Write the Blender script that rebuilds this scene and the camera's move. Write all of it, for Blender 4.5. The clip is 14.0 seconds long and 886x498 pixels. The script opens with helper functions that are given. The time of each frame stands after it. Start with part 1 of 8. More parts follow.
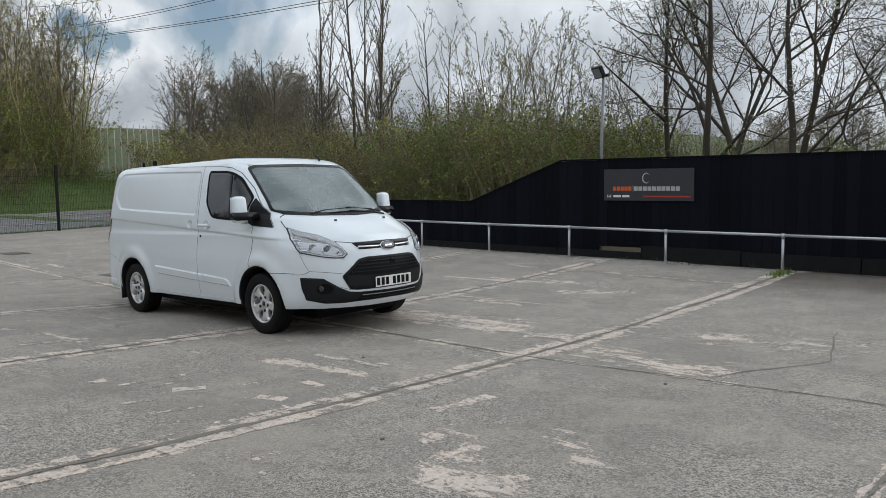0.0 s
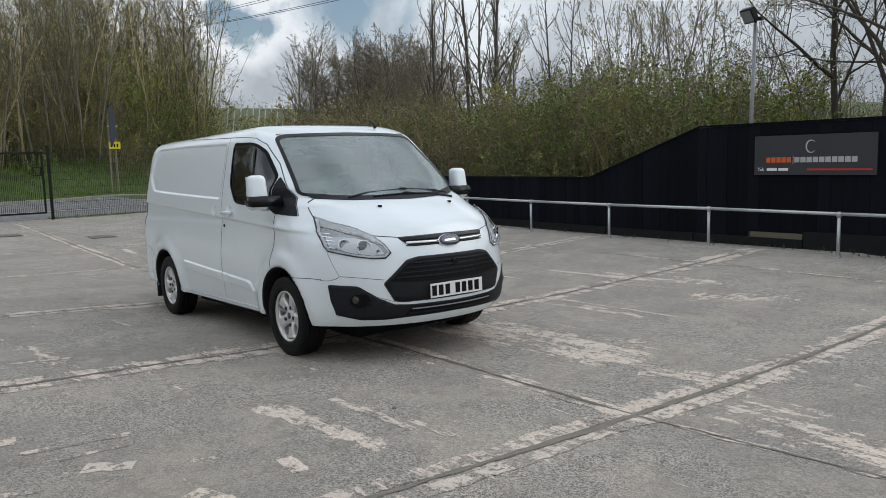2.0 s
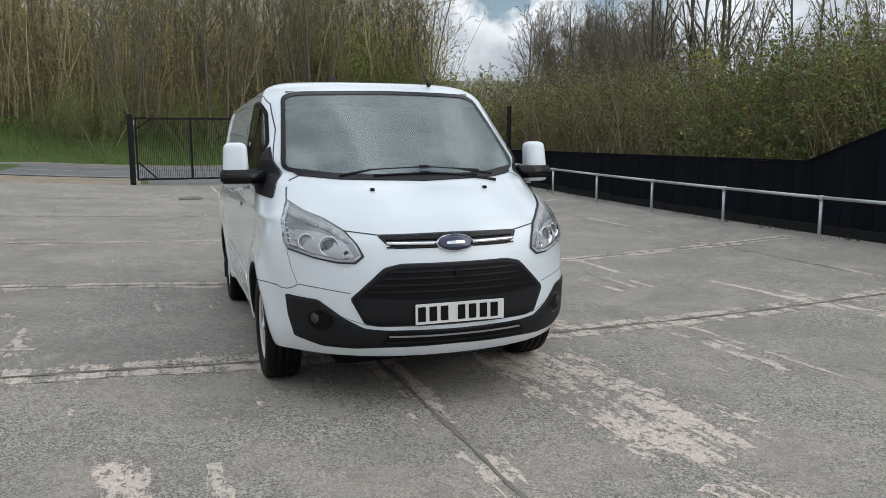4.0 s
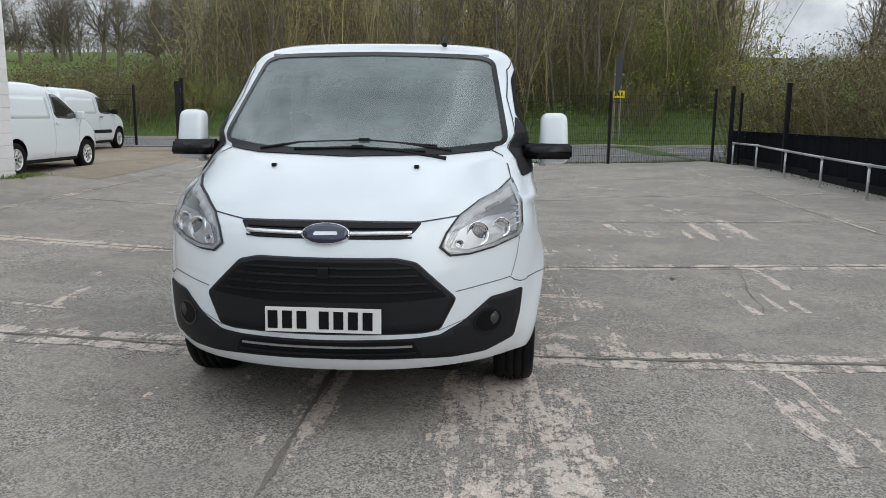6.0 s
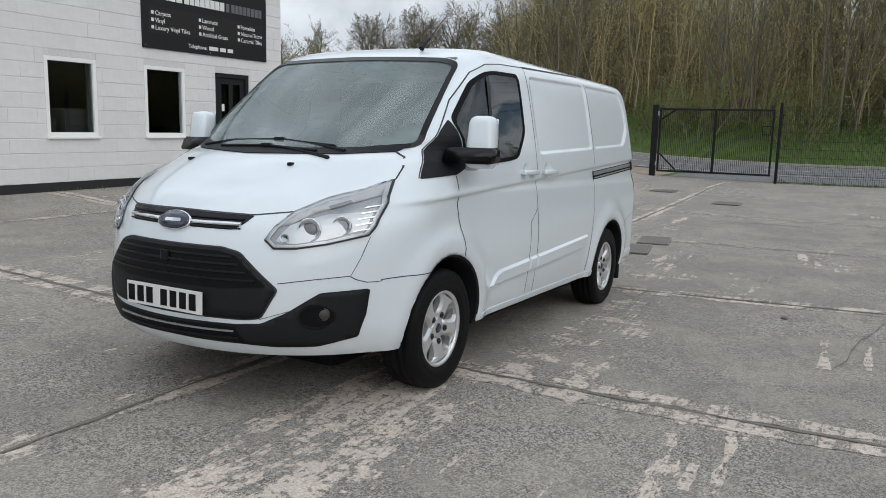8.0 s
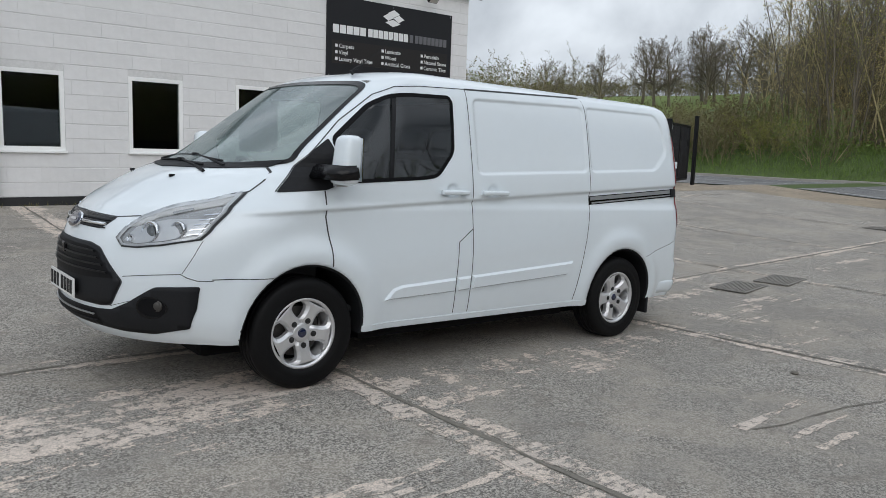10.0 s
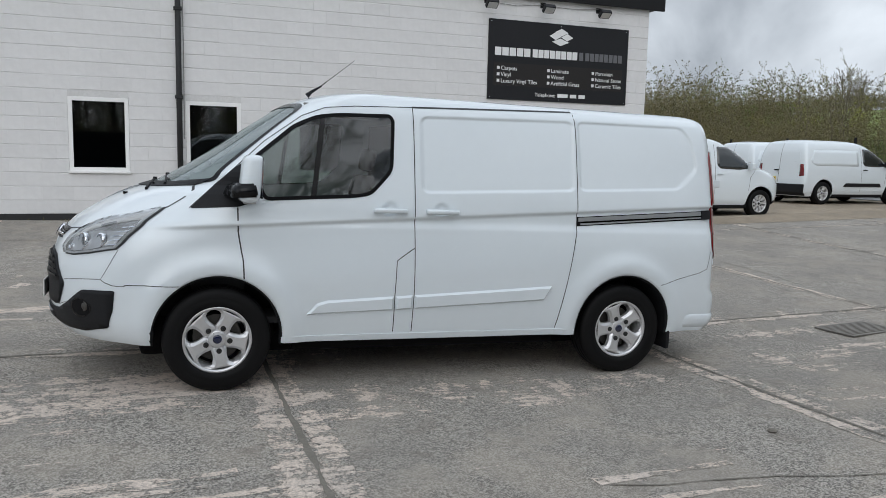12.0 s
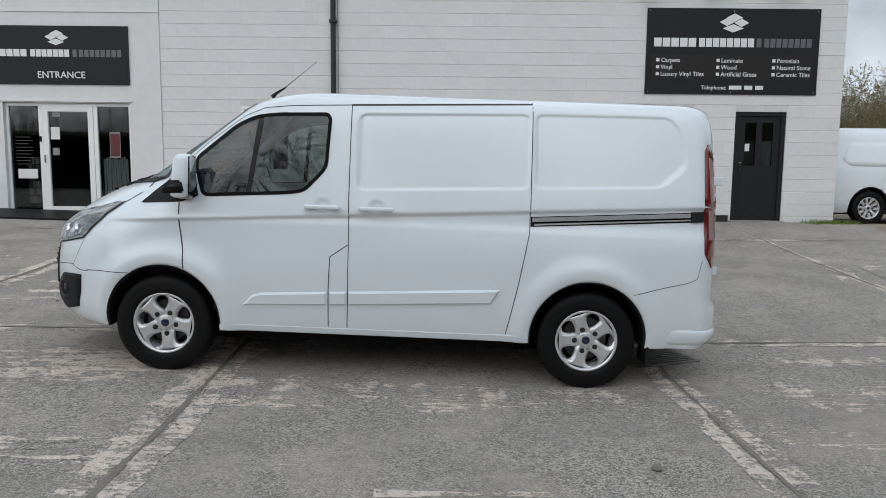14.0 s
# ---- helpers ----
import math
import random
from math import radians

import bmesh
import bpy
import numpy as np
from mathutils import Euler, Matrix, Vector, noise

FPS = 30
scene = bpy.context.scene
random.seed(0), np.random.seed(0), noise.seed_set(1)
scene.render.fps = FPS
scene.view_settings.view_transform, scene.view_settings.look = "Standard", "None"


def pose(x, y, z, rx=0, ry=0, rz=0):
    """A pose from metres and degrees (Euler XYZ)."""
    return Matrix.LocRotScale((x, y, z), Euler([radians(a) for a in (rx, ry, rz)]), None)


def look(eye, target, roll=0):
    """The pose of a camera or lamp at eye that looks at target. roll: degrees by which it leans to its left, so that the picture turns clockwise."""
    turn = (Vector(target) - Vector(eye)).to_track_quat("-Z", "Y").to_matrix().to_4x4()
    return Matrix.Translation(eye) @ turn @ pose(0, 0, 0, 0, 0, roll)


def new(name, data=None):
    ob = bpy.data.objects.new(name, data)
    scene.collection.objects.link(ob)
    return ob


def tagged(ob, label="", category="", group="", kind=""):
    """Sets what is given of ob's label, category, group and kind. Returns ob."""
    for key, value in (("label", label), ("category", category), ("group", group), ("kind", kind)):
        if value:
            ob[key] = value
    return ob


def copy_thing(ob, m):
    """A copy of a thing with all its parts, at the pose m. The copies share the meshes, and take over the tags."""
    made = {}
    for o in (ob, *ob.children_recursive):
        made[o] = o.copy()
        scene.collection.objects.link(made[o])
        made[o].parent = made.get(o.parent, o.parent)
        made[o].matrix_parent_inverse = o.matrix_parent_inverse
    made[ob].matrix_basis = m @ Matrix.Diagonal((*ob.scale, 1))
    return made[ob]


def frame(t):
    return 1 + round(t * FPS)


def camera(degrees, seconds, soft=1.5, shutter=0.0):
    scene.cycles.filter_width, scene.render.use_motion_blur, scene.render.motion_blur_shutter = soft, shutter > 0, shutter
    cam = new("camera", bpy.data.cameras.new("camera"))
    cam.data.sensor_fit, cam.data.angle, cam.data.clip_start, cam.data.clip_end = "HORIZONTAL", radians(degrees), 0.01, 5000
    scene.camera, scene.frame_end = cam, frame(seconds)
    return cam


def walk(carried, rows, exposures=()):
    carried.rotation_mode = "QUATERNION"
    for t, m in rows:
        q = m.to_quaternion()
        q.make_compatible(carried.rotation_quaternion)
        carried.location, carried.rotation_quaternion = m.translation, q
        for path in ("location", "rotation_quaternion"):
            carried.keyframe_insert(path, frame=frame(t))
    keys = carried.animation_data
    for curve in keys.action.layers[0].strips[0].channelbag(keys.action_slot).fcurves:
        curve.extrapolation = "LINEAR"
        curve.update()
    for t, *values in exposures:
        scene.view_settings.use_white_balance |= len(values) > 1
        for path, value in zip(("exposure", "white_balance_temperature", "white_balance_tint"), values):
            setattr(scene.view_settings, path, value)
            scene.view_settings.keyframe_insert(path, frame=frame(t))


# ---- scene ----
cam = camera(59.8, 14.0, 0.8)
PATH = [
    (0, (0.246, 0.105, 1.664), (-1.076, 1.595, 1.484), -0.7),
    (0.5, (-0.107, 0.523, 1.641), (-1.461, 1.983, 1.45), -0.8),
    (1, (-0.443, 1.025, 1.653), (-1.849, 2.433, 1.444), -1.0),
    (1.5, (-0.764, 1.536, 1.631), (-2.239, 2.868, 1.408), -1.3),
    (2, (-1.018, 2.116, 1.61), (-2.57, 3.355, 1.375), -1.5),
    (2.5, (-1.273, 2.677, 1.587), (-2.906, 3.806, 1.339), -1.3),
    (3, (-1.46, 3.283, 1.574), (-3.17, 4.286, 1.312), -1.0),
    (3.5, (-1.632, 3.846, 1.547), (-3.417, 4.705, 1.27), -0.6),
    (3.7, (-1.709, 4.068, 1.55), (-3.522, 4.865, 1.268), -0.4),
    (5.8, (-2.328, 6.44, 1.475), (-4.3, 6.425, 1.139), 0.7),
    (6, (-2.405, 6.66, 1.478), (-4.374, 6.558, 1.14), 0.6),
    (6.5, (-2.516, 7.223, 1.489), (-4.46, 6.901, 1.145), 0.9),
    (7, (-2.676, 7.763, 1.465), (-4.572, 7.224, 1.129), 1.0),
    (7.5, (-2.864, 8.318, 1.464), (-4.692, 7.575, 1.136), 1.1),
    (8, (-3.059, 8.891, 1.448), (-4.804, 7.965, 1.132), 1.4),
    (8.5, (-3.359, 9.441, 1.447), (-5.006, 8.349, 1.139), 1.6),
    (8.7, (-3.471, 9.666, 1.421), (-5.076, 8.513, 1.116), 1.7),
    (10.8, (-5.191, 11.376, 1.52), (-6.256, 9.704, 1.259), 1.9),
    (11, (-5.383, 11.496, 1.506), (-6.388, 9.786, 1.247), 1.8),
    (11.5, (-5.89, 11.755, 1.523), (-6.737, 9.96, 1.275), 1.6),
    (12, (-6.441, 11.925, 1.532), (-7.119, 10.058, 1.29), 1.3),
    (12.5, (-6.989, 12.102, 1.547), (-7.494, 10.182, 1.306), 1.2),
    (13, (-7.552, 12.163, 1.526), (-7.883, 10.205, 1.284), 1.1),
    (13.5, (-8.135, 12.222, 1.545), (-8.295, 10.243, 1.299), 0.8),
    (14, (-8.701, 12.194, 1.528), (-8.693, 10.209, 1.281), 0.6),
]
EXPOSURES = [(0.0, 0.12, 6500, 10), (1.5, 0.15, 6500, 10), (3.5, 0.26, 6500, 10), (6.5, 0.24, 6500, 10), (8.5, 0.14, 6450, 10), (11.0, 0.10, 6400, 10), (14.0, 0.08, 6360, 10)]
walk(cam, [(t, look(eye, target, roll)) for t, eye, target, roll in PATH], EXPOSURES)

# ---- world, sun ----
SUN_ELEV, SUN_AZ = 25.0, 24.0
world = bpy.data.worlds.new("overcast_sky")
scene.world = world
world.use_nodes = True
wn, wl = world.node_tree.nodes, world.node_tree.links
wn.clear()
w_out = wn.new("ShaderNodeOutputWorld")
w_bg = wn.new("ShaderNodeBackground")
w_sky = wn.new("ShaderNodeTexSky")
w_sky.sky_type = "NISHITA"
w_sky.sun_disc = False
w_sky.sun_elevation, w_sky.sun_rotation = radians(SUN_ELEV), radians(SUN_AZ)
w_dim = wn.new("ShaderNodeVectorMath")
w_dim.operation = "SCALE"
w_dim.inputs["Scale"].default_value = 0.13
wl.new(w_sky.outputs[0], w_dim.inputs[0])
w_big = wn.new("ShaderNodeTexNoise")
w_big.inputs["Scale"].default_value = 2.6
w_big.inputs["Detail"].default_value = 9
w_big.inputs["Roughness"].default_value = 0.55
w_big.inputs["Distortion"].default_value = 0.35
w_cover = wn.new("ShaderNodeValToRGB")
w_cover.color_ramp.elements[0].position, w_cover.color_ramp.elements[0].color = 0.33, (0, 0, 0, 1)
w_cover.color_ramp.elements[1].position, w_cover.color_ramp.elements[1].color = 0.41, (1, 1, 1, 1)
wl.new(w_big.outputs["Fac"], w_cover.inputs[0])
w_fine = wn.new("ShaderNodeTexNoise")
w_fine.inputs["Scale"].default_value = 4.2
w_fine.inputs["Detail"].default_value = 8
w_fine.inputs["Roughness"].default_value = 0.5
w_fine.inputs["Distortion"].default_value = 0.2
w_grey = wn.new("ShaderNodeValToRGB")
w_grey.color_ramp.elements[0].position, w_grey.color_ramp.elements[0].color = 0.36, (1.10, 1.18, 1.26, 1)
w_grey.color_ramp.elements[1].position, w_grey.color_ramp.elements[1].color = 0.62, (0.475, 0.525, 0.585, 1)
wl.new(w_fine.outputs["Fac"], w_grey.inputs[0])
w_dir = wn.new("ShaderNodeTexCoord")
w_off = wn.new("ShaderNodeVectorMath")  # a torn gap low in the cloud, with bright cloud round it
w_off.operation = "SUBTRACT"
w_off.inputs[1].default_value = (-0.888, 0.418, 0.163)
wl.new(w_dir.outputs["Generated"], w_off.inputs[0])
w_flat = wn.new("ShaderNodeVectorMath")
w_flat.operation = "MULTIPLY"
w_flat.inputs[1].default_value = (1, 1, 2.6)
wl.new(w_off.outputs[0], w_flat.inputs[0])
w_far = wn.new("ShaderNodeVectorMath")
w_far.operation = "LENGTH"
wl.new(w_flat.outputs[0], w_far.inputs[0])
w_puff = wn.new("ShaderNodeTexNoise")
w_puff.inputs["Scale"].default_value = 16
w_puff.inputs["Detail"].default_value = 7
w_torn = wn.new("ShaderNodeMath")
w_torn.operation = "MULTIPLY_ADD"
w_torn.inputs[1].default_value = 0.34
wl.new(w_puff.outputs["Fac"], w_torn.inputs[0])
wl.new(w_far.outputs["Value"], w_torn.inputs[2])
w_hole = wn.new("ShaderNodeMapRange")
w_hole.inputs[1].default_value, w_hole.inputs[2].default_value = 0.20, 0.235
wl.new(w_torn.outputs[0], w_hole.inputs[0])
w_least = wn.new("ShaderNodeMath")
w_least.operation = "MINIMUM"
wl.new(w_cover.outputs[0], w_least.inputs[0])
wl.new(w_hole.outputs[0], w_least.inputs[1])
w_rim = wn.new("ShaderNodeMapRange")
w_rim.inputs[1].default_value, w_rim.inputs[2].default_value = 0.25, 0.35
w_rim.inputs[3].default_value, w_rim.inputs[4].default_value = 1.0, 0.0
wl.new(w_torn.outputs[0], w_rim.inputs[0])
w_white = wn.new("ShaderNodeMix")
w_white.data_type = "RGBA"
w_white.inputs[7].default_value = (1.02, 1.07, 1.13, 1)
wl.new(w_rim.outputs[0], w_white.inputs[0])
wl.new(w_grey.outputs[0], w_white.inputs[6])
w_mix = wn.new("ShaderNodeMix")
w_mix.data_type = "RGBA"
wl.new(w_least.outputs[0], w_mix.inputs[0])
wl.new(w_dim.outputs[0], w_mix.inputs[6])
wl.new(w_white.outputs[2], w_mix.inputs[7])
w_xyz = wn.new("ShaderNodeSeparateXYZ")
wl.new(w_dir.outputs["Generated"], w_xyz.inputs[0])
w_up = wn.new("ShaderNodeMapRange")  # an overcast sky is brightest overhead
w_up.inputs[1].default_value, w_up.inputs[2].default_value = 0.0, 1.0
w_up.inputs[3].default_value, w_up.inputs[4].default_value = 0.645, 1.0
wl.new(w_xyz.outputs["Z"], w_up.inputs[0])
w_grade = wn.new("ShaderNodeVectorMath")
w_grade.operation = "SCALE"
wl.new(w_mix.outputs[2], w_grade.inputs[0])
wl.new(w_up.outputs[0], w_grade.inputs["Scale"])
wl.new(w_grade.outputs[0], w_bg.inputs[0])
w_bg.inputs[1].default_value = 1.02
wl.new(w_bg.outputs[0], w_out.inputs[0])

sun_data = bpy.data.lights.new("sun", "SUN")
sun_data.energy, sun_data.angle, sun_data.color = 1.0, radians(70), (1.0, 0.98, 0.95)
sun = new("sun", sun_data)
sun.matrix_world = pose(0, 0, 40, 90 - SUN_ELEV, 0, 180 - SUN_AZ)


# ---- materials ----
def mat(name, colour, rough=0.6, metal=0.0, vary=0.15, scale=6.0, bump=0.0, bump_scale=60.0, coat=0.0, spec=0.5, island=0.0, obj=0.0, alpha_trans=0.0, stretch=None):
    """A Principled material whose colour wanders at two scales, with optional fine relief."""
    m = bpy.data.materials.new(name)
    m.use_nodes = True
    n, l = m.node_tree.nodes, m.node_tree.links
    b = n["Principled BSDF"]
    b.inputs["Roughness"].default_value = rough
    b.inputs["Metallic"].default_value = metal
    b.inputs["Coat Weight"].default_value = coat
    b.inputs["Coat Roughness"].default_value = 0.04
    b.inputs["Specular IOR Level"].default_value = spec
    b.inputs["Base Color"].default_value = (*colour, 1)
    coord = n.new("ShaderNodeTexCoord")
    vec = coord.outputs["Object"]
    if stretch:
        mp = n.new("ShaderNodeMapping")
        mp.inputs["Scale"].default_value = stretch
        l.new(vec, mp.inputs[0])
        vec = mp.outputs[0]
    if vary or island or obj:
        big, fine = n.new("ShaderNodeTexNoise"), n.new("ShaderNodeTexNoise")
        for tex, s in ((big, scale), (fine, scale * 9)):
            tex.inputs["Scale"].default_value = s
            tex.inputs["Detail"].default_value = 5
            l.new(vec, tex.inputs["Vector"])
        add = n.new("ShaderNodeMath")
        add.operation = "MULTIPLY_ADD"
        l.new(big.outputs["Fac"], add.inputs[0])
        add.inputs[1].default_value = 0.65
        l.new(fine.outputs["Fac"], add.inputs[2])
        shift = n.new("ShaderNodeMath")
        shift.operation = "MULTIPLY_ADD"
        l.new(add.outputs[0], shift.inputs[0])
        shift.inputs[1].default_value = 2.4 * vary
        shift.inputs[2].default_value = 1 - 2.4 * vary * 0.82
        last = shift.outputs[0]
        for amount, src, sock in ((island, "ShaderNodeNewGeometry", "Random Per Island"), (obj, "ShaderNodeObjectInfo", "Random")):
            if amount:
                info = n.new(src)
                mad = n.new("ShaderNodeMath")
                mad.operation = "MULTIPLY_ADD"
                l.new(info.outputs[sock], mad.inputs[0])
                mad.inputs[1].default_value = 2 * amount
                mad.inputs[2].default_value = 1 - amount
                mul = n.new("ShaderNodeMath")
                mul.operation = "MULTIPLY"
                l.new(last, mul.inputs[0])
                l.new(mad.outputs[0], mul.inputs[1])
                last = mul.outputs[0]
        sc = n.new("ShaderNodeVectorMath")
        sc.operation = "SCALE"
        sc.inputs[0].default_value = colour
        l.new(last, sc.inputs["Scale"])
        l.new(sc.outputs[0], b.inputs["Base Color"])
    if bump:
        tex = n.new("ShaderNodeTexNoise")
        tex.inputs["Scale"].default_value = bump_scale
        tex.inputs["Detail"].default_value = 4
        l.new(vec, tex.inputs["Vector"])
        bp = n.new("ShaderNodeBump")
        bp.inputs["Strength"].default_value = bump
        bp.inputs["Distance"].default_value = 0.01
        l.new(tex.outputs["Fac"], bp.inputs["Height"])
        l.new(bp.outputs[0], b.inputs["Normal"])
    return m


def glass(name, tint, rough=0.02, clear=0.75, ior=1.5, film=0.0):
    """A thin tinted pane: part clear, part gloss, by Fresnel."""
    m = bpy.data.materials.new(name)
    m.use_nodes = True
    n, l = m.node_tree.nodes, m.node_tree.links
    n.clear()
    out = n.new("ShaderNodeOutputMaterial")
    tr, gl, mix, fr = n.new("ShaderNodeBsdfTransparent"), n.new("ShaderNodeBsdfGlossy"), n.new("ShaderNodeMixShader"), n.new("ShaderNodeFresnel")
    tr.inputs[0].default_value = (*[c * clear for c in tint], 1)
    gl.inputs[0].default_value = (0.95, 0.97, 1, 1)
    gl.inputs[1].default_value = rough
    fr.inputs[0].default_value = ior
    l.new(fr.outputs[0], mix.inputs[0])
    l.new(tr.outputs[0], mix.inputs[1])
    l.new(gl.outputs[0], mix.inputs[2])
    if film:  # a thin dusty veil; its diffuse colour also stands in for pale sky reflection
        dust_sheen, veil, tex, amount = n.new("ShaderNodeBsdfDiffuse"), n.new("ShaderNodeMixShader"), n.new("ShaderNodeTexNoise"), n.new("ShaderNodeMath")
        dust_sheen.inputs[0].default_value = (0.37, 0.455, 0.447, 1)
        tex.inputs["Scale"].default_value = 3.0
        tex.inputs["Detail"].default_value = 6
        amount.operation = "MULTIPLY"
        amount.inputs[1].default_value = 2 * film
        l.new(tex.outputs["Fac"], amount.inputs[0])
        l.new(amount.outputs[0], veil.inputs[0])
        l.new(mix.outputs[0], veil.inputs[1])
        l.new(dust_sheen.outputs[0], veil.inputs[2])
        mix = veil
    l.new(mix.outputs[0], out.inputs[0])
    return m


M = {}
M["van_white"] = mat("white_paint", (0.785, 0.845, 0.885), 0.24, vary=0.012, scale=1.5, coat=0.8)
M["black_plastic"] = mat("black_textured_plastic", (0.017, 0.0175, 0.0195), 0.55, vary=0.12, bump=0.1, bump_scale=300, spec=0.16)
M["gloss_black"] = mat("gloss_black", (0.006, 0.006, 0.007), 0.22, vary=0.05, spec=0.3)
M["slat"] = mat("satin_black_slat", (0.006, 0.006, 0.0065), 0.35, vary=0.08, spec=0.3)
M["seal"] = mat("rubber_seal", (0.006, 0.006, 0.007), 0.65, vary=0.1, spec=0.12)
M["gap"] = mat("shut_line_shadow_gap", (0.05, 0.052, 0.056), 0.8, vary=0.1)
M["tyre"] = mat("tyre_rubber", (0.005, 0.005, 0.0055), 0.6, spec=0.2, vary=0.2, scale=14, bump=0.2, bump_scale=120)
M["alloy"] = mat("silver_alloy", (0.72, 0.72, 0.73), 0.33, metal=0.6, vary=0.04)
M["brake"] = mat("brake_steel", (0.09, 0.085, 0.08), 0.5, metal=0.7, vary=0.2)
M["nut"] = mat("dark_wheel_nut", (0.035, 0.035, 0.036), 0.4, metal=0.4, vary=0.2)
M["chrome"] = mat("chrome", (0.85, 0.86, 0.88), 0.08, metal=1.0, vary=0.02)
M["lamp_silver"] = mat("reflector_silver", (0.62, 0.63, 0.63), 0.28, metal=0.6, vary=0.06, scale=30)
M["lamp_bowl"] = mat("grey_lamp_bowl", (0.40, 0.405, 0.40), 0.2, metal=0.55, vary=0.25, scale=40)
M["lamp_pale"] = mat("frosted_lamp_strip", (0.60, 0.60, 0.585), 0.18, vary=0.06, scale=30, coat=0.6)
M["lens_grey"] = mat("grey_projector_lens", (0.14, 0.15, 0.15), 0.08, vary=0.1, scale=20, coat=1.0)
M["lens"] = glass("clear_lens", (0.97, 0.98, 1.0), 0.01, 0.96, 1.4)
M["screen"] = glass("windscreen_glass", (0.80, 0.92, 0.89), 0.04, 0.70, 2.25, 0.33)
M["side_glass"] = glass("side_glass", (0.62, 0.74, 0.70), 0.005, 0.5, 1.68)
M["amber"] = mat("amber_lens", (0.75, 0.28, 0.12), 0.15, vary=0.1, coat=0.6)
M["red_lens"] = mat("red_lamp_lens", (0.15, 0.004, 0.007), 0.12, vary=0.15, scale=20, coat=0.9)
M["clear_red"] = mat("pale_lamp_lens", (0.42, 0.27, 0.27), 0.15, vary=0.2, scale=30, coat=0.9)
M["badge_blue"] = mat("badge_blue", (0.008, 0.014, 0.05), 0.15, vary=0.05, coat=1)
M["plate_white"] = mat("plate_white", (0.78, 0.78, 0.76), 0.35, vary=0.03)
M["plate_yellow"] = mat("plate_yellow", (0.75, 0.55, 0.05), 0.35, vary=0.03)
M["ink"] = mat("black_ink", (0.008, 0.008, 0.009), 0.5, spec=0.12, vary=0.05)
M["cab_grey"] = mat("grey_trim", (0.035, 0.037, 0.04), 0.7, vary=0.15, bump=0.1)
M["cab_light"] = mat("pale_headlining", (0.28, 0.28, 0.27), 0.85, vary=0.08)
M["seat_cloth"] = mat("seat_cloth", (0.045, 0.048, 0.053), 0.9, vary=0.2, scale=20, bump=0.2)
M["white_trim"] = mat("white_upvc", (0.88, 0.88, 0.87), 0.3, vary=0.03, scale=3)
M["dark_grey_paint"] = mat("dark_grey_paint", (0.016, 0.0165, 0.019), 0.5, spec=0.25, vary=0.15, scale=3, bump=0.05)
M["galv"] = mat("galvanised_steel", (0.50, 0.52, 0.54), 0.42, metal=0.75, vary=0.2, scale=12, bump=0.1, bump_scale=80)
M["black_metal"] = mat("black_powder_coat", (0.006, 0.006, 0.007), 0.55, spec=0.3, vary=0.15, scale=8)
M["sign_grey"] = mat("sign_grey", (0.019, 0.0195, 0.022), 0.42, spec=0.2, vary=0.06, scale=2)
M["sign_panel"] = mat("sign_lower_grey", (0.026, 0.024, 0.0235), 0.42, spec=0.2, vary=0.06, scale=2)
M["sign_white"] = mat("sign_white", (0.78, 0.78, 0.78), 0.4, vary=0.03)
M["sign_orange"] = mat("sign_orange", (0.62, 0.11, 0.02), 0.4, vary=0.03)
M["sign_red"] = mat("sign_red", (0.45, 0.03, 0.02), 0.4, vary=0.03)
M["dull_red"] = mat("faded_red_print", (0.12, 0.022, 0.022), 0.5, vary=0.15, scale=10)
M["rail_silver"] = mat("brushed_rail_metal", (0.38, 0.39, 0.40), 0.35, metal=0.5, vary=0.08, scale=10)
M["sign_silver"] = mat("sign_silver", (0.45, 0.45, 0.46), 0.3, metal=0.4, vary=0.1, scale=8)
M["concrete_kerb"] = mat("pale_concrete", (0.36, 0.34, 0.31), 0.9, vary=0.2, scale=5, bump=0.4, bump_scale=60)
M["dark_plinth"] = mat("black_plinth_paint", (0.018, 0.018, 0.019), 0.7, vary=0.25, scale=4, bump=0.2)
# the unlit room's dimness is put into this dark base colour
M["room_dark"] = mat("room_toned_dim", (0.10, 0.095, 0.09), 0.9, vary=0.2, scale=1)
M["iron"] = mat("rusty_cast_iron", (0.22, 0.205, 0.185), 0.75, metal=0.3, vary=0.3, scale=15, bump=0.3)
M["yellow_plate"] = mat("yellow_plate", (0.75, 0.62, 0.02), 0.4, vary=0.05)
M["wood_post"] = mat("weathered_wood", (0.25, 0.21, 0.16), 0.85, vary=0.25, scale=6, bump=0.3, stretch=(6, 6, 1))
M["sign_back"] = mat("grey_sign_back", (0.06, 0.065, 0.075), 0.5, metal=0.3, vary=0.15)


# ---- building blocks for meshes ----
def thing(name, label, category, group="", kind="", at=None):
    ob = tagged(new(name), label, category, group, kind)
    if at is not None:
        ob.matrix_world = at
    return ob


def part(name, bm, material, parent=None, label="", smooth=False):
    """Links a bmesh as one mesh object under a thing or part; the mesh is in the thing's own frame."""
    me = bpy.data.meshes.new(name)
    bm.to_mesh(me)
    bm.free()
    return mesh_part(name, me, material, parent, label, smooth)


def mesh_part(name, me, material, parent=None, label="", smooth=False):
    if material is not None and not me.materials:
        me.materials.append(material)
    if smooth:
        me.shade_smooth()
    ob = new(name, me)
    if parent is not None:
        ob.parent = parent
    if label:
        ob["label"] = label
    return ob


def lists(name, verts, faces, material, parent=None, label="", smooth=False):
    me = bpy.data.meshes.new(name)
    me.from_pydata(verts, [], faces)
    return mesh_part(name, me, material, parent, label, smooth)


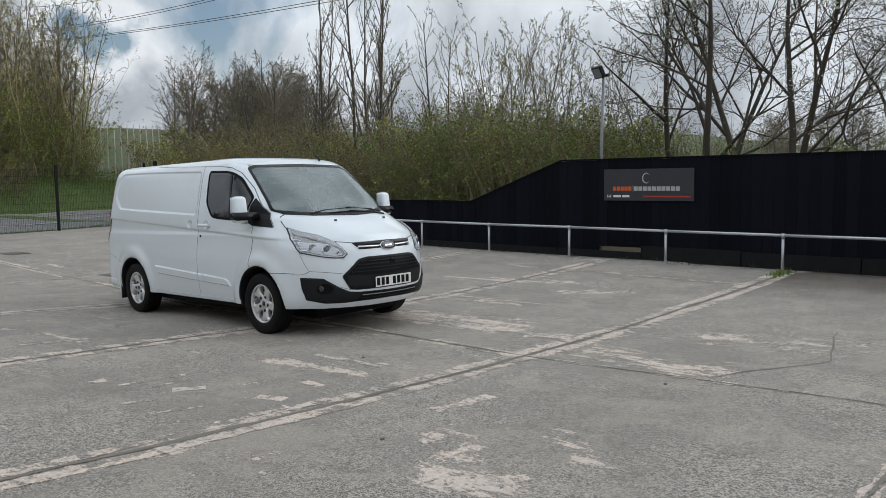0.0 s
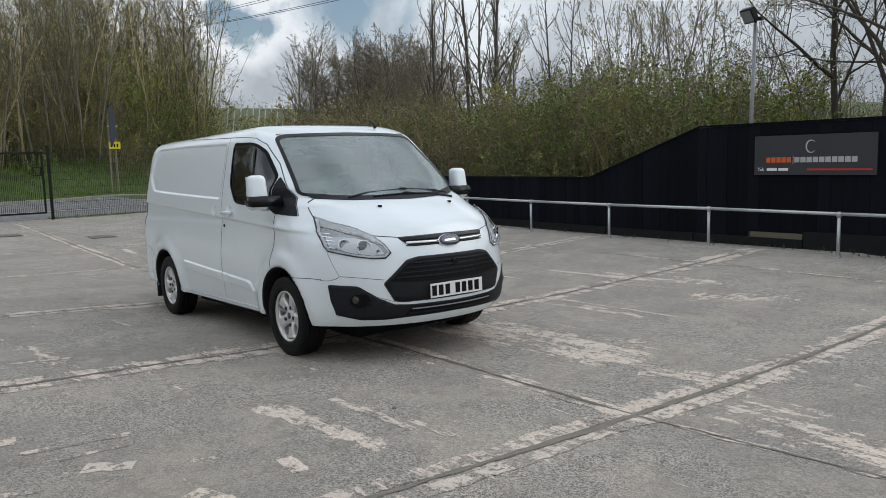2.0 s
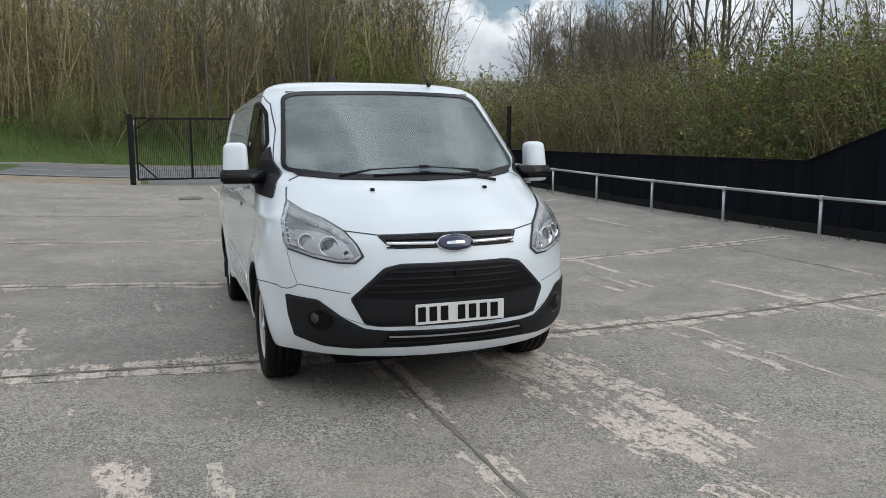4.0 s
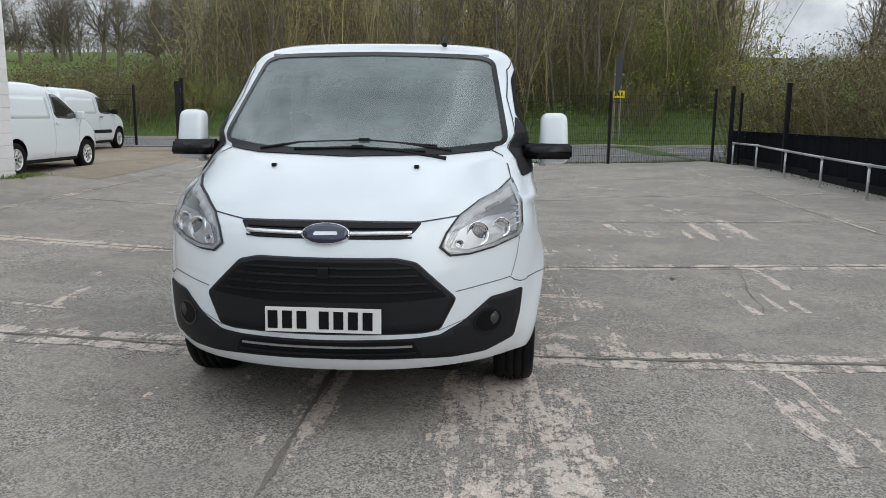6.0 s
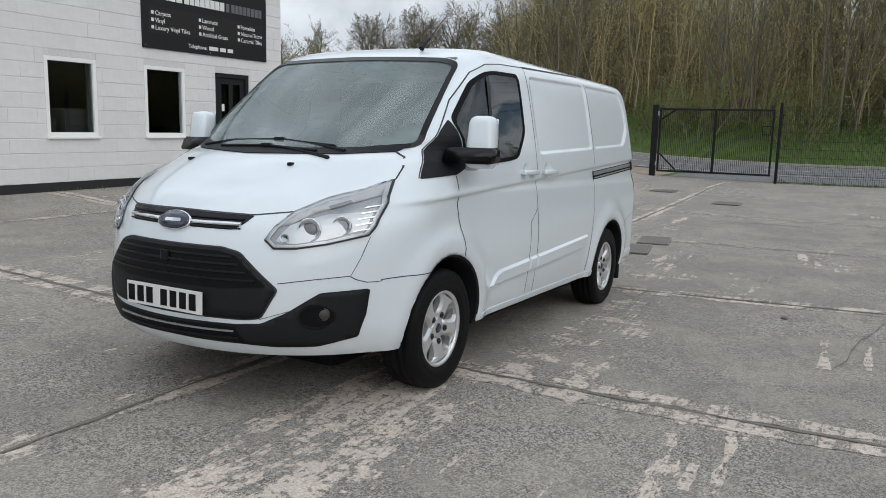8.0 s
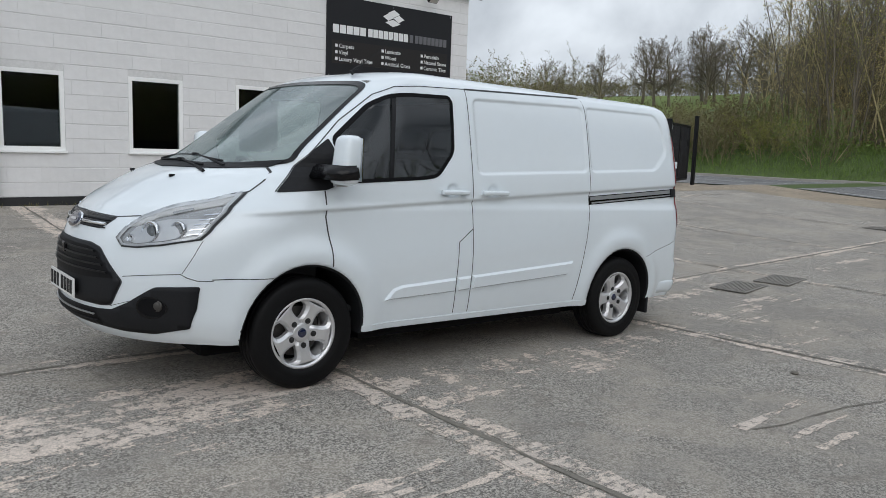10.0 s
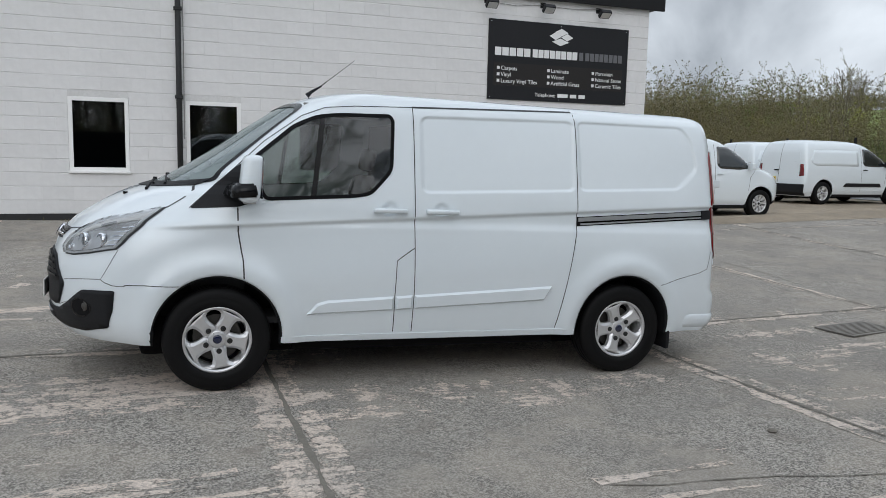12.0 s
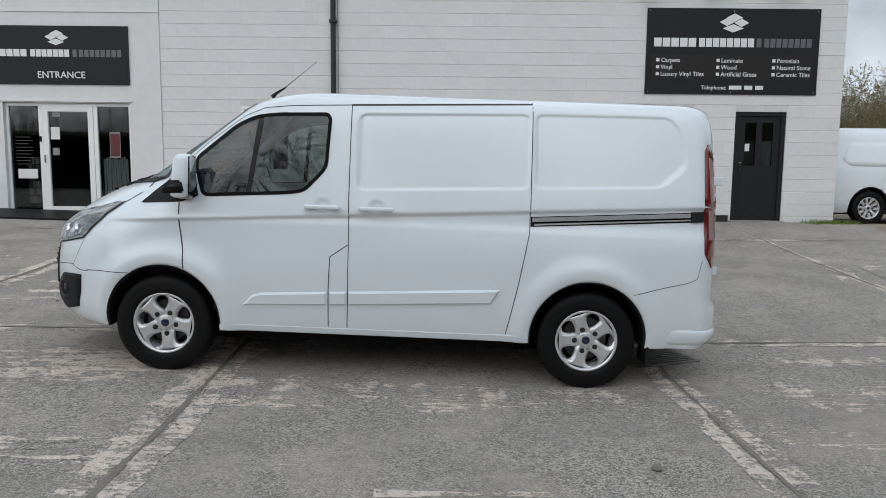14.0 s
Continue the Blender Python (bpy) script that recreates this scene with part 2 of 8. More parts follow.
def box(bm, x0, x1, y0, y1, z0, z1, bevel=0.0, m=None):
    vs = [bm.verts.new((x, y, z)) for x in (x0, x1) for y in (y0, y1) for z in (z0, z1)]
    fs = [bm.faces.new([vs[i] for i in q]) for q in ((0, 1, 3, 2), (4, 6, 7, 5), (0, 4, 5, 1), (2, 3, 7, 6), (0, 2, 6, 4), (1, 5, 7, 3))]
    if bevel:
        edges = list({e for f in fs for e in f.edges})
        r = bmesh.ops.bevel(bm, geom=edges, offset=bevel, segments=2, affect="EDGES", profile=0.6)
        vs = list({v for f in r["faces"] for v in f.verts} | {v for v in vs if v.is_valid})
    if m is not None:
        bmesh.ops.transform(bm, matrix=m, verts=vs)
    return bm


def cube(x0, x1, y0, y1, z0, z1, bevel=0.0, m=None):
    return box(bmesh.new(), x0, x1, y0, y1, z0, z1, bevel, m)


def tube(bm, pts, radii, n=8, caps=True):
    """A tapered tube along points."""
    pts = [Vector(p) for p in pts]
    rings = []
    for i, p in enumerate(pts):
        d = (pts[min(i + 1, len(pts) - 1)] - pts[max(i - 1, 0)]).normalized()
        u = d.cross(Vector((0.13, 0.97, 0.21) if abs(d.z) > 0.8 else (0, 0, 1))).normalized()
        v = d.cross(u)
        r = radii if isinstance(radii, (int, float)) else radii[i]
        rings.append([bm.verts.new(p + r * (math.cos(a) * u + math.sin(a) * v)) for a in (2 * math.pi * k / n for k in range(n))])
    for a, b in zip(rings, rings[1:]):
        for k in range(n):
            bm.faces.new((a[k], a[(k + 1) % n], b[(k + 1) % n], b[k]))
    if caps:
        bm.faces.new(rings[0][::-1])
        bm.faces.new(rings[-1])
    return bm


def rod(pts, radii, n=8):
    return tube(bmesh.new(), pts, radii, n)


def turned(profile, n=32, axis="y"):
    """A lathed form: profile of (radius, along) pairs, about the y axis through the origin."""
    bm = bmesh.new()
    rings = []
    for r, a in profile:
        if r < 1e-5:
            rings.append([bm.verts.new((0, a, 0))])
        else:
            rings.append([bm.verts.new((r * math.cos(t), a, r * math.sin(t))) for t in (2 * math.pi * k / n for k in range(n))])
    for a, b in zip(rings, rings[1:]):
        for k in range(n):
            q = [a[k % len(a)], a[(k + 1) % len(a)], b[(k + 1) % len(b)], b[k % len(b)]]
            q = list(dict.fromkeys(q))
            if len(q) > 2:
                bm.faces.new(q)
    bmesh.ops.recalc_face_normals(bm, faces=bm.faces)
    return bm


def prism(poly, lo, hi, axis="y", bevel=0.0):
    """A slab: a polygon of (a, z) pairs drawn out along y (or x) from lo to hi."""
    bm = bmesh.new()
    put = (lambda a, c, s: (a, s, c)) if axis == "y" else (lambda a, c, s: (s, a, c))
    one = [bm.verts.new(put(a, c, lo)) for a, c in poly]
    two = [bm.verts.new(put(a, c, hi)) for a, c in poly]
    n = len(poly)
    bm.faces.new(one)
    bm.faces.new(two[::-1])
    for i in range(n):
        bm.faces.new((one[i], two[i], two[(i + 1) % n], one[(i + 1) % n]))
    bmesh.ops.recalc_face_normals(bm, faces=bm.faces)
    if bevel:
        bmesh.ops.bevel(bm, geom=list(bm.edges), offset=bevel, segments=2, affect="EDGES")
    return bm


def frame_bm(x0, x1, z0, z1, w, y0, y1, axis="y"):
    """A rectangular frame w wide, four bars in one mesh."""
    bm = bmesh.new()
    for a0, a1, c0, c1 in ((x0, x1, z0, z0 + w), (x0, x1, z1 - w, z1), (x0, x0 + w, z0 + w, z1 - w), (x1 - w, x1, z0 + w, z1 - w)):
        if axis == "y":
            box(bm, a0, a1, y0, y1, c0, c1, 0.004)
        else:
            box(bm, y0, y1, a0, a1, c0, c1, 0.004)
    return bm


def words(name, text, size, where, material, parent, spread=1.0, align="LEFT", bold=0.0):
    """Lettering in the built-in font as a thin mesh. where: pose, text along its x, up its y."""
    cu = bpy.data.curves.new(name, "FONT")
    cu.body, cu.size, cu.extrude, cu.align_x, cu.space_character, cu.offset = text, size, 0.0015, align, spread, bold
    cu.resolution_u = 3
    tmp = bpy.data.objects.new("tmp", cu)
    scene.collection.objects.link(tmp)
    me = bpy.data.meshes.new_from_object(tmp.evaluated_get(bpy.context.evaluated_depsgraph_get()))
    bpy.data.objects.remove(tmp)
    bpy.data.curves.remove(cu)
    bm = bmesh.new()
    bm.from_mesh(me)
    bpy.data.meshes.remove(me)
    left, groups = set(bm.verts), []
    while left:
        seen, todo = set(), [next(iter(left))]
        while todo:
            v = todo.pop()
            if v not in seen:
                seen.add(v)
                todo += [e.other_vert(v) for e in v.link_edges]
        left -= seen
        groups.append([min(v.co.x for v in seen), max(v.co.x for v in seen), seen])
    groups.sort(key=lambda g: g[0])
    merged = []
    for g in groups:  # dots stay with the letter they belong to
        if merged and g[0] < merged[-1][1] - 0.3 * (g[1] - g[0]):
            merged[-1] = [merged[-1][0], max(merged[-1][1], g[1]), merged[-1][2] | g[2]]
        else:
            merged.append(g)
    made = None
    for lo, hi, vs in merged:
        at = {v: k for k, v in enumerate(vs)}
        me = bpy.data.meshes.new(name)
        me.from_pydata([where @ v.co for v in at], [], [[at[v] for v in f.verts] for f in bm.faces if f.verts[0] in at])
        made = mesh_part(name, me, material, parent)
    bm.free()
    return made


# ---- terrain ----
def smooth01(a, b, x):
    t = min(1.0, max(0.0, (x - a) / (b - a)))
    return t * t * (3 - 2 * t)


def yard(x, y):
    """Height of the paved yard: a shallow dish that drains towards the gullies."""
    u, v = min(max(x, -22.0), 3.0) + 8, min(max(y, -1.3), 15.5) - 7
    z = -0.0288 + 0.00414 * u - 0.0068 * v + 0.00126 * u * u + 0.00441 * v * v
    z -= 0.17 * smooth01(12.9, 14.3, y)
    z -= 0.14 * smooth01(-0.8, -2.6, y) * smooth01(-14.0, -16.5, x)
    if u > 2:
        z -= smooth01(8.5, 13, y) * (0.02 + 0.00414 * (u - 2) + 0.00126 * (u * u - 4))
    for wx, wy, dip in ((-9.67, 6.9, 0.021), (-9.70, 5.18, 0.048), (-6.77, 5.12, 0.026)):
        z -= dip * math.exp(-((x - wx) ** 2 + (y - wy) ** 2) / 0.5)
    z -= 0.045 * math.exp(-((x + 10) ** 2 + (y - 6.2) ** 2) / 6)
    return z + 0.018 * math.exp(-((x + 6.7) ** 2 + (y - 6) ** 2) / 4)


def across(x, y):
    """Metres beyond the boundary fence line, towards and over the road."""
    return -(x + 24.6 + 0.045 * (y - 4.0))


def land(x, y):
    d = across(x, y)
    z = yard(x, y)
    z += 0.7 * smooth01(12.5, 19, d) + 0.85 * (smooth01(12.3, 17.0, d) - smooth01(24, 44, d)) + 7.5 * smooth01(19, 70, d) * smooth01(-22, -4, y)
    z += 10.0 * smooth01(25, 110, d) * smooth01(4, -20, y)
    z += 5 * smooth01(90, 300, d) + 6 * smooth01(40, 200, y)
    if d > 13 or y > 17:
        z += 0.25 * noise.noise(Vector((x * 0.11, y * 0.11, 0))) + 0.08 * noise.noise(Vector((x * 0.6, y * 0.6, 3)))
    return z


def axis_steps(lo, hi, fine0, fine1, step):
    out = list(np.arange(fine0, fine1 + 1e-6, step))
    s, a = step, fine1
    while a < hi:
        s *= 1.16
        a += s
        out.append(a)
    s, a = step, fine0
    while a > lo:
        s *= 1.16
        a -= s
        out.insert(0, a)
    return out


def sheet(name, xs, ys, lift, material, label, category):
    under = lambda x, y: 0.15 if -24 < x < 11.5 and -1.2 < y < 14.2 else 0.0
    verts = [(x, y, land(x, y) + lift - under(x, y)) for y in ys for x in xs]
    n = len(xs)
    faces = [(j * n + i, j * n + i + 1, (j + 1) * n + i + 1, (j + 1) * n + i) for j in range(len(ys) - 1) for i in range(n - 1)]
    return tagged(lists(name, verts, faces, material, smooth=True), label, category, kind="structure")


def paving(name, worn, base, tan, lo, hi, pinch, silt=False):
    """Aged concrete: fine stone speckle, dark grime, and pale scraped patches where the top is worn through."""
    m = bpy.data.materials.new(name)
    m.use_nodes = True
    n, l = m.node_tree.nodes, m.node_tree.links
    b = n["Principled BSDF"]
    b.inputs["Roughness"].default_value = 0.85
    b.inputs["Specular IOR Level"].default_value = 0.3
    co = n.new("ShaderNodeTexCoord").outputs["Object"]

    def tex(scale, detail=6, rough=0.55, dist=0.0, stretch=None, turn=0.0):
        t = n.new("ShaderNodeTexNoise")
        t.inputs["Scale"].default_value = scale
        t.inputs["Detail"].default_value = detail
        t.inputs["Roughness"].default_value = rough
        t.inputs["Distortion"].default_value = dist
        mp = n.new("ShaderNodeMapping")
        mp.inputs["Scale"].default_value = stretch or (1, 1, 1)
        mp.inputs["Rotation"].default_value = (0, 0, turn)
        l.new(co, mp.inputs[0])
        l.new(mp.outputs[0], t.inputs["Vector"])
        return t.outputs["Fac"]

    def calc(op, a, c):
        k = n.new("ShaderNodeMath")
        k.operation = op
        for i, v in enumerate((a, c)):
            if isinstance(v, (int, float)):
                k.inputs[i].default_value = v
            else:
                l.new(v, k.inputs[i])
        return k.outputs[0]

    def ramp(src, a, c):
        r = n.new("ShaderNodeMapRange")
        r.inputs[1].default_value, r.inputs[2].default_value = a, c
        r.interpolation_type = "SMOOTHSTEP"
        l.new(src, r.inputs[0])
        return r.outputs[0]

    def mixed(f, a, c, how="MIX"):
        k = n.new("ShaderNodeMix")
        k.data_type, k.blend_type = "RGBA", how
        if isinstance(f, float):
            k.inputs[0].default_value = f
        else:
            l.new(f, k.inputs[0])
        for i, v in ((6, a), (7, c)):
            if isinstance(v, tuple):
                k.inputs[i].default_value = (*v, 1)
            else:
                l.new(v, k.inputs[i])
        return k.outputs[2]

    def cells(scale):
        """One random grey for each grain of stone."""
        v = n.new("ShaderNodeTexVoronoi")
        v.inputs["Scale"].default_value = scale
        wob = n.new("ShaderNodeVectorMath")
        wob.operation = "MULTIPLY"
        wob.inputs[1].default_value = (1, 1, 0.15)
        l.new(co, wob.inputs[0])
        l.new(wob.outputs[0], v.inputs["Vector"])
        sp = n.new("ShaderNodeSeparateColor")
        l.new(v.outputs["Color"], sp.inputs[0])
        return sp.outputs[0]

    where = ramp(tex(0.33, 4, 0.55), 0.40, 0.66)
    streak_x = tex(1.0, 9, 0.64, 0.25, (1.25, 4.6, 1), 0.05)
    streak_y = tex(1.0, 9, 0.64, 0.25, (4.4, 1.2, 1), -0.25)
    pick = ramp(tex(0.26, 2, 0.5), 0.52, 0.56)
    streak = calc("ADD", calc("MULTIPLY", streak_x, calc("SUBTRACT", 1.0, pick)), calc("MULTIPLY", streak_y, pick))
    crumbs = calc("ADD", calc("MULTIPLY", tex(7, 7, 0.68), 0.6), calc("MULTIPLY", tex(36, 4, 0.75), 0.4))
    brushed = tex(1.0, 6, 0.7, 0.15, (1.6, 24.0, 1), 0.05)
    raw = calc("ADD", calc("ADD", calc("MULTIPLY", streak, 0.34), calc("MULTIPLY", brushed, 0.22)), calc("ADD", calc("MULTIPLY", crumbs, 0.44), pinch))
    raw = calc("ADD", raw, calc("MULTIPLY", where, 0.025))
    worn_by = n.new("ShaderNodeAttribute")
    worn_by.attribute_name = "wear"
    raw = calc("ADD", raw, calc("MULTIPLY", worn_by.outputs["Fac"], 0.115))
    scraped = calc("MULTIPLY", ramp(raw, lo, hi), ramp(tex(17, 6, 0.82), 0.40, 0.45))
    # long thin scratches of a plough blade
    for turn, across_by in ((0.08, 26.0), (-0.95, 22.0)):
        dash = calc("ADD", tex(1.0, 5, 0.6, 0.1, (0.9, across_by, 1), turn), calc("MULTIPLY", tex(0.9, 3, 0.6), 0.35))
        scraped = calc("MAXIMUM", scraped, calc("MULTIPLY", ramp(calc("ADD", dash, pinch * 0.4), 0.895, 0.910), ramp(tex(24, 4, 0.8), 0.42, 0.50)))
    speck = calc("ADD", calc("MULTIPLY", tex(95, 3, 0.85), 0.6), calc("MULTIPLY", tex(30, 4, 0.8), 0.4))
    grain = calc("ADD", calc("MULTIPLY", cells(135), 0.62), calc("ADD", calc("MULTIPLY", cells(64), 0.24), calc("MULTIPLY", ramp(speck, 0.36, 0.64), 0.35)))
    grit = ramp(grain, 0.28, 0.94)
    col = mixed(grit, tuple(c * 0.40 for c in base), tuple(c * 1.64 for c in base))
    col = mixed(ramp(tex(55, 2, 0.6), 0.66, 0.71), col, tuple(c * 1.8 for c in base))
    col = mixed(ramp(tex(92, 2, 0.6, 0.3), 0.63, 0.66), col, tuple(c * 0.20 for c in base))
    col = mixed(ramp(tex(0.55, 5, 0.6), 0.40, 0.62), col, mixed(0.55, col, tuple(c * 0.74 for c in base)))
    col = mixed(ramp(tex(1.3, 7, 0.72, 0.4), 0.46, 0.62), col, mixed(0.42, col, tuple(c * k for c, k in zip(base, (1.36, 1.30, 1.22)))))
    col = mixed(ramp(tex(3.6, 6, 0.75, 0.3), 0.54, 0.63), col, mixed(0.40, col, tuple(c * k for c, k in zip(base, (0.66, 0.63, 0.60)))))
    col = mixed(ramp(tex(2.2, 6, 0.65), 0.5, 0.75), col, mixed(0.35, col, worn))
    pale = mixed(grit, tuple(c * 0.86 for c in tan), tuple(c * 1.25 for c in tan))
    pale = mixed(ramp(tex(1.7, 3, 0.5), 0.4, 0.65), pale, mixed(0.5, pale, tuple(c * k for c, k in zip(tan, (0.93, 0.96, 1.0)))))
    col = mixed(calc("MULTIPLY", scraped, 0.88), col, pale)
    col = mixed(ramp(tex(1.1, 4, 0.6, 0.6), 0.68, 0.76), col, mixed(0.35, col, (0.07, 0.066, 0.06)))
    if silt:  # dirt washed down towards the board fence
        xyz = n.new("ShaderNodeSeparateXYZ")
        l.new(co, xyz.inputs[0])
        wash = calc("MULTIPLY", ramp(calc("ADD", xyz.outputs[1], calc("MULTIPLY", tex(0.8, 5, 0.6), 3.0)), 11.6, 14.6), ramp(xyz.outputs[0], -3.95, -3.7))
        col = mixed(calc("MULTIPLY", wash, 0.85), col, mixed(grit, (0.07, 0.056, 0.046), (0.13, 0.105, 0.088)))
    l.new(col, b.inputs["Base Color"])
    bp = n.new("ShaderNodeBump")
    bp.inputs["Strength"].default_value = 0.9
    bp.inputs["Distance"].default_value = 0.006
    hgt = calc("ADD", calc("ADD", calc("MULTIPLY", speck, 0.5), calc("MULTIPLY", grain, 0.35)), calc("MULTIPLY", scraped, -0.7))
    l.new(hgt, bp.inputs["Height"])
    l.new(bp.outputs[0], b.inputs["Normal"])
    return m


YARD_GREY, YARD_TAN = (0.336, 0.310, 0.277), (0.71, 0.605, 0.52)
for kind, pinch in (("yard", 0.0), ("yard_worn", 0.105)):
    M[kind] = paving("worn_%s_concrete" % kind, (0.33, 0.31, 0.285), YARD_GREY, YARD_TAN, 0.590, 0.606, pinch, kind == "yard")
M["apron"] = paving("tan_drive_concrete", (0.36, 0.30, 0.23), (0.33, 0.275, 0.21), (0.44, 0.37, 0.28), 0.58, 0.64, 0.0)
M["road"] = paving("road_asphalt", (0.20, 0.20, 0.20), (0.19, 0.19, 0.192), (0.27, 0.26, 0.25), 0.70, 0.8, 0.0)
M["grass_ground"] = mat("grassy_soil", (0.07, 0.105, 0.027), 0.95, vary=0.3, scale=0.8, bump=0.5, bump_scale=30)

# the yard proper, one sheet with the land beyond it
xs = axis_steps(-900, 700, -30, 6, 0.5)
ys = axis_steps(-700, 800, -8, 17, 0.5)
ground = sheet("ground", xs, ys, 0.0, M["grass_ground"], "grassy rough ground and rising hillside", "ground")


def strip(name, rows, lift, material, label, category, parent=None):
    """A sheet laid on the land over quads given by rows of (x, y) points."""
    n = len(rows[0])
    verts = [(x, y, land(x, y) + lift) for r in rows for x, y in r]
    faces = [(j * n + i, j * n + i + 1, (j + 1) * n + i + 1, (j + 1) * n + i) for j in range(len(rows) - 1) for i in range(n - 1)]
    ob = lists(name, verts, faces, material, parent, smooth=True)
    if parent is None:
        tagged(ob, label, category, kind="structure")
    return ob


def off_line(d, y):
    """The point d metres beyond the fence line at y."""
    return (-24.6 - 0.045 * (y - 4.0) - d, y)


JOINTS = [([(-3.93, -1.5), (-3.86, 3.0), (-3.80, 7.0), (-3.84, 13.0)], 0.042, 0.10), ([(-7.05, -1.5), (-7.10, 6.0), (-7.16, 13.2)], 0.032, 0.12), ([(-10.35, -1.5), (-10.33, 7.0), (-10.4, 13.4)], 0.024, 0.09),
          ([(-13.6, -1.5), (-13.6, 13.6)], 0.014, 0.04), ([(-16.9, -1.4), (-16.85, 13.8)], 0.016, 0.05), ([(-20.2, -1.4), (-20.1, 13.8)], 0.014, 0.03), ([(-0.6, -1.5), (-0.6, 13.0)], 0.014, 0.03),
          ([(-3.8, 5.80), (-10.0, 5.82), (-24.0, 6.0)], 0.022, 0.07), ([(4.0, 6.3), (0.5, 6.0), (-1.5, 5.95), (-3.8, 5.80)], 0.016, 0.012), ([(-4.0, 11.6), (-24.0, 11.9)], 0.012, 0.03), ([(3.0, 0.2), (-24.0, 0.4)], 0.012, 0.03)]
# broad places where the top of the slab is rubbed through: from, to, half width, how far gone
RUBBED_FRONT = [((-6.4, 6.85), (-4.9, 6.9), 0.42, 1.0), ((-5.9, 7.45), (-4.9, 7.3), 0.14, 0.7), ((-5.42, 4.2), (-4.45, 4.33), 0.09, 0.95), ((-5.8, 9.65), (-4.95, 10.1), 0.22, 0.5), ((-4.7, 6.75), (-4.0, 6.8), 0.10, 0.8),
                ((-2.75, 3.5), (-2.35, 3.1), 0.20, 0.9), ((-2.3, 2.95), (-2.0, 3.1), 0.16, 1.0), ((-2.3, 4.0), (-1.9, 3.7), 0.10, 0.7), ((-3.3, 6.3), (-2.3, 6.2), 0.35, 0.75), ((-2.8, 7.6), (-1.4, 8.0), 0.3, 0.6)]
RUBBED_SIDE = [((-7.3, 7.2), (-9.8, 7.25), 0.22, 0.62), ((-7.3, 7.5), (-7.9, 7.6), 0.12, 0.6), ((-8.5, 7.5), (-8.9, 7.5), 0.12, 0.7), ((-11.0, 7.1), (-12.2, 7.0), 0.2, 0.75), ((-11.3, 6.4), (-12.6, 6.35), 0.10, 0.8),
               ((-11.1, 7.45), (-11.6, 7.4), 0.06, 0.8), ((-10.7, 8.0), (-11.6, 8.1), 0.2, 0.5), ((-12.6, 8.8), (-13.8, 8.6), 0.2, 0.5)]
RUBBED_FAR = [((-7.6, 10.2), (-6.3, 10.4), 0.2, 0.75), ((-12.3, 9.9), (-13.6, 10.0), 0.10, 0.6), ((-15.6, 9.4), (-14.5, 9.9), 0.15, 0.7), ((-16.2, 6.4), (-14.6, 6.6), 0.12, 0.7),
              ((-9.0, 3.2), (-7.2, 3.5), 0.10, 0.6), ((-9.4, 2.2), (-7.8, 2.3), 0.08, 0.6), ((-18.4, 8.9), (-17.4, 10.2), 0.12, 0.6), ((-13.5, 3.0), (-15.0, 1.5), 0.10, 0.6)]


def wear_at(px, py):
    """How worn the slab is at arrays of places: rubbed places and the edges of the joints."""
    def seg(a, b):
        dx, dy = b[0] - a[0], b[1] - a[1]
        t = np.clip(((px - a[0]) * dx + (py - a[1]) * dy) / (dx * dx + dy * dy), 0, 1)
        return np.hypot(px - a[0] - t * dx, py - a[1] - t * dy)
    def ease(u):
        u = np.clip(u, 0, 1)
        return u * u * (3 - 2 * u)
    out = np.zeros_like(px)
    for a, b, w, k in RUBBED_FRONT + RUBBED_SIDE + RUBBED_FAR:
        out = np.maximum(out, k * (1 - ease((seg(a, b) - w * 0.45) / (w * 0.9 + 0.08))))
    for path, half, edge in JOINTS:
        for a, b in zip(path, path[1:]):
            out = np.maximum(out, min(0.75, 0.25 + 4 * edge) * (1 - ease((seg(a, b) - half - edge) / (edge * 0.8 + 0.04))))
    return out


YARD_YS = np.arange(-1.6, 14.31, 0.10)
pavement = strip("pavement", [[(12 + (off_line(0.3, y)[0] - 12) * k / 370, y) for k in range(371)] for y in YARD_YS], 0.012, M["yard"],
                 "worn grey concrete yard with pale scraped patches", "yard")
spots = np.array([v.co[:2] for v in pavement.data.vertices])
pavement.data.attributes.new("wear", "FLOAT", "POINT").data.foreach_set("value", wear_at(spots[:, 0], spots[:, 1]).astype(np.float32))
footway = strip("pavement", [[off_line(0.3 + 3.5 * k / 6, y) for k in range(7)] for y in np.arange(4.3, 60, 1.0)], 0.014, M["road"],
                "grey asphalt footway between yard fence and road", "pavement")
apron = strip("driveway", [[(-15.3 + (off_line(3.6, y)[0] + 15.3) * k / 50, y) for k in range(51)] for y in np.arange(-26, -1.59, 0.4)], 0.012, M["apron"],
              "tan concrete drive beside the building", "driveway")
apron_edge = strip("driveway", [[(-15.9 + (off_line(0.3, y)[0] + 15.9) * k / 30, y) for k in range(31)] for y in np.arange(-1.65, -0.24, 0.2)], 0.017, M["apron"],
                   "tan concrete edge of the drive meeting the yard", "driveway")
apron_mouth = strip("driveway", [[off_line(0.3 + 3.3 * k / 10, y) for k in range(11)] for y in np.arange(-1.6, 4.3, 0.3)], 0.014, M["apron"],
                    "tan concrete crossing between gate and road", "driveway")
road = strip("road", [[off_line(3.8 + 8.2 * k / 12, y) for k in range(13)] for y in np.arange(-140, 140.1, 2.0)], 0.02, M["road"], "grey asphalt road passing the yard", "road")
M["line_paint"] = mat("worn_road_paint", (0.55, 0.55, 0.53), 0.7, vary=0.25, scale=5)
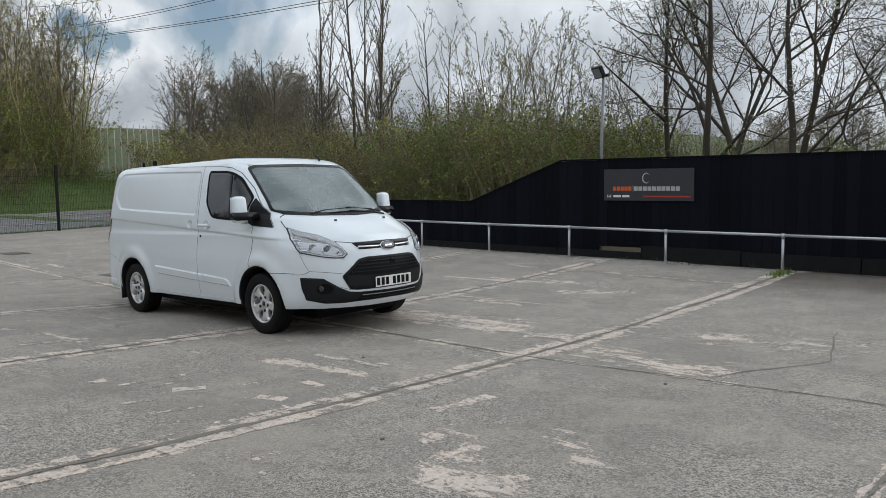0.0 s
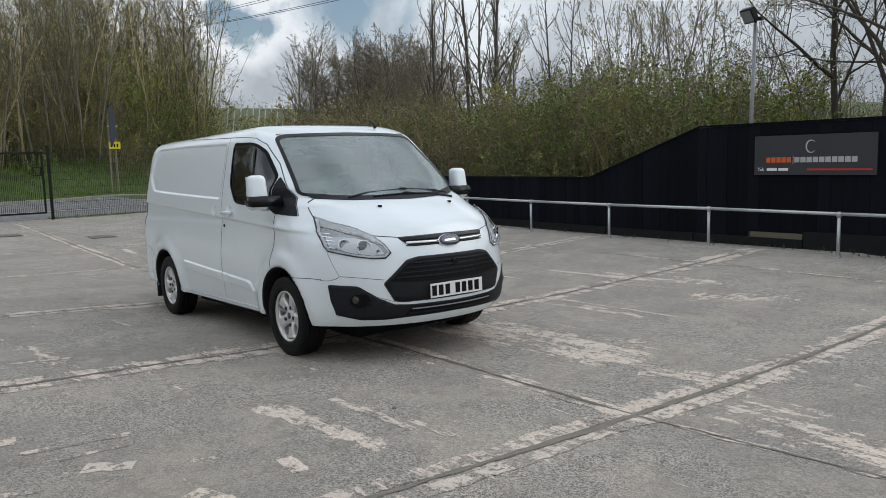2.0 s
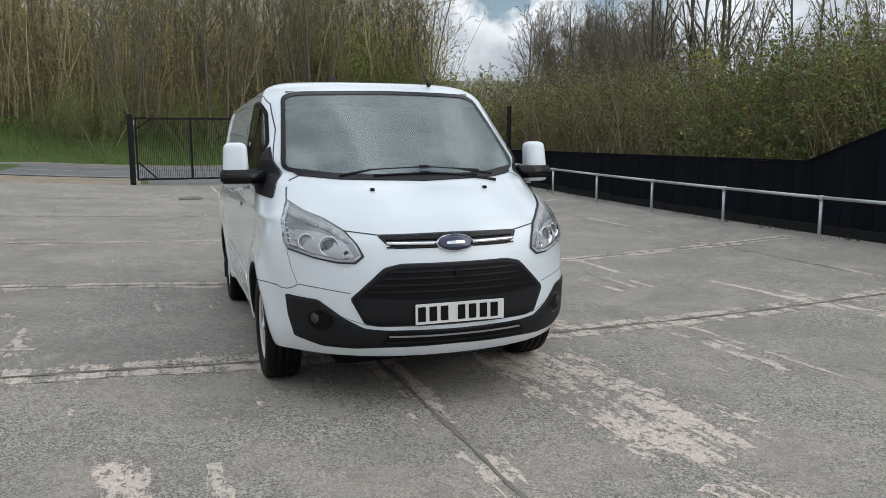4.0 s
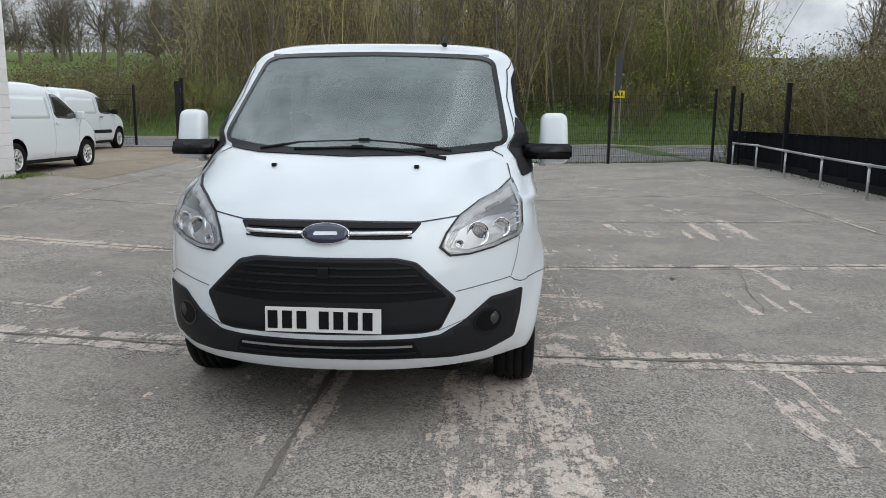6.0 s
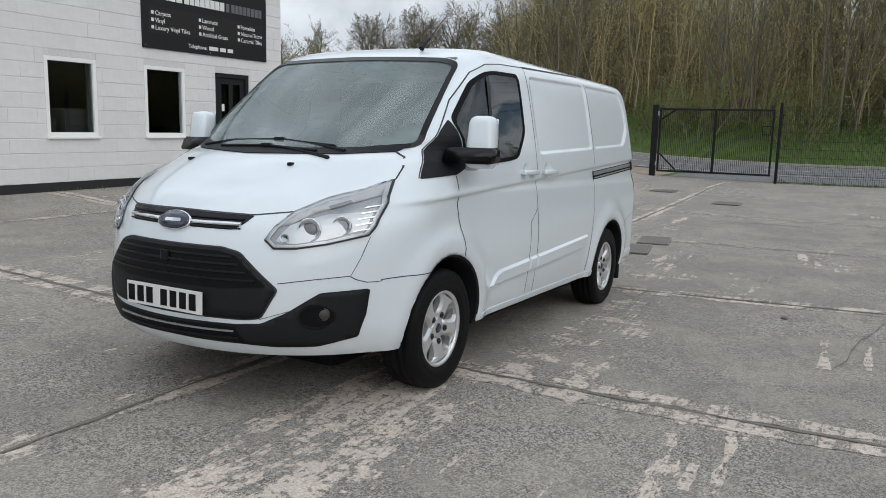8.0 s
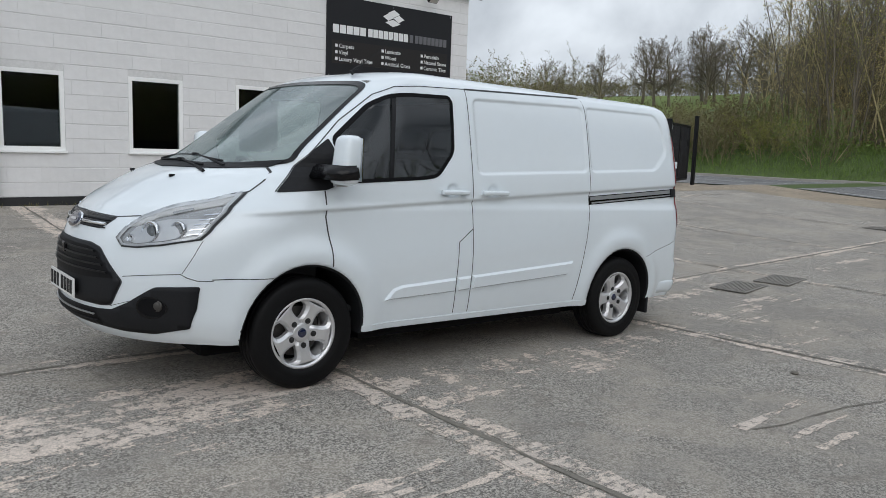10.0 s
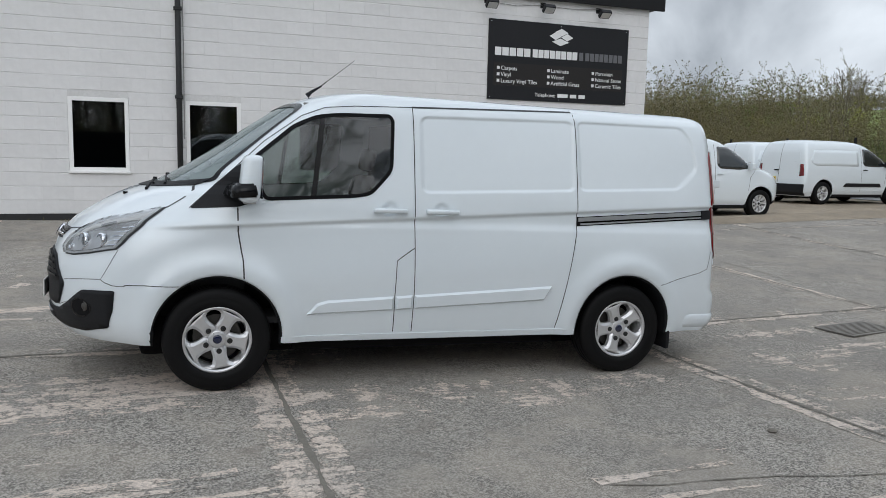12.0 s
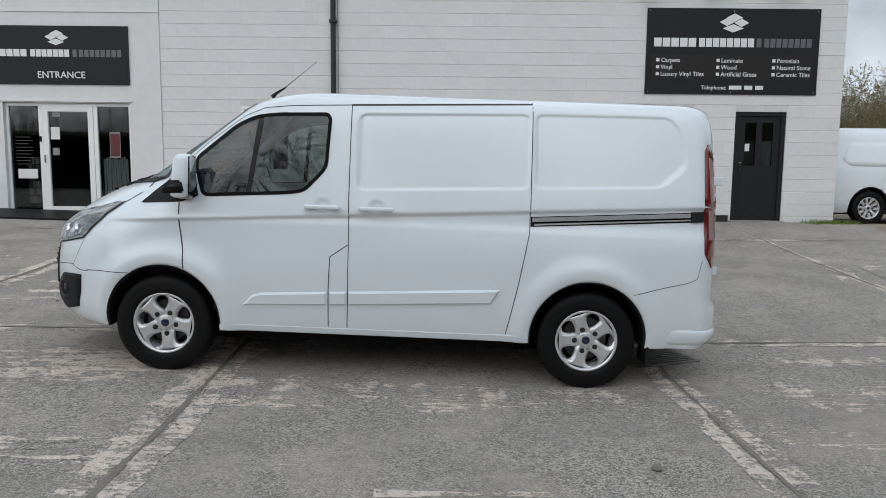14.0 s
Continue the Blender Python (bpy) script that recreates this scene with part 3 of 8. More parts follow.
for d0, d1 in ((4.2, 4.32), (11.4, 11.52)):
    strip("road_line", [[off_line(d0, y), off_line(d1, y)] for y in np.arange(-120, 120.1, 2.0)], 0.026, M["line_paint"], "worn white edge line on asphalt", "road line")
for k in range(-12, 16):
    strip("road_line", [[off_line(7.8, y), off_line(7.92, y)] for y in np.arange(k * 6.0, k * 6.0 + 4.1, 2.0)], 0.026, M["line_paint"], "worn white centre line on asphalt", "road line")
kerb_rows = [[off_line(12.0, y), off_line(12.15, y)] for y in np.arange(-80, 80.1, 2.0)]
kv, kf = [], []
for r in kerb_rows:
    for (x, y), z in ((r[0], 0.0), (r[0], 0.12), (r[1], 0.13), (r[1], 0.0)):
        kv.append((x, y, land(x, y) + z))
for i in range(len(kerb_rows) - 1):
    for k in range(3):
        kf.append((4 * i + k, 4 * i + k + 1, 4 * i + k + 5, 4 * i + k + 4))
tagged(lists("kerb", kv, kf, M["concrete_kerb"]), "pale concrete kerb along the far road edge", "kerb", kind="structure")

# ---- the white panel van ----
VAN = pose(-8.217, 6.015, -0.042, 0, -1.542, -1.172)


def table(z, *pairs):
    return float(np.interp(z, [p[0] for p in pairs], [p[1] for p in pairs]))


def soft_table(pairs):
    """A smooth curve through (z, value) pairs, as a callable."""
    xs = np.array([p[0] for p in pairs], float)
    vs = np.array([p[1] for p in pairs], float)
    d = np.diff(vs) / np.diff(xs)
    m = np.concatenate(([d[0]], np.where(d[:-1] * d[1:] > 0, 2 * d[:-1] * d[1:] / (d[:-1] + d[1:] + 1e-12), 0), [d[-1]]))

    def f(x):
        x = min(max(x, xs[0]), xs[-1])
        i = min(int(np.searchsorted(xs, x, "right")) - 1, len(xs) - 2)
        h = xs[i + 1] - xs[i]
        t = (x - xs[i]) / h
        return float((2 * t**3 - 3 * t**2 + 1) * vs[i] + (t**3 - 2 * t**2 + t) * h * m[i] + (-2 * t**3 + 3 * t**2) * vs[i + 1] + (t**3 - t**2) * h * m[i + 1])

    return f


FRONT = soft_table([(0.24, 2.36), (0.30, 2.45), (0.36, 2.505), (0.45, 2.54), (0.62, 2.545), (0.74, 2.535), (0.84, 2.515), (0.91, 2.49), (0.955, 2.465), (1.0, 2.425), (1.05, 2.375),
                    (1.08, 2.335), (1.14, 2.24), (1.205, 2.125), (1.25, 2.025), (1.29, 1.90), (1.32, 1.81), (1.42, 1.655), (1.6, 1.40), (1.76, 1.175), (1.86, 1.03), (1.905, 0.945), (1.94, 0.85), (1.965, 0.74), (1.98, 0.6), (1.992, 0.35)])
REAR = soft_table([(0.24, -2.36), (0.34, -2.42), (0.46, -2.45), (0.57, -2.445), (0.64, -2.412), (1.2, -2.40), (1.7, -2.370), (1.85, -2.35), (1.92, -2.332), (1.955, -2.295), (1.975, -2.23), (1.985, -2.12), (1.992, -1.85)])
HALF = soft_table([(0.24, 0.90), (0.32, 0.945), (0.5, 0.972), (0.7, 0.985), (0.95, 0.988), (1.06, 0.982), (1.12, 0.966), (1.2, 0.957), (1.3, 0.943), (1.5, 0.906), (1.7, 0.866), (1.82, 0.836), (1.88, 0.81),
                   (1.92, 0.775), (1.95, 0.72), (1.972, 0.64), (1.985, 0.5), (1.992, 0.34)])
NOSE = soft_table([(0.24, 0.80), (0.6, 0.85), (0.9, 0.86), (1.05, 0.90), (1.2, 0.95), (1.29, 0.80), (1.4, 0.52), (1.6, 0.42), (1.86, 0.30), (1.95, 0.28), (1.992, 0.2)])
NOSE_P = soft_table([(0.24, 2.15), (0.95, 2.12), (1.15, 2.3), (1.3, 2.3), (1.45, 2.6), (1.8, 3.0), (1.992, 2.6)])


def contour(z, n_side=300, n_front=44, n_rear=16):
    """Half of the body's outline at height z, from the middle of the tail round to the middle of the nose."""
    w, xf, xr, d, p = HALF(z), FRONT(z), REAR(z), NOSE(z), NOSE_P(z)
    out = []
    dr = min(0.24, w * 0.3)
    for k in range(n_rear):
        a = (k / n_rear) * math.pi / 2
        t = math.sin(a) ** (2 / 3.6)
        out.append((xr + dr - dr * max(0.0, 1 - t**3.6) ** (1 / 2.0), w * t))
    x0, x1 = xr + dr, xf - d
    for k in range(n_side):
        out.append((x0 + (x1 - x0) * k / n_side, w))
    for k in range(n_front + 1):
        a = (1 - k / n_front) * math.pi / 2
        t = math.sin(a) ** (2 / p) if a > 0 else 0.0
        out.append((x1 + d * math.cos(a), w * t))
    return out


def inside(poly, a, c):
    hit, n = False, len(poly)
    for i in range(n):
        (x0, y0), (x1, y1) = poly[i], poly[(i + 1) % n]
        if (y0 > c) != (y1 > c) and a < x0 + (c - y0) * (x1 - x0) / (y1 - y0):
            hit = not hit
    return hit


def flare(x, z):
    """How far the side swells over the wheels, and the pressed shoulder."""
    s = 0.0
    for xc in (1.467, -1.467):
        r = math.hypot(x - xc, z - 0.36)
        s += 0.030 * math.exp(-((r - 0.45) / 0.085) ** 2) * (1 if z > 0.2 else 0)
    return s


def nearest(poly, a, c):
    best, n = None, len(poly)
    for i in range(n):
        (x0, y0), (x1, y1) = poly[i], poly[(i + 1) % n]
        dx, dy = x1 - x0, y1 - y0
        t = min(1, max(0, ((a - x0) * dx + (c - y0) * dy) / (dx * dx + dy * dy + 1e-12)))
        q = (x0 + t * dx, y0 + t * dy)
        d = math.hypot(a - q[0], c - q[1])
        if best is None or d < best[0]:
            best = (d, q)
    return best


def rounded(poly, r, k=4):
    """A polygon with its corners rounded off."""
    out, n = [], len(poly)
    for i in range(n):
        p, q, s = Vector(poly[i - 1]), Vector(poly[i]), Vector(poly[(i + 1) % n])
        a, b = (p - q), (s - q)
        ra = min(r, a.length * 0.45, b.length * 0.45)
        a, b = q + a.normalized() * ra, q + b.normalized() * ra
        for j in range(k + 1):
            t = j / k
            out.append(tuple((1 - t) ** 2 * a + 2 * t * (1 - t) * q + t * t * b))
    return out


PANELS = [rounded(p, 0.05) for p in ([(0.145, 1.825), (0.135, 1.315), (-1.02, 1.365), (-1.015, 1.862)], [(-1.06, 1.864), (-1.97, 1.875), (-2.04, 1.78), (-2.085, 1.56), (-1.91, 1.405), (-1.07, 1.367)])]


LONG_PANEL = [rounded([(0.145, 1.825), (0.135, 1.315), (-1.02, 1.362), (-1.91, 1.405), (-2.085, 1.56), (-2.04, 1.78), (-1.97, 1.875), (-1.02, 1.862)], 0.05)]


def pressing(x, z, panels=PANELS):
    """Wheel flares, the shoulder crease with the scoop under it, and the sunk upper panels."""
    s = flare(x, z)
    t = 1.083 + (1.298 - x) * 0.058 - z
    if 0 < t < 0.5 and x < 2.0:
        s -= 0.024 * smooth01(0, 0.028, t) * (1 - smooth01(0.09, 0.42, t)) * smooth01(2.0, 1.5, x)
    if x < 0.2 and z > 1.29:
        for p in panels:
            d = nearest(p, x, z)[0] * (1 if inside(p, x, z) else -1)
            s -= 0.014 * smooth01(-0.011, 0.011, d)
    for hx in (0.371, 0.004):
        s -= 0.016 * (1 - smooth01(0.022, 0.058, math.hypot((x - hx) * 0.9, z - 1.197)))
    return s


LEVELS = [0.305 + 0.018 * k for k in range(34)] + [0.915 + 0.010 * k for k in range(38)] + [1.295 + 0.006 * k for k in range(22)] + [1.43 + 0.02 * k for k in range(19)] + [1.81 + 0.007 * k for k in range(11)] + [1.89, 1.898, 1.91, 1.922, 1.934, 1.945, 1.955, 1.963, 1.97, 1.976, 1.981, 1.985, 1.988, 1.99, 1.992]


def body_points(panels):
    rows = []
    for z in LEVELS:
        half = []
        for x, y in contour(z):
            y2 = y + (pressing(x, z, panels) if y > 0.70 and z < 1.9 else 0.0) * smooth01(0.70, 0.80, y)
            half.append((x, y2, z))
        rows.append(half)
    return rows


BODY_ROWS, FAR_ROWS = body_points(PANELS), body_points(LONG_PANEL)
N_HALF = len(BODY_ROWS[0])


def shell_lists(rows, far):
    """Whole closed skin from the half outlines."""
    verts, n = [], N_HALF
    for half, other in zip(rows, far):
        verts += half + [(x, -y, z) for x, y, z in other[-2:0:-1]]
    m = 2 * n - 2
    faces = []
    for j in range(len(rows) - 1):
        for i in range(m):
            k = (i + 1) % m
            faces.append((j * m + i, j * m + k, (j + 1) * m + k, (j + 1) * m + i))
    faces.append(tuple((len(rows) - 1) * m + i for i in range(m)))
    faces = [tuple(f[::-1]) for f in faces]
    return verts, faces


from mathutils.bvhtree import BVHTree
SKIN_V, SKIN_F = shell_lists(BODY_ROWS, FAR_ROWS)
SKIN = BVHTree.FromPolygons(SKIN_V, SKIN_F)


def inset(poly, d):
    """The polygon drawn in by d (out, where d is below nought)."""
    area = sum(poly[i][0] * poly[(i + 1) % len(poly)][1] - poly[(i + 1) % len(poly)][0] * poly[i][1] for i in range(len(poly)))
    s = 1 if area > 0 else -1
    out, n = [], len(poly)
    for i in range(n):
        p, q, r = Vector(poly[i - 1]), Vector(poly[i]), Vector(poly[(i + 1) % n])
        e, f = (q - p).normalized(), (r - q).normalized()
        ne, nf = Vector((-e.y, e.x)) * s, Vector((-f.y, f.x)) * s
        b = ne + nf
        b = b.normalized() / max(0.5, b.normalized().dot(ne)) if b.length > 1e-6 else ne
        out.append(tuple(q + b * d))
    return out


SIDE_L, SIDE_R, AHEAD, ASTERN = Vector((0, -1, 0)), Vector((0, 1, 0)), Vector((-1, 0, 0)), Vector((1, 0, 0))
CORNER_L, CORNER_R = Vector((-0.72, -0.69, 0)).normalized(), Vector((-0.72, 0.69, 0)).normalized()


def cast(a, c, way, off):
    """The point of the skin met when looking along way, at a across and c up, moved out by off."""
    right = Vector((-way.y, way.x, 0))
    if abs(way.y) > 0.9:
        right = Vector((1, 0, 0))
    elif abs(way.x) > 0.9:
        right = Vector((0, 1, 0))
    else:
        right = Vector((-way.y, way.x, 0)) if way.y < 0 else Vector((way.y, -way.x, 0))
    start = right * a + Vector((0, 0, c)) - way * 6
    hit = SKIN.ray_cast(start, way)
    if hit[0] is None:
        near = SKIN.find_nearest(start + way * 5.0)
        return near[0] + near[1] * off
    nrm = hit[1]
    if nrm.dot(way) > 0:
        nrm = -nrm
    return hit[0] + nrm * off


def drape(poly, way, off=0.004, thick=0.006, step=0.05):
    """A patch of sheet cut to a polygon and laid on the skin, off proud of it, with a turned-in rim."""
    bm = bmesh.new()
    f = bm.faces.new([bm.verts.new((a, c, 0)) for a, c in poly])
    a0, a1 = min(p[0] for p in poly), max(p[0] for p in poly)
    c0, c1 = min(p[1] for p in poly), max(p[1] for p in poly)
    for lo, hi, no in ((a0, a1, (1, 0, 0)), (c0, c1, (0, 1, 0))):
        k = int((hi - lo) / step)
        for i in range(1, k + 1):
            at = lo + (hi - lo) * i / (k + 1)
            bmesh.ops.bisect_plane(bm, geom=bm.verts[:] + bm.edges[:] + bm.faces[:], plane_co=Vector(no) * at, plane_no=no, dist=1e-5)
    rim = [e for e in bm.edges if len(e.link_faces) == 1]
    for v in bm.verts:
        v.co = cast(v.co.x, v.co.y, way, off)
    bmesh.ops.recalc_face_normals(bm, faces=bm.faces)
    if bm.faces and sum(f.normal.dot(way) * f.calc_area() for f in bm.faces) > 0:
        bmesh.ops.reverse_faces(bm, faces=bm.faces)
    if thick:
        r = bmesh.ops.extrude_edge_only(bm, edges=[e for e in bm.edges if len(e.link_faces) == 1])
        new_v = [g for g in r["geom"] if isinstance(g, bmesh.types.BMVert)]
        for v in new_v:
            near = SKIN.find_nearest(v.co)
            v.co = v.co - (v.co - near[0]).normalized() * thick if (v.co - near[0]).length > 1e-6 else v.co + way * thick
    return bm


def ring(outer, inner, way, off, thick=0.0):
    """A band of sheet between two outlines with the same number of corners."""
    bm = bmesh.new()
    o = [bm.verts.new(cast(a, c, way, off)) for a, c in outer]
    i = [bm.verts.new(cast(a, c, way, off)) for a, c in inner]
    n = len(o)
    for k in range(n):
        bm.faces.new((o[k], o[(k + 1) % n], i[(k + 1) % n], i[k]))
    return bm


def dense(poly, step=0.04, closed=True):
    out = []
    n = len(poly)
    for i in range(n if closed else n - 1):
        p, q = Vector(poly[i]), Vector(poly[(i + 1) % n])
        k = max(1, int((q - p).length / step))
        out += [tuple(p.lerp(q, j / k)) for j in range(k)]
    if not closed:
        out.append(tuple(poly[-1]))
    return out


def evened(bm, turns=14):
    """A pane freed of small ripples: its inner corners drawn towards their neighbours."""
    bmesh.ops.triangulate(bm, faces=[f for f in bm.faces if len(f.verts) > 4])
    inner = [v for v in bm.verts if not v.is_boundary]
    for _ in range(turns):
        bmesh.ops.smooth_vert(bm, verts=inner, factor=0.5, use_axis_x=True, use_axis_y=True, use_axis_z=True)
    return bm


def moulding(poly, way, out=0.018, slope=0.014):
    """A raised strip on the skin with a flat face and sloping sides."""
    outer = dense(poly, 0.06)
    inner = inset(outer, slope)
    bm = drape(inner, way, out, 0, 0.06)
    o = [bm.verts.new(cast(a, c, way, -0.001)) for a, c in outer]
    i = [bm.verts.new(cast(a, c, way, out)) for a, c in inner]
    fs = [bm.faces.new((o[k], o[(k + 1) % len(o)], i[(k + 1) % len(o)], i[k])) for k in range(len(o))]
    if sum(f.normal.dot(way) for f in fs if not f.normal_update()) > 0:
        bmesh.ops.reverse_faces(bm, faces=fs)
    return bm


def line_on(pts, way, width=0.006, off=0.0015):
    """A narrow dark shut line along the skin."""
    pts = dense(pts, 0.035, closed=False)
    bm = bmesh.new()
    rows = []
    for i, (a, c) in enumerate(pts):
        p, q = Vector(pts[max(i - 1, 0)]), Vector(pts[min(i + 1, len(pts) - 1)])
        d = (q - p).normalized()
        s = Vector((-d.y, d.x)) * width / 2
        rows.append([bm.verts.new(cast(a + s.x, c + s.y, way, off)), bm.verts.new(cast(a - s.x, c - s.y, way, off))])
    for r, t in zip(rows, rows[1:]):
        bm.faces.new((r[0], r[1], t[1], t[0]))
    return bm


WINDOW = rounded([(1.275, 1.487), (1.0, 1.725), (0.86, 1.79), (0.72, 1.812), (0.365, 1.825), (0.338, 1.79), (0.352, 1.45), (0.50, 1.285), (0.62, 1.268), (1.20, 1.232)], 0.05)
SCREEN = rounded([(-0.81, 1.335), (-0.55, 1.30), (-0.2, 1.285), (0.2, 1.285), (0.55, 1.30), (0.81, 1.335), (0.755, 1.62), (0.715, 1.838), (0.63, 1.868), (0.0, 1.88), (-0.63, 1.868), (-0.715, 1.838), (-0.755, 1.62)], 0.07)
ARCH_F, ARCH_R = (1.467, 0.352, 0.402), (-1.467, 0.352, 0.400)


def cut_body():
    """The skin with the wheel arches, the two door windows and the windscreen opened."""
    verts, faces = [list(v) for v in SKIN_V], SKIN_F
    hole = inset(SCREEN, 0.012)
    pane = inset(WINDOW, 0.012)
    state = []
    for v in verts:
        x, y, z = v
        gone = False
        if abs(y) > 0.62:
            for xc, zc, r in (ARCH_F, ARCH_R):
                d = math.hypot(x - xc, z - zc)
                if -0.027 < d - r < 0.007:
                    v[0], v[2] = xc + (x - xc) * r / d, zc + (z - zc) * r / d
                    d = r
                gone |= d < r - 1e-4
            if 0.28 < x < 1.35 and 1.18 < z < 1.87 and abs(y) > HALF(z) - 0.075:
                d, q = nearest(pane, x, z)
                within = inside(pane, x, z)
                if d < (0.026 if within else 0.006):
                    v[0], v[2] = q
                    v[1] = cast(q[0], q[1], SIDE_L, 0).y * (1 if y > 0 else -1)
                else:
                    gone |= within
        state.append(gone)
    for i, v in enumerate(verts):
        x, y, z = v
        if x > 0.85 and z > 1.26 and abs(y) < 0.86:
            d, q = nearest(hole, y, z)
            within = inside(hole, y, z)
            if d < (0.026 if within else 0.006):
                p = cast(q[0], q[1], AHEAD, 0)
                v[0], v[1], v[2] = p
            elif within:
                state[i] = True
    keep = [f for f in faces if not any(state[i] for i in f)]
    return verts, keep


van = thing("panel_van", "white panel van with black lower bumper parked on the worn yard", "van", at=VAN)
FRONT_DOOR = [(1.36, 1.44), (1.19, 1.6), (0.95, 1.78), (0.8, 1.845), (0.6, 1.868), (0.205, 1.886), (0.195, 1.224), (0.187, 0.36), (1.0, 0.345), (1.13, 0.53), (1.313, 0.717), (1.322, 0.879), (1.352, 1.023), (1.357, 1.182)]
SLIDE_DOOR = [(0.205, 1.886), (-1.035, 1.937), (-1.04, 1.3), (-1.041, 1.07), (-0.978, 0.70), (-0.908, 0.375), (0.187, 0.36), (0.195, 1.224)]
BONNET = [(-0.41, 0.985), (0, 0.992), (0.41, 0.985), (0.577, 1.004), (0.667, 1.068), (0.755, 1.107), (0.822, 1.16), (0.80, 1.23), (0.765, 1.28), (0.70, 1.297), (0.0, 1.272), (-0.70, 1.297), (-0.765, 1.28), (-0.80, 1.23), (-0.822, 1.16),
          (-0.755, 1.107), (-0.667, 1.068), (-0.577, 1.004)]


def split_body():
    """The opened skin, shared out between body, doors and bonnet; all keep the whole skin's normals."""
    verts, faces = cut_body()
    whole = bpy.data.meshes.new("skin")
    whole.from_pydata(verts, [], faces)
    normals = [v.normal.copy() for v in whole.vertices]
    bpy.data.meshes.remove(whole)
    sets = {"body": [], "bonnet": [], "front_door": [], "front_door.R": [], "sliding_door": []}
    for f in faces:
        x, y, z = (sum(verts[i][k] for i in f) / len(f) for k in range(3))
        if x > 1.5 and abs(y) < 0.83 and inside(BONNET, y, z):
            sets["bonnet"].append(f)
        elif abs(y) > 0.75 and inside(FRONT_DOOR, x, z):
            sets["front_door" if y > 0 else "front_door.R"].append(f)
        elif y > 0.75 and inside(SLIDE_DOOR, x, z):
            sets["sliding_door"].append(f)
        else:
            sets["body"].append(f)
    made = {}
    for name, fs in sets.items():
        used = sorted({i for f in fs for i in f})
        at = {o: k for k, o in enumerate(used)}
        me = bpy.data.meshes.new(name)
        me.from_pydata([verts[i] for i in used], [], [tuple(at[i] for i in f) for f in fs])
        made[name] = mesh_part(name.replace(".R", ""), me, M["van_white"], van, smooth=True)
        me.normals_split_custom_set_from_vertices([normals[i] for i in used])
    return made


skin = split_body()
body = skin["body"]


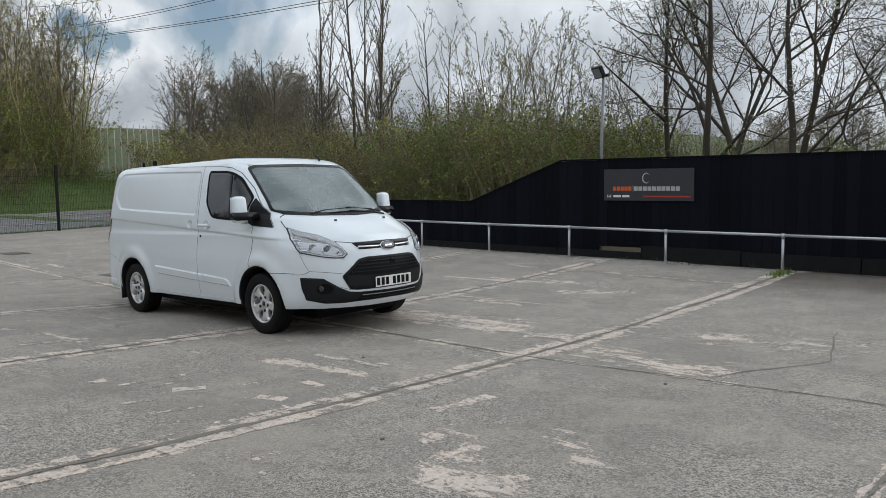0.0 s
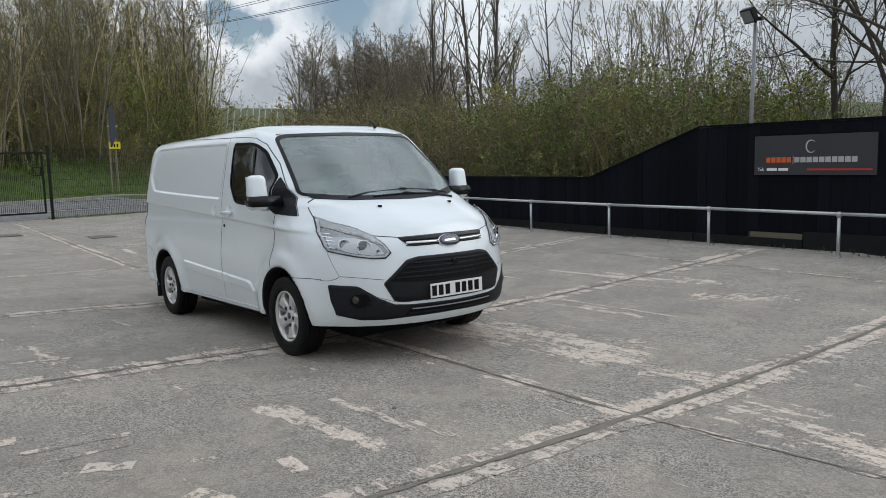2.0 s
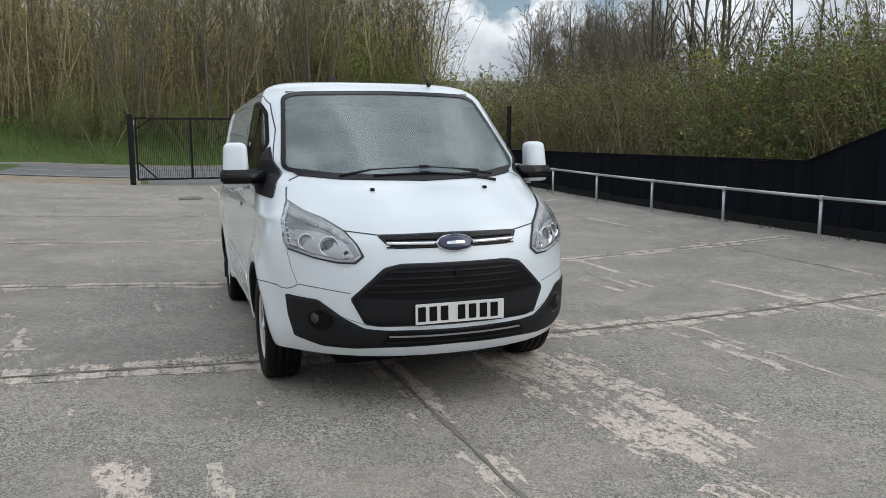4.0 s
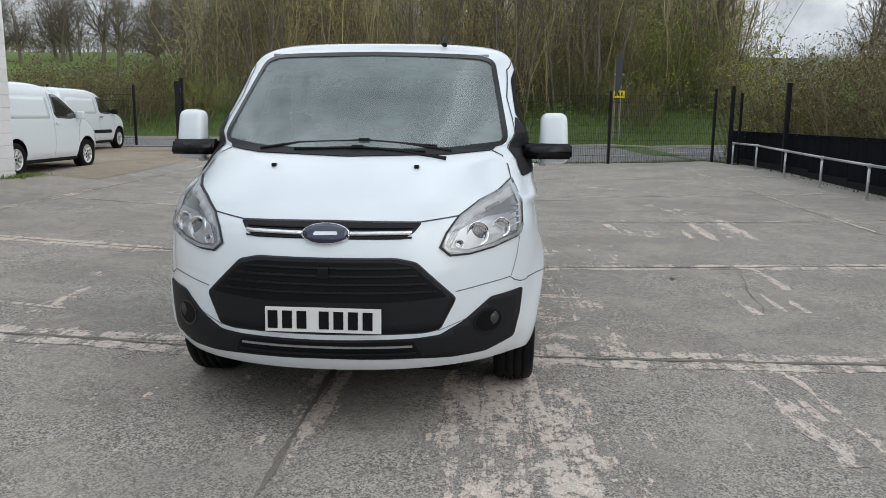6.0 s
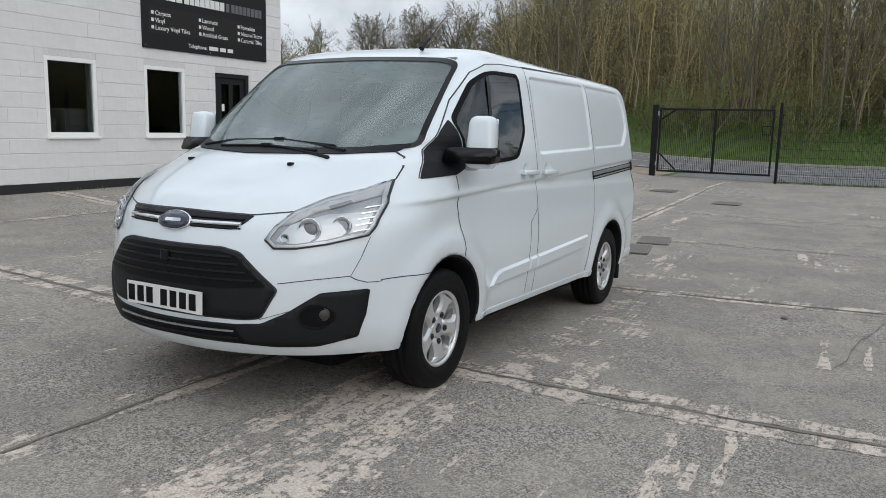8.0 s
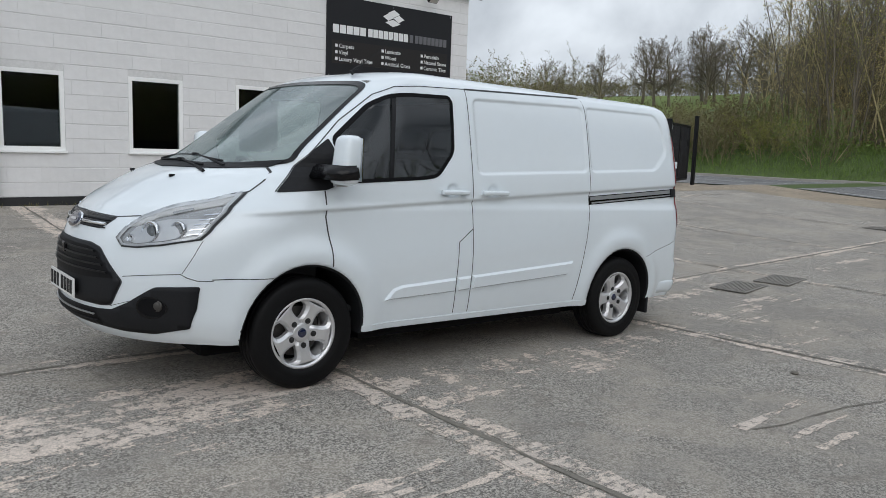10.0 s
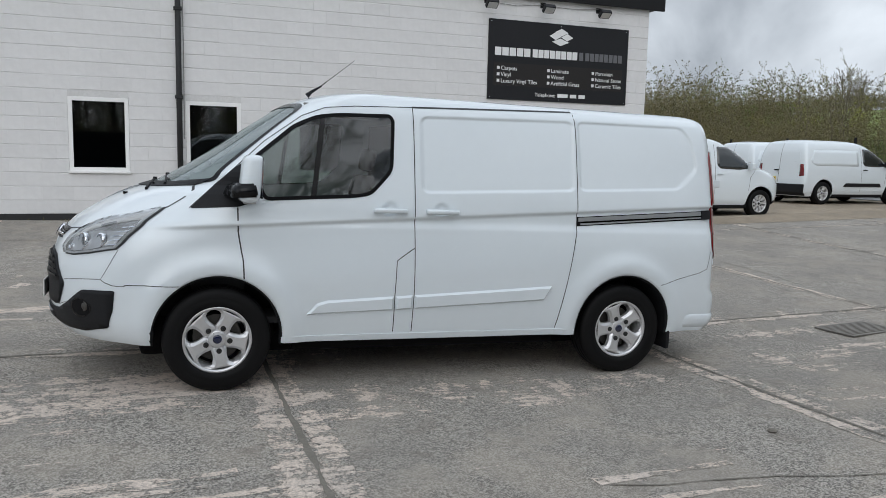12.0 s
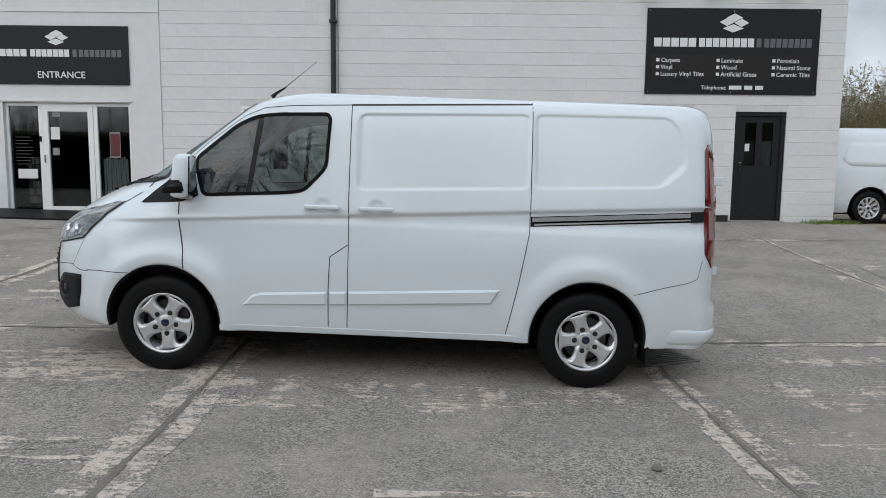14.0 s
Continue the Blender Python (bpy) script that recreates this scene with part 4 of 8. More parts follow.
def van_details():
    both = ((1, SIDE_L), (-1, SIDE_R))
    door = {1: skin["front_door"], -1: skin["front_door.R"]}
    W = M["van_white"]
    flip = lambda poly, s: [(s * a, c) for a, c in poly]
    # shut lines
    for s, way in both:
        part("shut_line", line_on([(1.645, 1.168), (1.36, 1.44), (1.19, 1.605), (0.95, 1.785), (0.8, 1.847), (0.6, 1.869), (0.205, 1.887)], way, 0.005), M["gap"], body)
        part("shut_line", line_on([(0.203, 1.887), (0.195, 1.224), (0.188, 0.94), (0.184, 0.62), (0.187, 0.36)], way), M["gap"], body)
        part("shut_line", line_on([(1.357, 1.182), (1.352, 1.03), (1.335, 0.93), (1.32, 0.85), (1.313, 0.735)], way, 0.009), M["gap"], body)
        part("shut_line", line_on([(2.02, 0.683), (1.9, 0.689), (1.70, 0.688)], way, 0.005), M["gap"], body)
        part("shut_line", line_on([(-1.757, 0.677), (-2.12, 0.77), (-2.183, 0.80), (-2.21, 0.93)], way, 0.004), M["gap"], body)
        part("roof_channel", line_on([(0.205, 1.887), (-1.035, 1.937)], way, 0.012 if s > 0 else 0.005), M["gap"], body)
        # side mouldings
        part("side_moulding", moulding([(0.915, 0.492), (0.846, 0.567), (0.779, 0.587), (0.325, 0.611), (0.325, 0.513)], way), W, door[s])
        part("side_moulding", moulding([(0.18, 0.618), (-0.861, 0.674), (-0.80, 0.568), (0.18, 0.52)], way), W, skin["sliding_door"] if s > 0 else body)
        part("side_moulding", moulding([(0.315, 0.611), (0.192, 0.618), (0.192, 0.52), (0.315, 0.513)], way), W, body)
        # door window: seal, pane, divider, black quarter trim
        win = dense(WINDOW, 0.05)
        part("window_seal", ring(inset(win, -0.004), inset(win, 0.020), way, 0.003), M["seal"], door[s])
        pane = part("window_glass", evened(drape(inset(WINDOW, 0.010), way, 0.0, 0, 0.06)), M["side_glass"], door[s], "reflecting tinted side glass", smooth=True)
        pane.visible_shadow = False
        part("window_bar", drape([(0.835, 1.80), (0.800, 1.80), (0.865, 1.26), (0.90, 1.26)], way, 0.001, 0, 0.06), M["gloss_black"], door[s])
        part("mirror_trim", drape(rounded([(1.64, 1.165), (1.37, 1.425), (1.285, 1.49), (1.225, 1.232), (1.345, 1.187)], 0.012), way, 0.006, 0.004, 0.03), M["black_plastic"], door[s], "black plastic quarter trim")
        # handle
        for hx, who in ((0.371, door[s]),) + (((0.004, skin["sliding_door"]),) if s > 0 else ()):
            c0 = cast(hx + 0.1, 1.188, way, 0.0)
            hb = cube(hx - 0.118, hx + 0.118, c0.y + s * 0.012, c0.y + s * 0.042, 1.172, 1.204, 0.012)
            box(hb, hx - 0.112, hx - 0.07, c0.y - s * 0.01, c0.y + s * 0.03, 1.174, 1.202, 0.006)
            box(hb, hx + 0.07, hx + 0.112, c0.y - s * 0.01, c0.y + s * 0.03, 1.174, 1.202, 0.006)
            part("door_handle", hb, W, who, smooth=True)
        if s < 0:
            lk = turned([(0, 0.004), (0.014, 0.004), (0.016, 0.0), (0.016, -0.004)], 16)
            c0 = cast(0.255, 1.06, way, 0.003)
            bmesh.ops.transform(lk, matrix=pose(c0.x, c0.y, c0.z, 0, 0, 180), verts=lk.verts)
            part("door_lock", lk, M["gloss_black"], door[s])
        # sill strip, arch lip and liner
        part("sill", drape([(1.07, 0.348), (-1.06, 0.352), (-1.06, 0.312), (1.07, 0.312)], way, 0.006, 0.01, 0.08), W, body)
        for xc, zc, r in (ARCH_F, ARCH_R):
            bm = bmesh.new()
            hub_v = bm.verts.new((xc, s * 0.55, zc - 0.05))
            prev = None
            for k in range(41):
                a = math.radians(-8 + 196 * k / 40)
                px, pz = xc + r * math.cos(a), zc + r * math.sin(a)
                c = cast(xc + (r + 0.006) * math.cos(a), max(0.306, zc + (r + 0.006) * math.sin(a)), way, 0.0)
                row = [bm.verts.new((px, c.y, pz)), bm.verts.new((xc + (r - 0.012) * math.cos(a), c.y - s * 0.012, zc + (r - 0.012) * math.sin(a))), bm.verts.new((xc + (r - 0.006) * math.cos(a), s * 0.55, zc + (r - 0.006) * math.sin(a)))]
                if prev:
                    bm.faces.new((prev[0], prev[1], row[1], row[0]))
                    bm.faces.new((prev[1], prev[2], row[2], row[1]))
                    bm.faces.new((prev[2], hub_v, row[2]))
                prev = row
            part("wheel_arch_liner", bm, M["black_plastic"], body, "black wheel arch liner")
        # mud flap behind the rear wheel
        part("mud_flap", cube(-1.905, -1.875, s * 0.85 - 0.13, s * 0.85 + 0.12, 0.17, 0.50, 0.012), M["black_plastic"], body, "black rubber mud flap")
        # tail lamp on the rear corner
        lamp_poly = rounded([(-2.205, 1.655), (-2.235, 1.715), (-2.285, 1.64), (-2.345, 1.30), (-2.352, 1.05), (-2.30, 0.86), (-2.225, 0.965), (-2.215, 1.20)], 0.02)
        tl = part("tail_lamp", drape(lamp_poly, way, 0.008, 0.012, 0.04), M["red_lens"], body, "tall red tail lamp with a pale lower lens", smooth=True)
        part("lamp_lens", drape(rounded([(-2.235, 1.62), (-2.262, 1.60), (-2.31, 1.36), (-2.258, 1.30)], 0.01), way, 0.013, 0.006, 0.04), M["clear_red"], tl)
        part("lamp_lens", drape(rounded([(-2.25, 1.26), (-2.315, 1.25), (-2.325, 1.06), (-2.255, 1.06)], 0.01), way, 0.013, 0.006, 0.04), M["clear_red"], tl)
        for hz in (1.46, 0.84):
            part("door_hinge", cube(-2.362, -2.28, s * 0.80 - 0.03, s * 0.80 + 0.03, hz - 0.03, hz + 0.03, 0.008), W, body)
        # door mirror
        cap = bmesh.new()
        box(cap, -0.062, 0.062, -0.088, 0.088, -0.145, 0.145)
        for v in cap.verts:
            v.co.x += -0.10 * (v.co.z + 0.145) * 0.35 + (0.02 if v.co.z < 0 else 0)
            v.co.y *= 1.0 if v.co.z < 0 else 0.84
        bmesh.ops.bevel(cap, geom=list(cap.edges), offset=0.042, segments=4, affect="EDGES", profile=0.5)
        bmesh.ops.transform(cap, matrix=pose(1.285, s * 1.07, 1.37, 0, 0, 6 * s), verts=cap.verts)
        mirror = part("door_mirror", cap, W, door[s], "white mirror housing on a black arm", smooth=True)
        arm = prism([(1.455, 1.252), (1.415, 1.338), (1.32, 1.345), (1.30, 1.262)], s * 0.90, s * 1.172, "y", 0.012)
        for v in arm.verts:
            v.co.x -= 0.045 * (abs(v.co.y) - 0.9) / 0.225
        part("mirror_arm", arm, M["gloss_black"], mirror, smooth=True)
        part("mirror_face", prism([(1.0, 1.25), (1.14, 1.25), (1.135, 1.50), (1.01, 1.50)] if s > 0 else [(-1.14, 1.25), (-1.0, 1.25), (-1.01, 1.50), (-1.135, 1.50)], 1.222, 1.228, "x"), M["chrome"], mirror)
        part("indicator_lens", cube(1.25, 1.33, s * 1.01 - 0.02, s * 1.01 + 0.02, 1.212, 1.235, 0.006), M["sign_silver"], mirror)
        # headlamp
        HEAD = [(0.502, 0.873), (0.528, 0.935), (0.577, 1.002), (0.667, 1.066), (0.755, 1.105), (0.818, 1.158), (0.868, 1.048), (0.872, 0.94), (0.860, 0.90), (0.74, 0.860), (0.63, 0.838), (0.545, 0.836)]
        hp = flip(HEAD, s)
        hd = dense(hp, 0.03)
        lamp = part("headlamp", drape(hp, AHEAD, 0.003, 0, 0.03), M["lamp_bowl"], body, "clear headlamp with chrome reflectors", smooth=True)
        part("lamp_gasket", ring(inset(hd, -0.005), inset(hd, 0.003), AHEAD, 0.004), M["gap"], lamp)
        part("lamp_rim", ring(inset(hd, 0.004), inset(hd, 0.016), AHEAD, 0.010), M["lamp_silver"], lamp, "bright lamp rim")
        bowl = [(0.545, 0.868), (0.585, 0.945), (0.70, 0.995), (0.845, 1.01), (0.85, 0.93), (0.74, 0.882), (0.62, 0.858)]
        part("lamp_bowl", drape(rounded(flip(bowl, s), 0.012), AHEAD, 0.005, 0, 0.03), M["lamp_silver"], lamp, "silver lamp bowl")
        brow = [(0.538, 0.935), (0.584, 0.995), (0.668, 1.055), (0.755, 1.093), (0.812, 1.140), (0.838, 1.085), (0.76, 1.045), (0.66, 1.0), (0.585, 0.945)]
        part("running_lamp", drape(rounded(flip(brow, s), 0.006), AHEAD, 0.008, 0.004, 0.03), M["lamp_pale"], lamp, "pale running lamp strip", smooth=True)
        part("indicator", drape(rounded(flip([(0.69, 1.030), (0.752, 1.058), (0.765, 1.048), (0.705, 1.018)], s), 0.004), AHEAD, 0.012, 0.004, 0.03), M["lamp_bowl"], lamp)
        for ya, za, rad, m_in in ((0.665, 0.925, 0.054, "lens_grey"), (0.772, 0.945, 0.044, "lamp_bowl"), (0.582, 0.885, 0.020, "brake")):
            c = cast(s * ya, za, AHEAD, 0.0)
            nrm = Vector((0.86, s * 0.42, 0.12)).normalized()
            turn = nrm.to_track_quat("Y", "Z").to_matrix().to_4x4()
            b1 = turned([(rad * 0.55, 0.0), (rad * 0.8, 0.006), (rad, 0.016), (rad * 1.06, 0.014), (rad * 1.06, -0.01)], 24)
            bmesh.ops.transform(b1, matrix=Matrix.Translation(c) @ turn, verts=b1.verts)
            part("reflector_ring", b1, M["chrome"], lamp, smooth=True)
            b2 = turned([(0, 0.012 if m_in == "lens_grey" else 0.004), (rad * 0.3, 0.010 if m_in == "lens_grey" else 0.005), (rad * 0.62, 0.005)], 24)
            bmesh.ops.transform(b2, matrix=Matrix.Translation(c) @ turn, verts=b2.verts)
            part("lamp_bulb", b2, M[m_in], lamp, smooth=True)
        for k in range(5):
            z0 = 0.915 + 0.027 * k
            part("lamp_fin", drape(flip([(0.812, z0), (0.856, z0 + 0.012), (0.858, z0 + 0.018), (0.812, z0 + 0.006)], s), AHEAD, 0.010, 0, 0.03), M["chrome"], lamp)
        cover = part("lamp_cover", drape(inset(hp, 0.004), AHEAD, 0.024, 0.018, 0.03), M["lens"], lamp, "clear plastic lens", smooth=True)
        cover.visible_shadow = False
        # bonnet edge, bumper seams, wiper jets
        part("shut_line", line_on(flip([(0.0, 0.990), (0.41, 0.984), (0.577, 1.006), (0.667, 1.070), (0.755, 1.109), (0.822, 1.163), (0.806, 1.225), (0.775, 1.275), (0.72, 1.30)], s), AHEAD, 0.006), M["gap"], body)
        part("shut_line", line_on(flip([(0.575, 0.672), (0.712, 0.694), (0.825, 0.708), (0.845, 0.69), (0.875, 0.675), (0.90, 0.674), (0.915, 0.677)], s), AHEAD, 0.004), M["gap"], body)
        part("shut_line", line_on(flip([(0.50, 0.497), (0.62, 0.54)], s), AHEAD, 0.003), M["gap"], body)
        part("shut_line", line_on(flip([(0.868, 0.893), (0.862, 0.85), (0.854, 0.80), (0.838, 0.74), (0.829, 0.712)], s), AHEAD, 0.0022), M["gap"], body)
        c = cast(s * 0.356, 1.218, AHEAD, 0.004)
        part("washer_jet", cube(c.x - 0.018, c.x + 0.014, c.y - 0.012, c.y + 0.012, c.z - 0.008, c.z + 0.010, 0.005), M["gloss_black"], skin["bonnet"])
    # left side only: sliding-door edge, fuel flap, slide rail
    part("shut_line", line_on([(-1.035, 1.95), (-1.04, 1.3), (-1.041, 1.07), (-0.978, 0.70), (-0.908, 0.36)], SIDE_L), M["gap"], body)
    part("shut_line", line_on([(0.186, 0.942), (0.312, 0.852), (0.319, 0.62), (0.318, 0.36)], SIDE_L, 0.006), M["gap"], body)
    rail = part("slide_rail", drape([(-1.046, 1.175), (-2.185, 1.248), (-2.185, 1.182), (-1.046, 1.108)], SIDE_L, 0.003, 0.006, 0.08), M["gloss_black"], body, "black and bright sliding door rail")
    part("rail_strip", drape([(-1.055, 1.170), (-2.12, 1.238), (-2.12, 1.209), (-1.055, 1.141)], SIDE_L, 0.010, 0.008, 0.08), M["rail_silver"], rail)
    part("rail_strip", drape([(-1.07, 1.128), (-2.12, 1.198), (-2.12, 1.188), (-1.07, 1.116)], SIDE_L, 0.010, 0.008, 0.08), M["rail_silver"], rail)
    part("rail_end", drape([(-2.125, 1.248), (-2.205, 1.252), (-2.205, 1.182), (-2.125, 1.178)], SIDE_L, 0.016, 0.014, 0.08), M["black_plastic"], rail)
    # upper slot and badge
    slot = rounded([(-0.418, 0.980), (-0.385, 0.940), (-0.34, 0.912), (0.34, 0.912), (0.385, 0.940), (0.418, 0.980), (0.0, 0.986)], 0.012)
    up = part("upper_grille", drape(slot, AHEAD, 0.002, 0, 0.05), M["gloss_black"], body, "black upper grille with chrome bars")
    for z0 in (0.960, 0.945, 0.918):
        part("grille_bar", drape([(-0.375, z0 - 0.003), (0.375, z0 - 0.003), (0.378, z0 + 0.003), (-0.378, z0 + 0.003)], AHEAD, 0.008, 0.01, 0.06), M["black_plastic"], up)
    for s in (1, -1):
        bar = flip([(0.105, 0.926), (0.372, 0.929), (0.376, 0.943), (0.105, 0.940)], s)
        part("chrome_bar", drape(rounded(bar, 0.004), AHEAD, 0.016, 0.014, 0.05), M["chrome"], up, "chrome grille bar", smooth=True)
    for rx, rz, out, m in ((0.109, 0.0435, 0.016, "chrome"), (0.102, 0.039, 0.021, "badge_blue")):
        oval = [(rx * math.cos(a), 0.930 + rz * math.sin(a)) for a in (2 * math.pi * k / 32 for k in range(32))]
        part("badge", drape(oval, AHEAD, out, 0.014, 0.03), M[m], up, "plain dark blue oval badge", smooth=True)
    part("badge_stroke", drape(rounded([(-0.055, 0.922), (0.055, 0.924), (0.05, 0.938), (-0.05, 0.936)], 0.006), AHEAD, 0.0225, 0, 0.03), M["chrome"], up)
    # main grille
    edge = [(-0.31, 0.826), (-0.40, 0.806), (-0.572, 0.642), (-0.505, 0.508), (-0.44, 0.498), (0.44, 0.498), (0.505, 0.508), (0.572, 0.642), (0.40, 0.806), (0.31, 0.826)]
    part("grille_gap", drape(rounded(inset(edge, -0.008), 0.02), AHEAD, 0.002, 0, 0.05), M["gap"], body)
    grille = part("grille_surround", drape(rounded(edge, 0.02), AHEAD, 0.010, 0.010, 0.05), M["black_plastic"], body, "black hexagonal grille surround", smooth=True)
    hole = [(-0.30, 0.812), (-0.385, 0.795), (-0.535, 0.655), (-0.30, 0.640), (0.30, 0.640), (0.535, 0.655), (0.385, 0.795), (0.30, 0.812)]
    part("grille_opening", drape(rounded(hole, 0.012), AHEAD, 0.013, 0, 0.05), M["ink"], grille)
    for z0, half in ((0.682, 0.49), (0.718, 0.45), (0.754, 0.41), (0.788, 0.375)):
        part("grille_bar", drape([(-half, z0 - 0.0045), (half, z0 - 0.0045), (half - 0.006, z0 + 0.0045), (-half + 0.006, z0 + 0.0045)], AHEAD, 0.022, 0.010, 0.05), M["slat"], grille)
    c = cast(0.0, 0.77, AHEAD, 0.02)
    part("camera_boss", cube(c.x - 0.01, c.x + 0.008, -0.028, 0.028, 0.742, 0.80, 0.01), M["gloss_black"], grille)
    # plate, with its characters as plain bars
    c = cast(0.0, 0.561, AHEAD, 0.0)
    plate = part("number_plate", cube(c.x + 0.012, c.x + 0.020, -0.26, 0.26, 0.505, 0.617, 0.003), M["plate_white"], body, "white number plate with black bars")
    px = c.x + 0.021
    for k, y0 in enumerate((0.20, 0.135, 0.070, 0.005, -0.095, -0.160, -0.225)):
        part("plate_bar", cube(px - 0.001, px + 0.0015, y0 - 0.022, y0 + 0.022, 0.521, 0.601), M["ink"], plate)
    # lower bumper
    low = [(0.0, 0.466), (0.40, 0.469), (0.508, 0.478), (0.612, 0.533), (0.735, 0.630), (0.884, 0.644), (0.872, 0.52), (0.845, 0.408), (0.71, 0.366), (0.56, 0.362), (0.40, 0.372), (0.0, 0.378)]
    whole = low + [(-a, c2) for a, c2 in low[-2:0:-1]]
    bumper = part("lower_bumper", drape(rounded(whole, 0.012), AHEAD, 0.008, 0.010, 0.04), M["black_plastic"], body, "black textured lower bumper", smooth=True)
    part("air_slot", drape(rounded([(-0.39, 0.458), (0.39, 0.458), (0.43, 0.384), (-0.43, 0.384)], 0.008), AHEAD, 0.011, 0, 0.05), M["ink"], bumper)
    for z0, hw, m in ((0.437, 0.385, "rail_silver"), (0.405, 0.40, "black_plastic")):
        part("slot_bar", drape([(-hw, z0 - 0.0035), (hw, z0 - 0.0035), (hw, z0 + 0.0035), (-hw, z0 + 0.0035)], AHEAD, 0.018, 0.01, 0.05), M[m], bumper)
    for s in (1, -1):
        oval = [(s * (0.715 + 0.062 * math.cos(a)), 0.515 + 0.062 * math.sin(a)) for a in (2 * math.pi * k / 24 for k in range(24))]
        part("fog_recess", ring([(a, c2) for a, c2 in oval], [(a * 1.0 + s * 0.008, 0.517 + (c2 - 0.515) * 0.82) for a, c2 in oval], AHEAD, 0.011), M["gloss_black"], bumper)
        part("fog_recess", drape([(a + s * 0.006, 0.517 + (c2 - 0.515) * 0.84) for a, c2 in oval], AHEAD, 0.0095, 0, 0.03), M["seal"], bumper)
        c = cast(s * 0.743, 0.527, AHEAD, 0.004)
        fl = turned([(0, 0.012), (0.018, 0.010), (0.026, 0.004), (0.031, 0.006), (0.033, 0.0), (0.033, -0.01)], 20)
        turn = Vector((0.85, s * 0.5, 0)).normalized().to_track_quat("Y", "Z").to_matrix().to_4x4()
        bmesh.ops.transform(fl, matrix=Matrix.Translation(c) @ turn, verts=fl.verts)
        part("fog_lamp", fl, M["brake"], bumper, "small round fog lamp", smooth=True)
    # windscreen with dark border
    scr = dense(SCREEN, 0.05)
    part("screen_border", ring(inset(scr, -0.005), inset(scr, 0.022), AHEAD, 0.003), M["gloss_black"], body, "dark windscreen border", smooth=True)
    ws = part("windscreen", evened(drape(inset(SCREEN, 0.004), AHEAD, 0.0, 0, 0.045)), M["screen"], body, "sloping windscreen reflecting grey sky", smooth=True)
    ws.visible_shadow = False
    part("screen_cowl", drape(rounded([(-0.76, 1.345), (-0.5, 1.312), (0.5, 1.312), (0.76, 1.345), (0.72, 1.30), (0.5, 1.278), (0, 1.264), (-0.5, 1.278), (-0.72, 1.30)], 0.01), AHEAD, 0.006, 0.004, 0.05), M["black_plastic"], body, "black cowl under the windscreen")
    part("sensor_pod", drape(rounded([(-0.055, 1.862), (0.055, 1.862), (0.045, 1.81), (-0.045, 1.80)], 0.012), AHEAD, -0.02, 0, 0.05), M["cab_grey"], ws)
    for pts, hub in (([(-0.50, 1.290), (-0.30, 1.322), (0.05, 1.336), (0.43, 1.312)], (0.05, 1.336)), ([(-0.30, 1.290), (0.03, 1.300), (0.38, 1.284)], (0.03, 1.300))):
        blade = [cast(a, c2, AHEAD, 0.012) for a, c2 in dense(pts, 0.06, False)]
        wiper = part("wiper", rod(blade, [0.0075] * len(blade), 6), M["black_plastic"], body, "black windscreen wiper")
        h = cast(hub[0], hub[1], AHEAD, 0.016)
        part("wiper_clip", cube(h.x - 0.014, h.x + 0.014, h.y - 0.03, h.y + 0.03, h.z - 0.009, h.z + 0.009, 0.005), M["black_plastic"], wiper)
        tail = cast(hub[0] + 0.46, hub[1] - 0.045, AHEAD, 0.008)
        part("wiper_arm", rod([h, h.lerp(tail, 0.5) + Vector((0, 0, 0.006)), tail], [0.006, 0.008, 0.011], 6), M["black_plastic"], wiper)
    # aerial
    b = Vector((0.86, 0.40, 1.945))
    aer = part("aerial", rod([b, b + Vector((-0.03, 0, 0.03)), b + Vector((-0.10, 0, 0.075))], [0.018, 0.011, 0.006], 8), M["black_plastic"], body, "black roof aerial")
    part("aerial_whip", rod([b + Vector((-0.09, 0, 0.07)), b + Vector((-0.33, 0, 0.27))], [0.0028, 0.0016], 5), M["black_plastic"], aer)
    # underside and rear
    part("underbody", cube(-1.62, 1.95, -0.58, 0.58, 0.15, 0.42, 0.05), M["seal"], body, "dark underbody")
    part("undertray", cube(-0.98, 0.98, -0.80, 0.80, 0.21, 0.33, 0.03), M["seal"], body)
    part("undertray", cube(-2.25, -1.62, -0.80, 0.80, 0.335, 0.42, 0.01), M["seal"], body)
    part("undertray", cube(1.95, 2.22, -0.45, 0.45, 0.29, 0.33, 0.01), M["seal"], body)
    part("rear_bumper_step", drape([(-0.6, 0.52), (0.6, 0.52), (0.6, 0.575), (-0.6, 0.575)], ASTERN, 0.004, 0.003, 0.08), M["black_plastic"], body)
    part("shut_line", line_on([(0.0, 1.90), (0.0, 0.56)], ASTERN, 0.008), M["gap"], body)
    # rear bumper: a squared lip wrapped round the tail
    lip = bmesh.new()
    rows = []
    for z0, out in ((0.318, -0.07), (0.335, -0.014), (0.365, 0.008), (0.40, 0.018), (0.425, 0.020), (0.44, 0.010), (0.45, -0.006)):
        half = [(x, y) for x, y in contour(0.40) if x < -1.88]
        loop = [(x, -y) for x, y in half[:0:-1]] + half
        row = []
        for x, y in loop:
            away = Vector((x + 1.6, y * 0.55, 0)).normalized() * smooth01(-1.90, -2.15, x)
            row.append(lip.verts.new((x + away.x * out, y + away.y * out, z0)))
        rows.append(row)
    for p, q in zip(rows, rows[1:]):
        for j in range(len(p) - 1):
            lip.faces.new((p[j], p[j + 1], q[j + 1], q[j]))
    bmesh.ops.recalc_face_normals(lip, faces=lip.faces)
    part("rear_bumper", lip, W, body, "white rear bumper lip", smooth=True)
